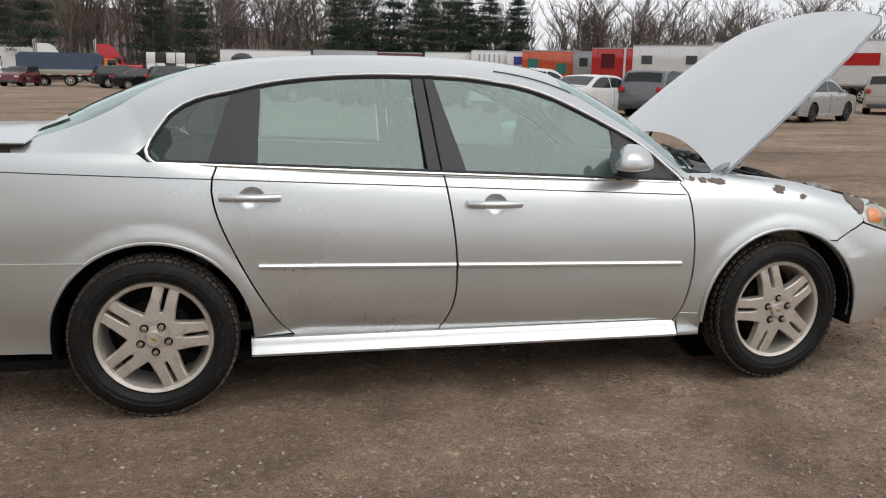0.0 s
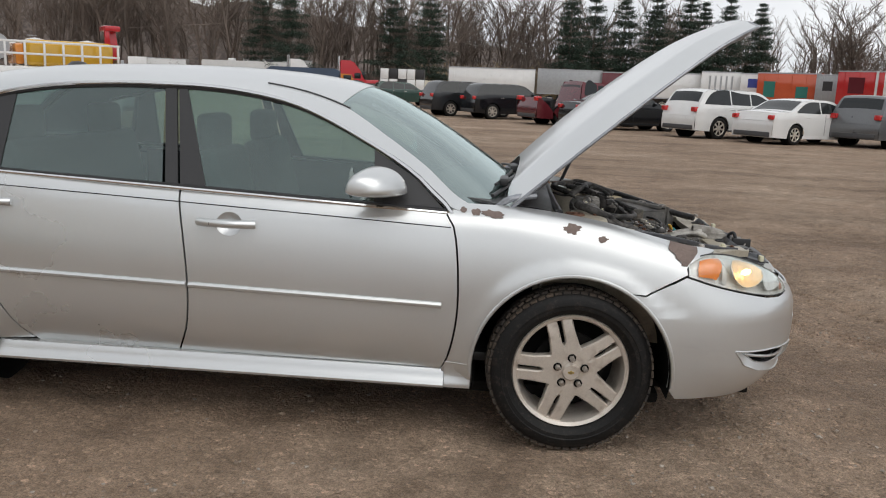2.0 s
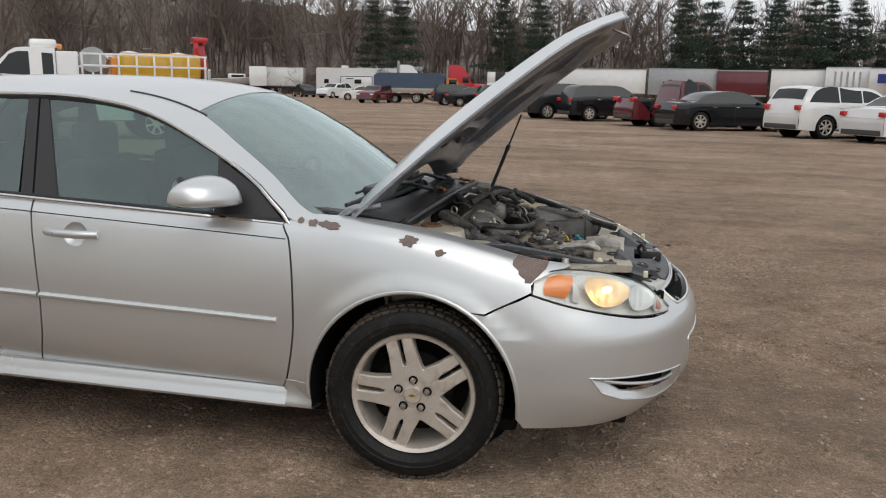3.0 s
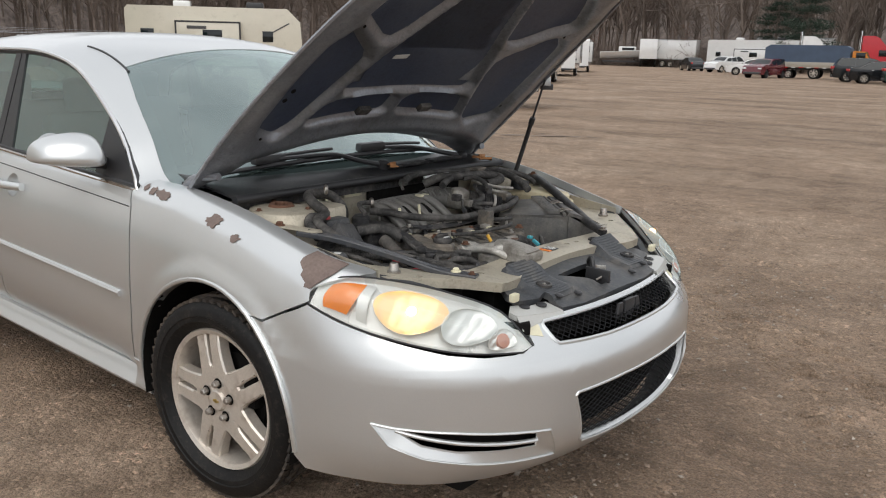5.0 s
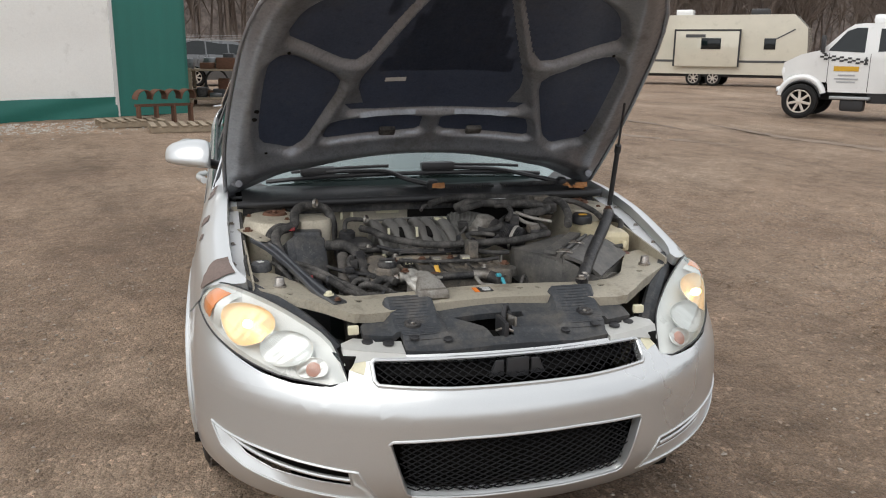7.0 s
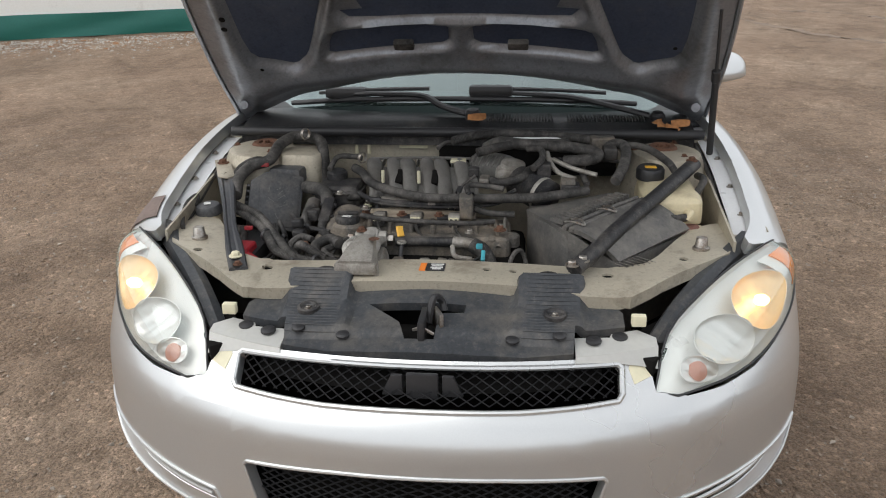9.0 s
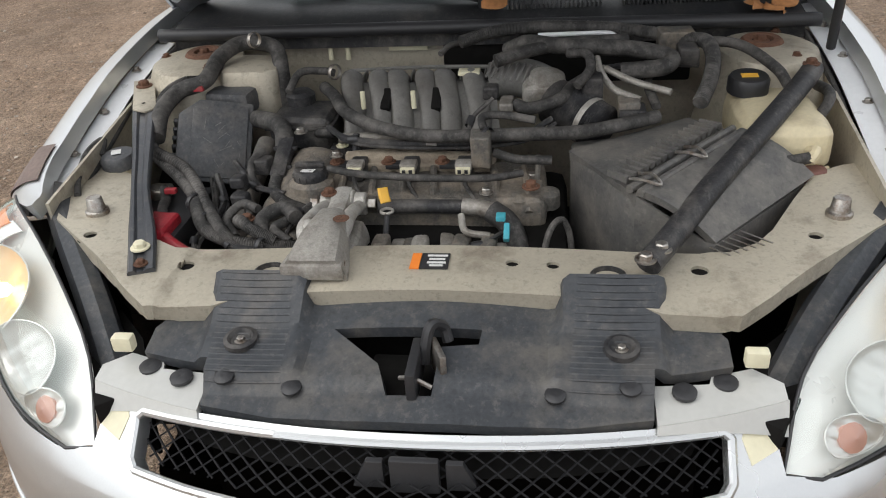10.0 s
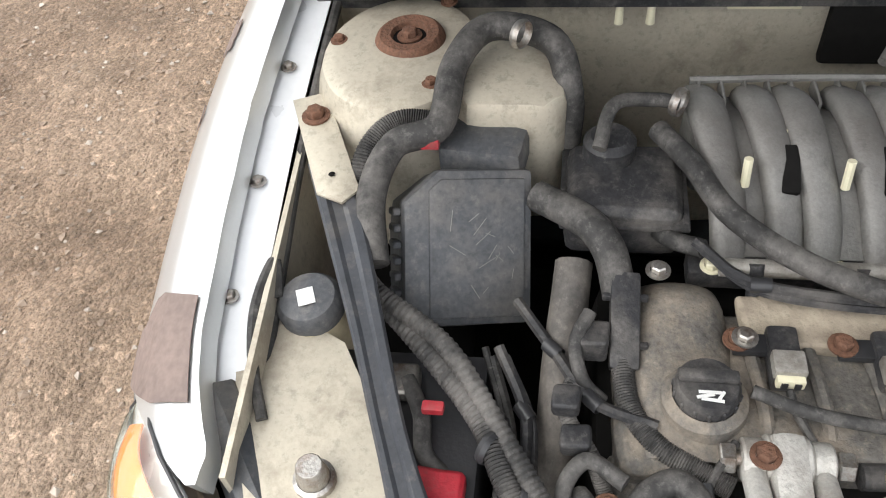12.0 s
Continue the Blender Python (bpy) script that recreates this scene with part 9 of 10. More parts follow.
camper("cream travel trailer with dark trim and a slide-out", (-33.0, 22.4), 48, 8.2, 3.25, P_CREAM)
camper("tan travel trailer parked in a row", (-23.4, 36.0), 118, 7.0, 2.45, P_CREAM)
camper("white travel trailer parked in a row", (-30.2, 49.5), 118, 7.0, 2.6, P_WHITE)
camper("white travel trailer parked in a row", (-37.0, 63.0), 118, 7.0, 2.8, P_WHITE)
home = camper("white motor home with dark windows", (-32.6, 96.5), 0, 11.4, 3.6, P_WHITE, "motor_home", "motor home")
boxed(home, "windscreen", (5.5, 0, 2.1), (0.5, 2.2, 0.9), CARGLASS, 0.1)
boxed(home, "cab_window", (4.9, -1.24, 2.1), (0.7, 0.03, 0.7), CARGLASS, 0.05)


def box_trailer(label, at, heading, L, H, body, stripes=(), name="box_trailer"):
    c = thing(name, label, "trailer", pose(at[0], at[1], 0, 0, 0, heading), "trailers along the trees")
    boxed(c, "cargo_box", (0, 0, 1.15 + (H - 1.15) / 2), (L, 2.5, H - 1.15), body, 0.03)
    boxed(c, "side_rail", (0, -1.26, 1.2), (L, 0.03, 0.12), PAVE_GREY, 0)
    boxed(c, "top_rail", (0, -1.26, H - 0.06), (L, 0.03, 0.10), PAVE_GREY, 0)
    for k in range(int(L / 1.2)):
        boxed(c, "panel_rib", (-L / 2 + 0.6 + 1.2 * k, -1.257, 1.15 + (H - 1.15) / 2), (0.05, 0.02, H - 1.4), body, 0)
    for x, z, w, h, m in stripes:
        boxed(c, "painted_mark", (x, -1.272, z), (w, 0.012, h), m, 0)
    for x in (-L / 2 + 1.2, -L / 2 + 2.4):
        for s in (-1, 1):
            add_wheel(c, x, s * 1.05, 0.5)
    boxed(c, "landing_leg", (L / 2 - 2.2, -0.9, 0.6), (0.15, 0.15, 1.2), SATIN)
    return c


CHERRY = paint("trailer_red", (0.50, 0.03, 0.03))
RUSTY = paint("trailer_orange_red", (0.55, 0.10, 0.04))
for args in (
    ("long white trailer by the trees", (-2.5, 84.0), -3, 9.0, 3.6, P_WHITE),
    ("pale grey ribbed trailer", (5.5, 83.0), -4, 6.5, 3.7, PAVE_GREY),
    ("dull maroon box trailer", (11.0, 82.0), -5, 4.6, 3.6, P_MAROON),
    ("long white trailer by the trees", (16.2, 80.8), -8, 5.4, 3.7, P_WHITE),
    ("white trailer with dark bars on its end", (19.6, 78.2), -12, 3.6, 3.9, P_WHITE, tuple((-1.0 + 0.5 * k, 2.5, 0.16, 2.0, PAVE_GREY) for k in range(5))),
    ("white trailer with a blue mark", (22.2, 76.2), -20, 2.2, 3.8, P_WHITE, ((0.0, 2.9, 0.9, 0.8, P_BLUE),)),
    ("orange-red trailer with blue painted marks", (24.8, 73.6), -32, 5.4, 3.9, RUSTY, ((-1.6, 2.4, 1.0, 1.4, P_TEAL), (1.2, 2.2, 1.0, 1.0, P_TEAL))),
    ("small grey trailer with a window", (27.4, 71.0), -38, 2.0, 3.8, PAVE_GREY, ((0.0, 2.8, 0.8, 0.8, SATIN),)),
    ("bright red moving trailer", (30.0, 67.2), -45, 6.4, 4.1, CHERRY, ((-1.6, 2.9, 1.3, 1.3, P_MAROON), (1.6, 2.9, 1.3, 1.3, P_MAROON), (0.0, 2.7, 0.2, 2.8, P_WHITE))),
    ("white trailer with dark slanting marks", (30.5, 59.5), -40, 6.4, 4.1, P_WHITE, ((-2.0, 2.9, 0.9, 0.7, MUDPL), (1.6, 2.9, 0.9, 0.7, MUDPL))),
    ("white moving trailer with a red mark and grey band", (34.5, 52.0), -48, 8.0, 4.2, P_WHITE, ((0.0, 1.7, 8.0, 0.12, PAVE_GREY), (2.2, 2.9, 2.2, 0.6, CHERRY))),
    ("white moving trailer with a red mark", (38.5, 44.0), -50, 8.0, 4.2, P_WHITE, ((-2.0, 2.9, 2.4, 0.8, CHERRY),)),
    ("white box trailer far across the lot", (-55.2, 114.2), 115, 6.0, 4.0, P_WHITE),
    ("white box trailer far across the lot", (-51.4, 115.8), 10, 6.0, 4.0, P_WHITE),
    ("long white trailer behind a motor home", (-35.5, 119.0), 5, 10.0, 4.5, P_WHITE),
):
    box_trailer(*args)

flat = thing("tanker_truck", "flatbed truck with a navy covered load and orange cab", "truck", pose(-17.6, 69.0, 0, 0, 0, 8) @ Matrix.Scale(0.96, 4))
part("covered_load", skin([(-4.6, 1.2), (2.0, 1.2), (2.0, 2.55), (1.6, 2.75), (-4.2, 2.75), (-4.6, 2.5)], lambda x, z: Vector((x, -1.15, z)), 1.0, 0.6, thick=2.3, core=(0, 0, 1.8)), P_NAVY, flat, "navy tarp-covered load")
boxed(flat, "bed_side", (-1.0, -1.22, 1.15), (5.2, 0.1, 0.45), P_TAN, 0.01)
for k in range(9):
    boxed(flat, "marker", (-3.4 + 0.6 * k, -1.28, 0.92), (0.3, 0.02, 0.06), TAIL if k % 2 else P_WHITE, 0)
boxed(flat, "chassis_rail", (0.0, 0, 0.85), (7.6, 0.9, 0.25), SATIN)
part("cab", skin([(2.15, 0.6), (4.2, 0.6), (4.25, 1.5), (3.4, 1.65), (3.05, 2.3), (2.15, 2.35)], lambda x, z: Vector((x, -1.0, z)), 0.6, 0.6, thick=2.0, core=(3, 0, 1.3)), P_ORANGE, flat, "orange cab")
boxed(flat, "cab_window", (2.75, -1.02, 1.95), (0.7, 0.03, 0.55), CARGLASS, 0.03)
for x in (-0.6, 3.4, -2.6):
    for s in (-1, 1):
        add_wheel(flat, x, s * 0.98, 0.48 if x > -2 else 0.36)


def semi(label, at, heading, body):
    c = thing("truck_tractor", label, "truck", pose(at[0], at[1], 0, 0, 0, heading))
    part("sleeper_cab", skin([(-1.6, 1.0), (1.2, 1.0), (1.25, 1.8), (1.0, 2.0), (0.6, 2.9), (-0.1, 3.75), (-0.5, 3.95), (-1.6, 3.95)], lambda x, z: Vector((x, -1.1, z)), 0.8, 0.8, thick=2.2, core=(0, 0, 2)), body, c)
    boxed(c, "nose", (2.0, 0, 1.35), (1.7, 1.9, 1.1), body, 0.15)
    boxed(c, "side_window", (0.3, -1.12, 2.3), (0.7, 0.03, 0.6), CARGLASS, 0.03)
    boxed(c, "windscreen", (0.95, 0, 2.4), (0.4, 1.9, 0.8), CARGLASS, 0.08)
    boxed(c, "chassis_rail", (-1.6, 0, 0.85), (4.6, 0.9, 0.3), SATIN)
    for s in (-1, 1):
        part("exhaust_stack", cyl(bmx(), (-1.75, s * 0.95, 1.0), (-1.75, s * 0.95, 4.4), 0.09, seg=14), CHROME, c)
        for x in (2.0, -2.4, -3.6):
            add_wheel(c, x, s * 1.0, 0.5)
    return c


semi("white truck tractor behind a covered load", (-24.8, 92.0), 20, P_WHITE)
semi("red truck tractor behind parked cars", (-18.4, 90.0), 15, P_RED)
semi("blue truck tractor with chrome stacks beyond the fence", (-74.0, 21.5), 200, P_BLUE)
low = thing("flat_trailer", "tan loaded flat trailer across the lot", "trailer", pose(-8.2, 86.5, 0, 0, 0, -3))
boxed(low, "deck", (0, 0, 0.95), (11, 2.4, 0.2), PAVE_GREY)
boxed(low, "lumber_load", (0, 0, 1.55), (10, 2.2, 1.0), P_CREAM, 0.03)
for x in (-3.5, -2.4, 2.8):
    add_wheel(low, x, -1.0, 0.45)
    add_wheel(low, x, 1.0, 0.45)
for k in range(5):
    crate = thing("stacked_crates", "stack of pale crates between trucks", "crate", pose(-13.2 + 0.9 * k, 79.5, 0, 0, 0, 0))
    for j in range(3):
        boxed(crate, "crate", (0, 0, 0.55 + 1.0 * j), (0.8, 1.2, 0.98), P_WHITE if (k + j) % 3 else SATIN, 0.03)
boat = thing("boat", "white motor boat on a trailer", "boat", pose(-58.5, 112.8, 0, 0, 0, 30))
part("hull", grid(lambda u, v: Vector((-3.6 + 7.2 * u, (2 * v - 1) * 1.2 * (1 - u**4), 1.1 + 1.0 * abs(2 * v - 1) ** 1.5 + 0.5 * u * u)), 14, 12, 0.05), P_WHITE, boat)
boxed(boat, "cuddy", (0.4, 0, 2.5), (2.6, 1.6, 0.8), P_WHITE, 0.15)
boxed(boat, "boat_window", (0.5, -0.82, 2.55), (1.8, 0.03, 0.35), CARGLASS, 0.02)
boxed(boat, "trailer_frame", (0, 0, 0.7), (6.5, 1.6, 0.2), SATIN)

# ---- white and green shed ----
W0, W1 = Vector((-17.75, -1.65, 0)), Vector((-7.5, -17.5, 0))
run_v = (W1 - W0).normalized()
shed_m = Matrix.Translation(W0) @ Matrix.Rotation(math.atan2(run_v.y, run_v.x), 4, "Z")
shed = thing("storage_shed", "large white shed with a green end and base", "building", shed_m)
LEN = (W1 - W0).length


def ribbed(x0, x1, z0, z1, m, y=0.0, name="wall", pitch=0.30, amp=0.012):
    n = max(2, int((x1 - x0) / pitch * 4))
    return part(name, grid(lambda u, v: Vector((x0 + (x1 - x0) * u, y - amp * (0.5 + 0.5 * math.copysign(1, math.sin(2 * math.pi * (x1 - x0) * u / pitch))), z0 + (z1 - z0) * v)), n, 4, 0.03), m, shed)


ribbed(0, 1.75, 0, 6.5, P_TEAL, name="green_end_wall")
part("white_wall", grid(lambda u, v: Vector((1.76 + (LEN - 1.76) * u, 0.012 * math.sin(9 * u + 14 * v) * math.sin(3 * v * 6), 0.42 + 6.1 * v)), 60, 40, 0.04), P_WALL, shed, "white sheeting, slightly rippled")
part("base_skirt", grid(lambda u, v: Vector((1.76 + (LEN - 1.76) * u, 0.05 + 0.02 * math.sin(40 * u + 6 * v), 0.44 * v)), 60, 4, 0.03), P_TEAL, shed, "loose green skirt along the base")
part("corner_post", box(bmx(), (1.75, 0.03, 3.25), (0.09, 0.09, 6.5), 0.01), P_WHITE, shed)
part("end_wall", box(bmx(), (-0.06, -5.0, 3.25), (0.10, 9.9, 6.5), 0.01), P_TEAL, shed)
part("shed_roof", box(bmx(), (LEN / 2, -5.0, 6.65), (LEN + 0.6, 10.6, 0.2), 0.02), PAVE_GREY, shed)
part("back_wall", box(bmx(), (LEN / 2, -9.95, 3.25), (LEN, 0.1, 6.5), 0.01), P_WALL, shed)


# ---- pallets, racks, rusty scoops, mowers, fence ----
def pallet(at, heading, name="pallet", label="weathered wooden pallet on the dirt"):
    p = thing(name, label, "pallet", pose(*at, 0, 0, heading))
    for k in range(7):
        boxed(p, "board", (-0.54 + 0.18 * k, 0, 0.125), (0.10, 1.0, 0.02), WOODP, 0.003)
    for y in (-0.45, 0, 0.45):
        boxed(p, "stringer", (0, y, 0.06), (1.2, 0.05, 0.10), WOODP, 0.003)
    return p


pallet((-13.25, -1.55, 0.0), 98)
pallet((-14.4, -2.6, 0.0), 105)
scoop = thing("rusty_scoops", "row of rusty curved steel scoops on a stand", "scrap", pose(-14.7, -1.95, 0, 0, 0, 112) @ Matrix.Scale(0.70, 4))
boxed(scoop, "stand_beam", (0, 0, 0.55), (1.7, 0.08, 0.08), RUST, 0.01)
for x in (-0.75, -0.25, 0.25, 0.75):
    boxed(scoop, "stand_leg", (x, 0, 0.27), (0.06, 0.3, 0.54), RUST, 0.01)
for k in range(4):
    part("scoop", grid(lambda u, v, k=k: Vector((-0.62 + 0.42 * k + 0.20 * math.cos(math.pi * (u - 0.1) * 1.1), -0.25 + 0.5 * v, 0.72 + 0.26 * math.sin(math.pi * u))), 14, 3, 0.02), RUST, scoop)


def rack(at, heading, seed, label="steel rack stacked with dark parts"):
    r = thing("storage_rack", label, "rack", pose(at[0], at[1], 0, 0, 0, heading))
    rnd = random.Random(seed)
    for x in (-1.2, 0, 1.2):
        for y in (-0.45, 0.45):
            boxed(r, "post", (x, y, 0.50), (0.09, 0.09, 1.0), WOODP, 0.005)
    for z in (0.20, 0.95):
        boxed(r, "shelf", (0, 0, z), (2.6, 1.0, 0.05), WOODP, 0.005)
        for k in range(16):
            h = rnd.uniform(0.10, 0.30) if k % 3 else rnd.uniform(0.2, 0.5)
            m = rnd.choice([PLASTIC, PLASTIC, SATIN, MUDPL, RUST, P_GREY, WOODP])
            boxed(r, "stored_part", (rnd.uniform(-1.1, 1.1), rnd.uniform(-0.3, 0.3), z + 0.025 + h / 2), (rnd.uniform(0.2, 0.6), rnd.uniform(0.2, 0.5), h), m, 0.03)
    for k in range(3):
        part("coil", tube(bmx(), [(-0.6 + 0.6 * k + 0.3 * math.cos(a), 0.5, 0.6 + 0.34 * math.sin(a)) for a in np.linspace(0, 2 * math.pi, 16)], 0.03, 6, 1), SATIN, r)
    return r


rack((-20.6, -1.6), 85, 5)
rack((-21.6, 1.0), 85, 6)
rack((-23.5, -3.2), 80, 7)
cab = thing("display_cooler", "white upright cooler with a glass door", "cooler", pose(-24.5, 0.9, 0, 0, 0, 85))
boxed(cab, "cooler_body", (0, 0, 1.25), (0.8, 0.8, 1.9), P_WHITE, 0.03)
boxed(cab, "glass_door", (0, -0.41, 1.2), (0.6, 0.03, 1.4), CARGLASS, 0.02)
boxed(cab, "cooler_plinth", (0, 0, 0.15), (0.9, 0.9, 0.3), WOODP, 0.01)
bin_ = thing("yellow_bin", "yellow and orange metal bin", "bin", pose(-26.0, 2.2, 0, 0, 0, 85))
boxed(bin_, "bin_body", (0, 0, 0.75), (1.5, 1.0, 0.9), P_YELLOW, 0.02)
boxed(bin_, "bin_end", (0.95, 0, 0.75), (0.4, 1.0, 0.9), P_ORANGE, 0.02)
boxed(bin_, "bin_stand", (0.1, 0, 0.15), (1.9, 0.9, 0.3), SATIN, 0.01)
plow = thing("white_plow_part", "white curved plow blade by the racks", "plow", pose(-20.0, -2.9, 0, 0, 0, 85))
part("blade", grid(lambda u, v: Vector((-0.9 + 1.8 * u, -0.25 * math.sin(math.pi * v) * 1.0, 0.1 + 0.85 * v * (1 - 0.4 * u))), 12, 8, 0.03), P_WHITE, plow)
boxed(plow, "plow_frame", (0.2, 0.35, 0.35), (1.0, 0.7, 0.3), SATIN, 0.04)


def mower(at, heading, body, label):
    m = thing("riding_mower", label, "mower", pose(at[0], at[1], 0, 0, 0, heading), "row of riding mowers")
    boxed(m, "engine_hood", (0.5, 0, 0.68), (0.75, 0.6, 0.42), body, 0.10)
    boxed(m, "deck", (-0.05, 0, 0.26), (0.9, 1.1, 0.16), body, 0.06)
    boxed(m, "rear_body", (-0.45, 0, 0.55), (0.6, 0.75, 0.3), body, 0.06)
    boxed(m, "seat_pan", (-0.42, 0, 0.78), (0.42, 0.45, 0.10), SATIN, 0.04)
    boxed(m, "seat_back", (-0.62, 0, 0.98), (0.10, 0.45, 0.36), SATIN, 0.04)
    part("steering_wheel", tube(bmx(), [(0.05 + 0.10 * math.cos(a) * 0.5, 0.17 * math.sin(a), 1.02 + 0.06 * math.cos(a)) for a in np.linspace(0, 2 * math.pi, 12)], 0.015, 6, 1), SATIN, m)
    for s in (-1, 1):
        add_wheel(m, 0.62, s * 0.42, 0.19)
        add_wheel(m, -0.45, s * 0.46, 0.26)
    return m


for x, y, h, b, l in ((-47.6, 12.0, 20, P_GREY, "grey riding mower in a row"), (-47.8, 13.6, -30, P_RED, "red riding mower in a row"), (-48.2, 15.0, 10, P_RED, "red riding mower in a row"), (-48.6, 16.6, -10, RUSTY, "orange riding mower in a row"), (-49.0, 18.0, 30, RUSTY, "orange riding mower in a row"), (-49.4, 19.4, 160, P_LIME, "green riding mower with yellow seat in a row"), (-49.6, 20.8, -20, P_LIME, "green riding mower in a row"), (-49.9, 22.0, 20, P_RED, "red riding mower with big wheels in a row")):
    mower((x, y), h, b, l)
tankg = thing("air_compressor", "green air compressor tank with black pump", "compressor", pose(-49.8, 23.8, 0, 0, 0, 80))
part("green_tank", cyl(bmx(), (-0.9, 0, 0.45), (0.9, 0, 0.45), 0.36, seg=20), P_GREEN, tankg)
boxed(tankg, "pump", (0.0, 0, 1.05), (0.8, 0.5, 0.5), SATIN, 0.08)
fence = thing("chain_fence", "steel chain fence with barbed wire arms", "fence", pose(-62.5, 0, 0, 0, 0, 0))
for k in range(14):
    y = -8 + 3.2 * k
    part("post", cyl(bmx(), (0, y, 0), (0, y, 2.15), 0.035, seg=8), PAVE_GREY, fence)
    part("wire_arm", cyl(bmx(), (0, y, 2.12), (0.32, y + 0.1, 2.5), 0.02, seg=6), PAVE_GREY, fence)
part("top_rail", cyl(bmx(), (0, -8, 2.12), (0, 33.6, 2.12), 0.03, seg=8), PAVE_GREY, fence)
for o, z in ((0.1, 2.22), (0.2, 2.34), (0.3, 2.46)):
    part("barbed_wire", cyl(bmx(), (o, -8, z), (o, 33.6, z), 0.012, seg=5), PAVE_GREY, fence)
# ---- woods round the lot ----
BARK = mat("grey_bark", (0.150, 0.118, 0.098), 0.9, 0, 0, 0.35, 2.0, 0.3, 14)
NEEDLE = mat("pine_needles", (0.026, 0.046, 0.030), 0.8, 0, 0, 0.4, 1.2, 0.2, 10)
RUSSET = mat("russet_leaves", (0.13, 0.065, 0.045), 0.9, 0, 0, 0.4, 1.0, 0.2, 8)
BRUSH = mat("brown_brush", (0.135, 0.105, 0.088), 0.95, 0, 0, 0.4, 0.5, 0.2, 6)
STRAW = mat("straw_brush", (0.26, 0.20, 0.11), 0.95, 0, 0, 0.3, 0.5, 0.2, 6)


def grow(rnd, h, spread=1.0, levels=3, fork=4):
    """The limbs of a bare tree, as (start, end, radius at both ends)."""
    limbs = []

    def go(p, d, length, r, lv):
        n = 3 if lv == levels else 2
        for k in range(n):
            q = p + d * (length / n)
            limbs.append((p, q, r * (1 - 0.25 * k / n), r * (1 - 0.25 * (k + 1) / n)))
            if lv > 0 and (k > 0 or lv < levels):
                for _ in range(fork if lv == levels else 3):
                    a = Vector((rnd.gauss(0, 1), rnd.gauss(0, 1), rnd.gauss(0.4, 0.5))).normalized()
                    e = (d * 0.62 + a * 0.62 * spread).normalized()
                    go(p.lerp(q, rnd.random()), e, length * rnd.uniform(0.34, 0.52), r * 0.42, lv - 1)
            p, d = q, (d + Vector((rnd.gauss(0, 0.10), rnd.gauss(0, 0.10), 0.05))).normalized()
    go(Vector((0, 0, -0.2)), Vector((rnd.gauss(0, 0.04), rnd.gauss(0, 0.04), 1)).normalized(), h, h * 0.011 + 0.03, levels)
    return limbs


def limb_mesh(limbs, thin=0.012):
    """Three-sided tapered sticks for all limbs: corner places and faces."""
    vs, fs = [], []
    for p, q, a, b in limbs:
        d = (q - p).normalized()
        u = d.orthogonal().normalized()
        w = d.cross(u)
        k = len(vs)
        for c, r in ((p, max(a, thin)), (q, max(b, thin))):
            for j in range(3):
                t = 2 * math.pi * j / 3
                vs.append(c + (u * math.cos(t) + w * math.sin(t)) * r)
        for j in range(3):
            m = (j + 1) % 3
            fs.append((k + j, k + m, k + 3 + m, k + 3 + j))
    return np.array([tuple(v) for v in vs]), np.array(fs)


def strew(name, label, category, kinds, places, material, kind="stuff"):
    """Copies of a few tree shapes joined into one wood."""
    vs, fs, n = [], [], 0
    for i, (x, y, z, s, turn, k) in enumerate(places):
        v, f = kinds[k]
        c, sn = math.cos(turn), math.sin(turn)
        vs.append(np.stack([x + s * (c * v[:, 0] - sn * v[:, 1]), y + s * (sn * v[:, 0] + c * v[:, 1]), z + s * v[:, 2]], 1))
        fs.append(f + n)
        n += len(v)
    me = bpy.data.meshes.new(name)
    me.from_pydata(np.concatenate(vs).tolist(), [], np.concatenate(fs).tolist())
    me.materials.append(material)
    return tagged(new(name, me), label, category, kind=kind)


wood_r = crv([-75, -40, 0, 16, 30, 45, 62, 80, 100, 130], [100, 102, 104, 112, 138, 150, 128, 104, 92, 90])
wood_h = crv([-75, -40, -14, -4, 4, 14, 24, 40, 100, 130], [9.0, 12.0, 13.5, 14.5, 16.0, 18.0, 20.0, 22.0, 22.0, 20.0])
rise = crv([0, 15, 40, 80], [0.0, 0.8, 5.0, 12.0])


def at_az(az, r):
    return -r * math.sin(radians(az)), r * math.cos(radians(az))


rnd = random.Random(11)
bare = [limb_mesh(grow(random.Random(100 + k), 1.0 * 10, 0.9 + 0.1 * (k % 3), 3, 3 if k % 2 else 4), 0.02) for k in range(6)]
bare = [(v / 10.0 / max(1e-6, (v[:, 2].max() / 10.0)), f) for v, f in bare]
thin_trees = [limb_mesh(grow(random.Random(200 + k), 10.0, 0.7, 2, 3), 0.02) for k in range(5)]
thin_trees = [(v / v[:, 2].max(), f) for v, f in thin_trees]
spots = []
for k in range(520):
    az = rnd.uniform(-72, 122)
    back = rnd.random() ** 1.6 * 26
    x, y = at_az(az, wood_r(az) + back)
    left = max(0.0, min(1.0, (az - 10) / 20))
    spots.append((x, y, rise(back) * left, wood_h(az) * rnd.uniform(0.72, 1.18), rnd.uniform(0, 6.28), rnd.randrange(6)))
strew("bare_woods", "bare grey-brown winter woods at the lot's edge", "woods", bare, spots, BARK)
spots = []
for k in range(900):
    az = rnd.uniform(-72, 122)
    back = rnd.uniform(8, 60) if az > 14 else rnd.uniform(2, 30)
    x, y = at_az(az, wood_r(az) + back)
    left = max(0.0, min(1.0, (az - 10) / 20))
    spots.append((x, y, rise(back) * left, wood_h(az) * rnd.uniform(0.6, 1.0), rnd.uniform(0, 6.28), rnd.randrange(5)))
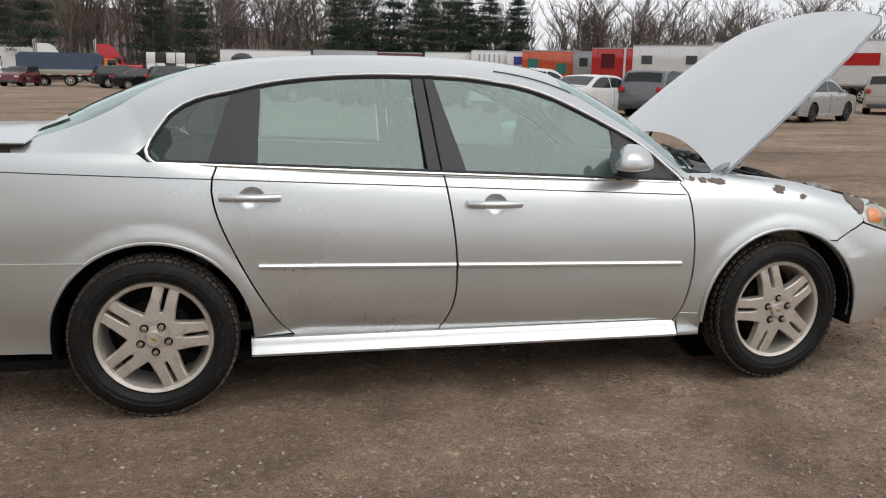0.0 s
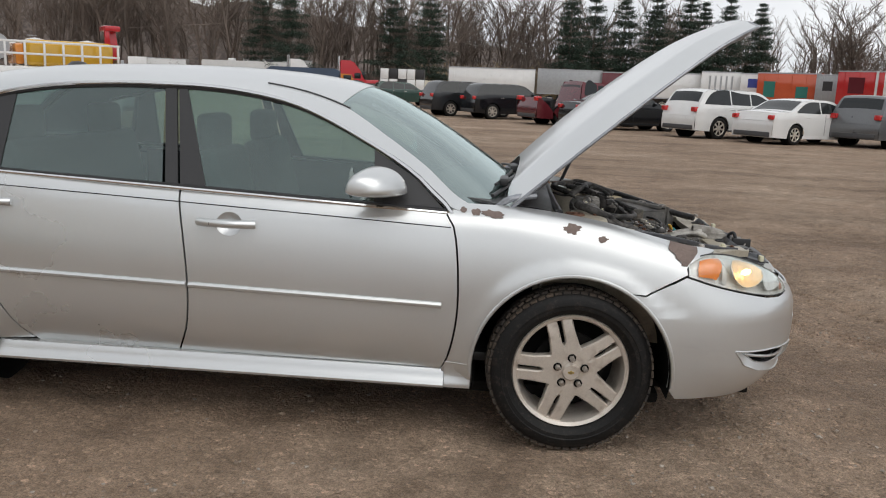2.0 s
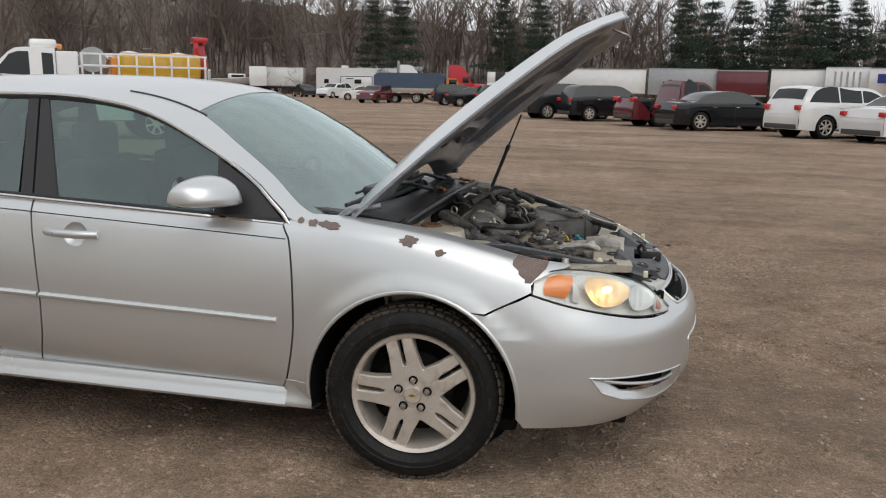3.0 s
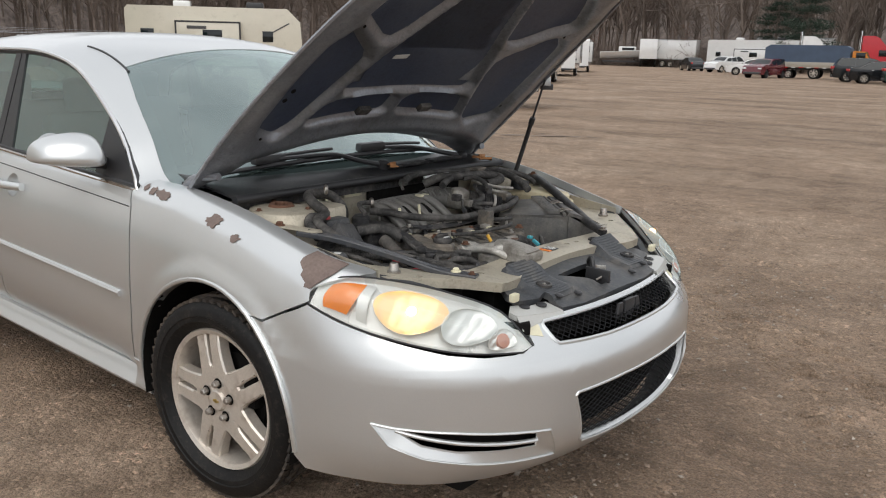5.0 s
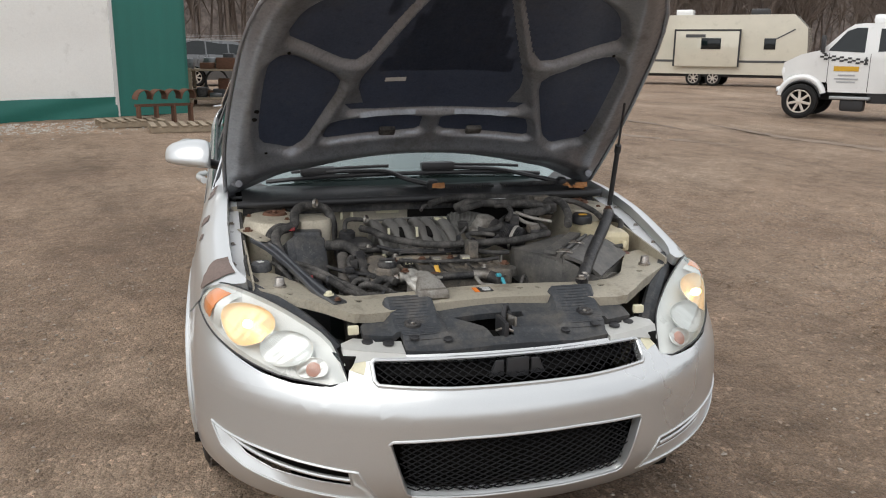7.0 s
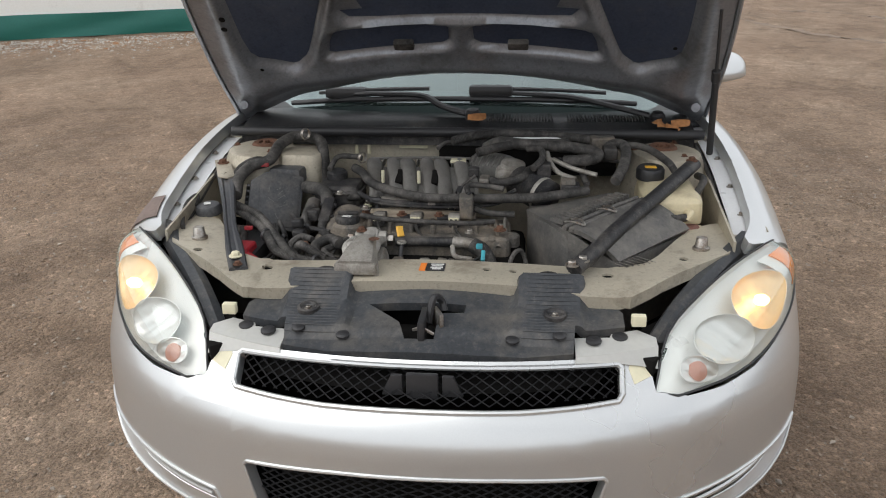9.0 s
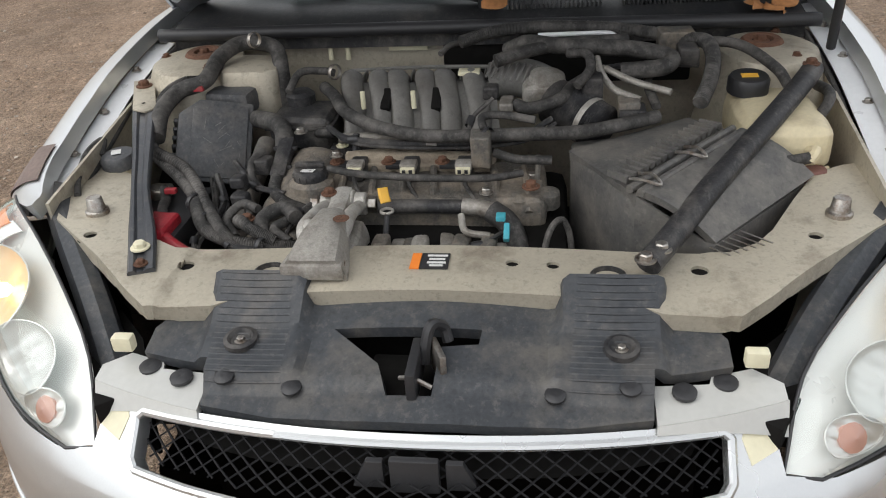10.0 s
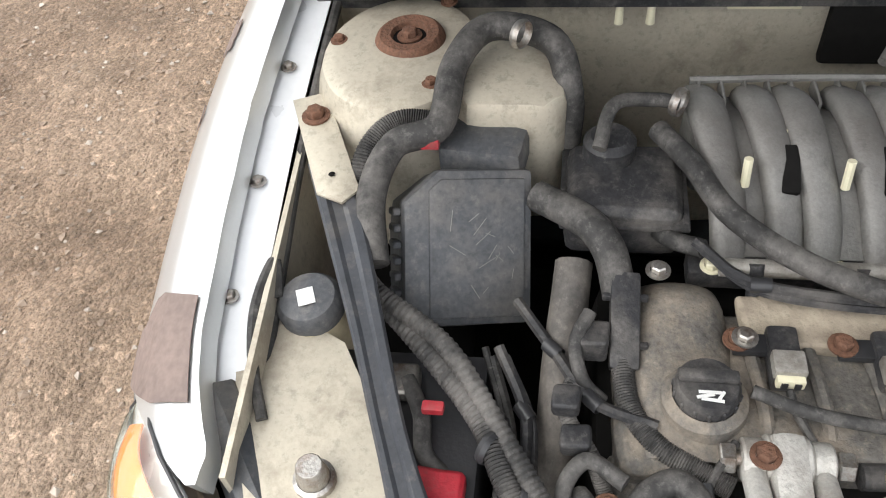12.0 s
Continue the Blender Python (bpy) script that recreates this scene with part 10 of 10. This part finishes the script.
strew("bare_woods", "thin bare trees deeper in the woods", "woods", thin_trees, spots, BARK)
# low scrub along the edge
scrub = [limb_mesh([l for l in sum(([(Vector((rnd.gauss(0, 0.25), rnd.gauss(0, 0.25), 0)), Vector((rnd.gauss(0, 0.55), rnd.gauss(0, 0.55), rnd.uniform(0.5, 1.0))), 0.012, 0.004)] for _ in range(46)), [])], 0.006) for _ in range(3)]
for m, count, lab in ((BRUSH, 520, "brown leafless scrub under the trees"), (STRAW, 40, "straw-coloured saplings at the wood's edge")):
    spots = []
    for k in range(count):
        az = rnd.uniform(-72, 122) if m is BRUSH else rnd.uniform(-14, 6)
        x, y = at_az(az, wood_r(az) - rnd.uniform(-8, 5))
        spots.append((x, y, 0, rnd.uniform(1.6, 4.2) if m is BRUSH else rnd.uniform(2.5, 5.5), rnd.uniform(0, 6.28), rnd.randrange(3)))
    strew("scrub", lab, "scrub", scrub, spots, m)


def leaf_clump(rnd, n, size, flat=0.5):
    """Small leaf faces strewn in a cloud."""
    vs, fs = [], []
    for _ in range(n):
        c = Vector((rnd.gauss(0, 0.42), rnd.gauss(0, 0.42), rnd.gauss(0, 0.42 * flat)))
        a, b = Vector((rnd.gauss(0, 1), rnd.gauss(0, 1), rnd.gauss(0, 0.6))).normalized(), Vector((rnd.gauss(0, 1), rnd.gauss(0, 1), rnd.gauss(0, 0.6))).normalized()
        k = len(vs)
        vs += [c + a * size, c + b * size, c - a * size * 0.8]
        fs.append((k, k + 1, k + 2))
    return vs, fs


def pine(label, at, h, seed, full=1.0, material=None):
    r = random.Random(seed)
    t = thing("pine_tree", label, "tree", pose(at[0], at[1], 0, 0, 0, r.uniform(0, 360)), "pines at the wood's edge")
    part("trunk", cyl(bmx(), (0, 0, -0.1), (0, 0, h), 0.20, 0.03, 8), BARK, t)
    vs, fs, bl = [], [], []
    z = h * r.uniform(0.14, 0.26)
    z0 = z
    while z < h * 0.985:
        f = (z - z0) / (h - z0)
        reach = h * 0.215 * (1 - f) ** 0.85 * r.uniform(0.75, 1.2) + 0.15
        turn, droop = r.uniform(0, 6.28), r.uniform(-0.22, 0.10) + 0.35 * f
        for k in range(5):
            if r.random() < 0.12 * full:
                continue
            a, own = turn + 1.257 * k + r.uniform(-0.35, 0.35), reach * r.uniform(0.6, 1.2)
            tip = Vector((math.cos(a) * own, math.sin(a) * own, z + own * droop + r.uniform(-0.15, 0.15)))
            bl.append((Vector((0, 0, z)), tip, 0.03, 0.012))
            for q in (0.40, 0.66, 0.92):
                cv, cf = leaf_clump(r, int(84 * full), 0.135, 0.42)
                n0 = len(vs)
                c = Vector((0, 0, z)).lerp(tip, q)
                sc = (0.46 + 0.62 * (1 - f)) * (1.15 - 0.30 * q)
                vs += [c + v * sc for v in cv]
                fs += [tuple(i + n0 for i in g) for g in cf]
        z += h * r.uniform(0.036, 0.052)
    me = bpy.data.meshes.new("crown")
    me.from_pydata([tuple(v) for v in vs], [], fs)
    me.materials.append(material or NEEDLE)
    o = new("crown", me)
    o.parent = t
    v, f = limb_mesh(bl)
    me = bpy.data.meshes.new("bough_frame")
    me.from_pydata(v.tolist(), [], f.tolist())
    me.materials.append(BARK)
    o = tagged(new("bough_frame", me), "many thin grey boughs", kind="stuff")
    o.parent = t
    return t


for k, (x, y, h, l) in enumerate(((-10.1, 92.0, 13.5, "dark pine among bare trees"), (5.8, 91.0, 12.5, "tall dark pine at the wood's edge"), (8.8, 95.0, 13.5, "tall dark pine at the wood's edge"), (12.0, 93.0, 12.5, "tall dark pine at the wood's edge"), (15.0, 90.5, 13.0, "tall dark pine at the wood's edge"), (18.6, 90.0, 13.5, "tall dark pine at the wood's edge"), (21.0, 94.0, 12.0, "tall dark pine at the wood's edge"), (23.4, 92.5, 13.0, "tall dark pine at the wood's edge"), (27.3, 94.0, 12.0, "tall dark pine at the wood's edge"), (-28.0, 98.0, 15.0, "dark pine among bare trees"), (-36.0, 112.0, 17.0, "dark pine among bare trees"), (-16.0, 104.0, 15.0, "dark pine among bare trees"))):
    pine(l, (x, y), h, 300 + k)
for k, az in enumerate((24, 30, 41, -22, -30, 70, 83, 9, -5, 55)):
    x, y = at_az(az, wood_r(az) + 1)
    r = random.Random(500 + k)
    oak = thing("oak_tree", "small oak with russet leaves still on", "tree", pose(x, y, 0, 0, 0, 40 * k), "oaks at the wood's edge")
    v, f = limb_mesh(grow(r, 6.0, 1.0, 2, 4), 0.02)
    me = bpy.data.meshes.new("trunk")
    me.from_pydata(v.tolist(), [], f.tolist())
    me.materials.append(BARK)
    o = new("trunk", me)
    o.parent = oak
    vs, fs = [], []
    for _ in range(42):
        cv, cf = leaf_clump(r, 30, 0.12, 0.8)
        n0 = len(vs)
        c = Vector((r.gauss(0, 1.2), r.gauss(0, 1.2), r.uniform(1.2, 6.2)))
        vs += [c + q * 0.8 for q in cv]
        fs += [tuple(i + n0 for i in g) for g in cf]
    me = bpy.data.meshes.new("crown")
    me.from_pydata([tuple(q) for q in vs], [], fs)
    me.materials.append(RUSSET)
    o = new("crown", me)
    o.parent = oak


# wooded slope behind the trees; its unseen -y half is added only for reflections
def slope_mat():
    m = bpy.data.materials.new("distant_winter_wood")
    m.use_nodes = True
    n, l = m.node_tree.nodes, m.node_tree.links
    b = n["Principled BSDF"]
    b.inputs["Roughness"].default_value = 1.0
    co, mp = n.new("ShaderNodeTexCoord"), n.new("ShaderNodeMapping")
    mp.inputs["Scale"].default_value = (1.0, 1.0, 0.10)
    l.new(co.outputs["Object"], mp.inputs["Vector"])
    t = n.new("ShaderNodeTexNoise")
    t.inputs["Scale"].default_value, t.inputs["Detail"].default_value, t.inputs["Roughness"].default_value = 0.9, 10.0, 0.75
    l.new(mp.outputs[0], t.inputs["Vector"])
    r = n.new("ShaderNodeValToRGB")
    r.color_ramp.elements[0].position, r.color_ramp.elements[0].color = 0.36, (0.045, 0.036, 0.032, 1)
    r.color_ramp.elements[1].position, r.color_ramp.elements[1].color = 0.66, (0.20, 0.162, 0.142, 1)
    l.new(t.outputs["Fac"], r.inputs["Fac"])
    l.new(r.outputs[0], b.inputs["Base Color"])
    return m


slope_h = crv([-180, -75, -40, -14, -4, 4, 12, 22, 40, 100, 130, 180], [7, 6.5, 6.0, 6.0, 8.0, 11.0, 14.0, 19.0, 26.0, 30.0, 26.0, 7])
slope_r = crv([-180, -75, -40, 0, 16, 30, 45, 62, 80, 100, 130, 180], [150, 140, 136, 136, 140, 175, 185, 170, 150, 140, 130, 150])


def slope_at(u, v):
    az = -180 + 360 * u
    h = slope_h(az) * (0.92 + 0.10 * noise.noise((az * 0.5, 0, 0)) + 0.10 * noise.noise((az * 2.3, 7, 0)))
    x, y = at_az(az, slope_r(az) + 26 * v)
    return Vector((x, y, -0.5 + (h + 0.5) * v))


bm = grid(slope_at, 360, 8)
tagged(part("backdrop", bm, slope_mat()), "brown wooded slope behind the lot", "woods", kind="structure")
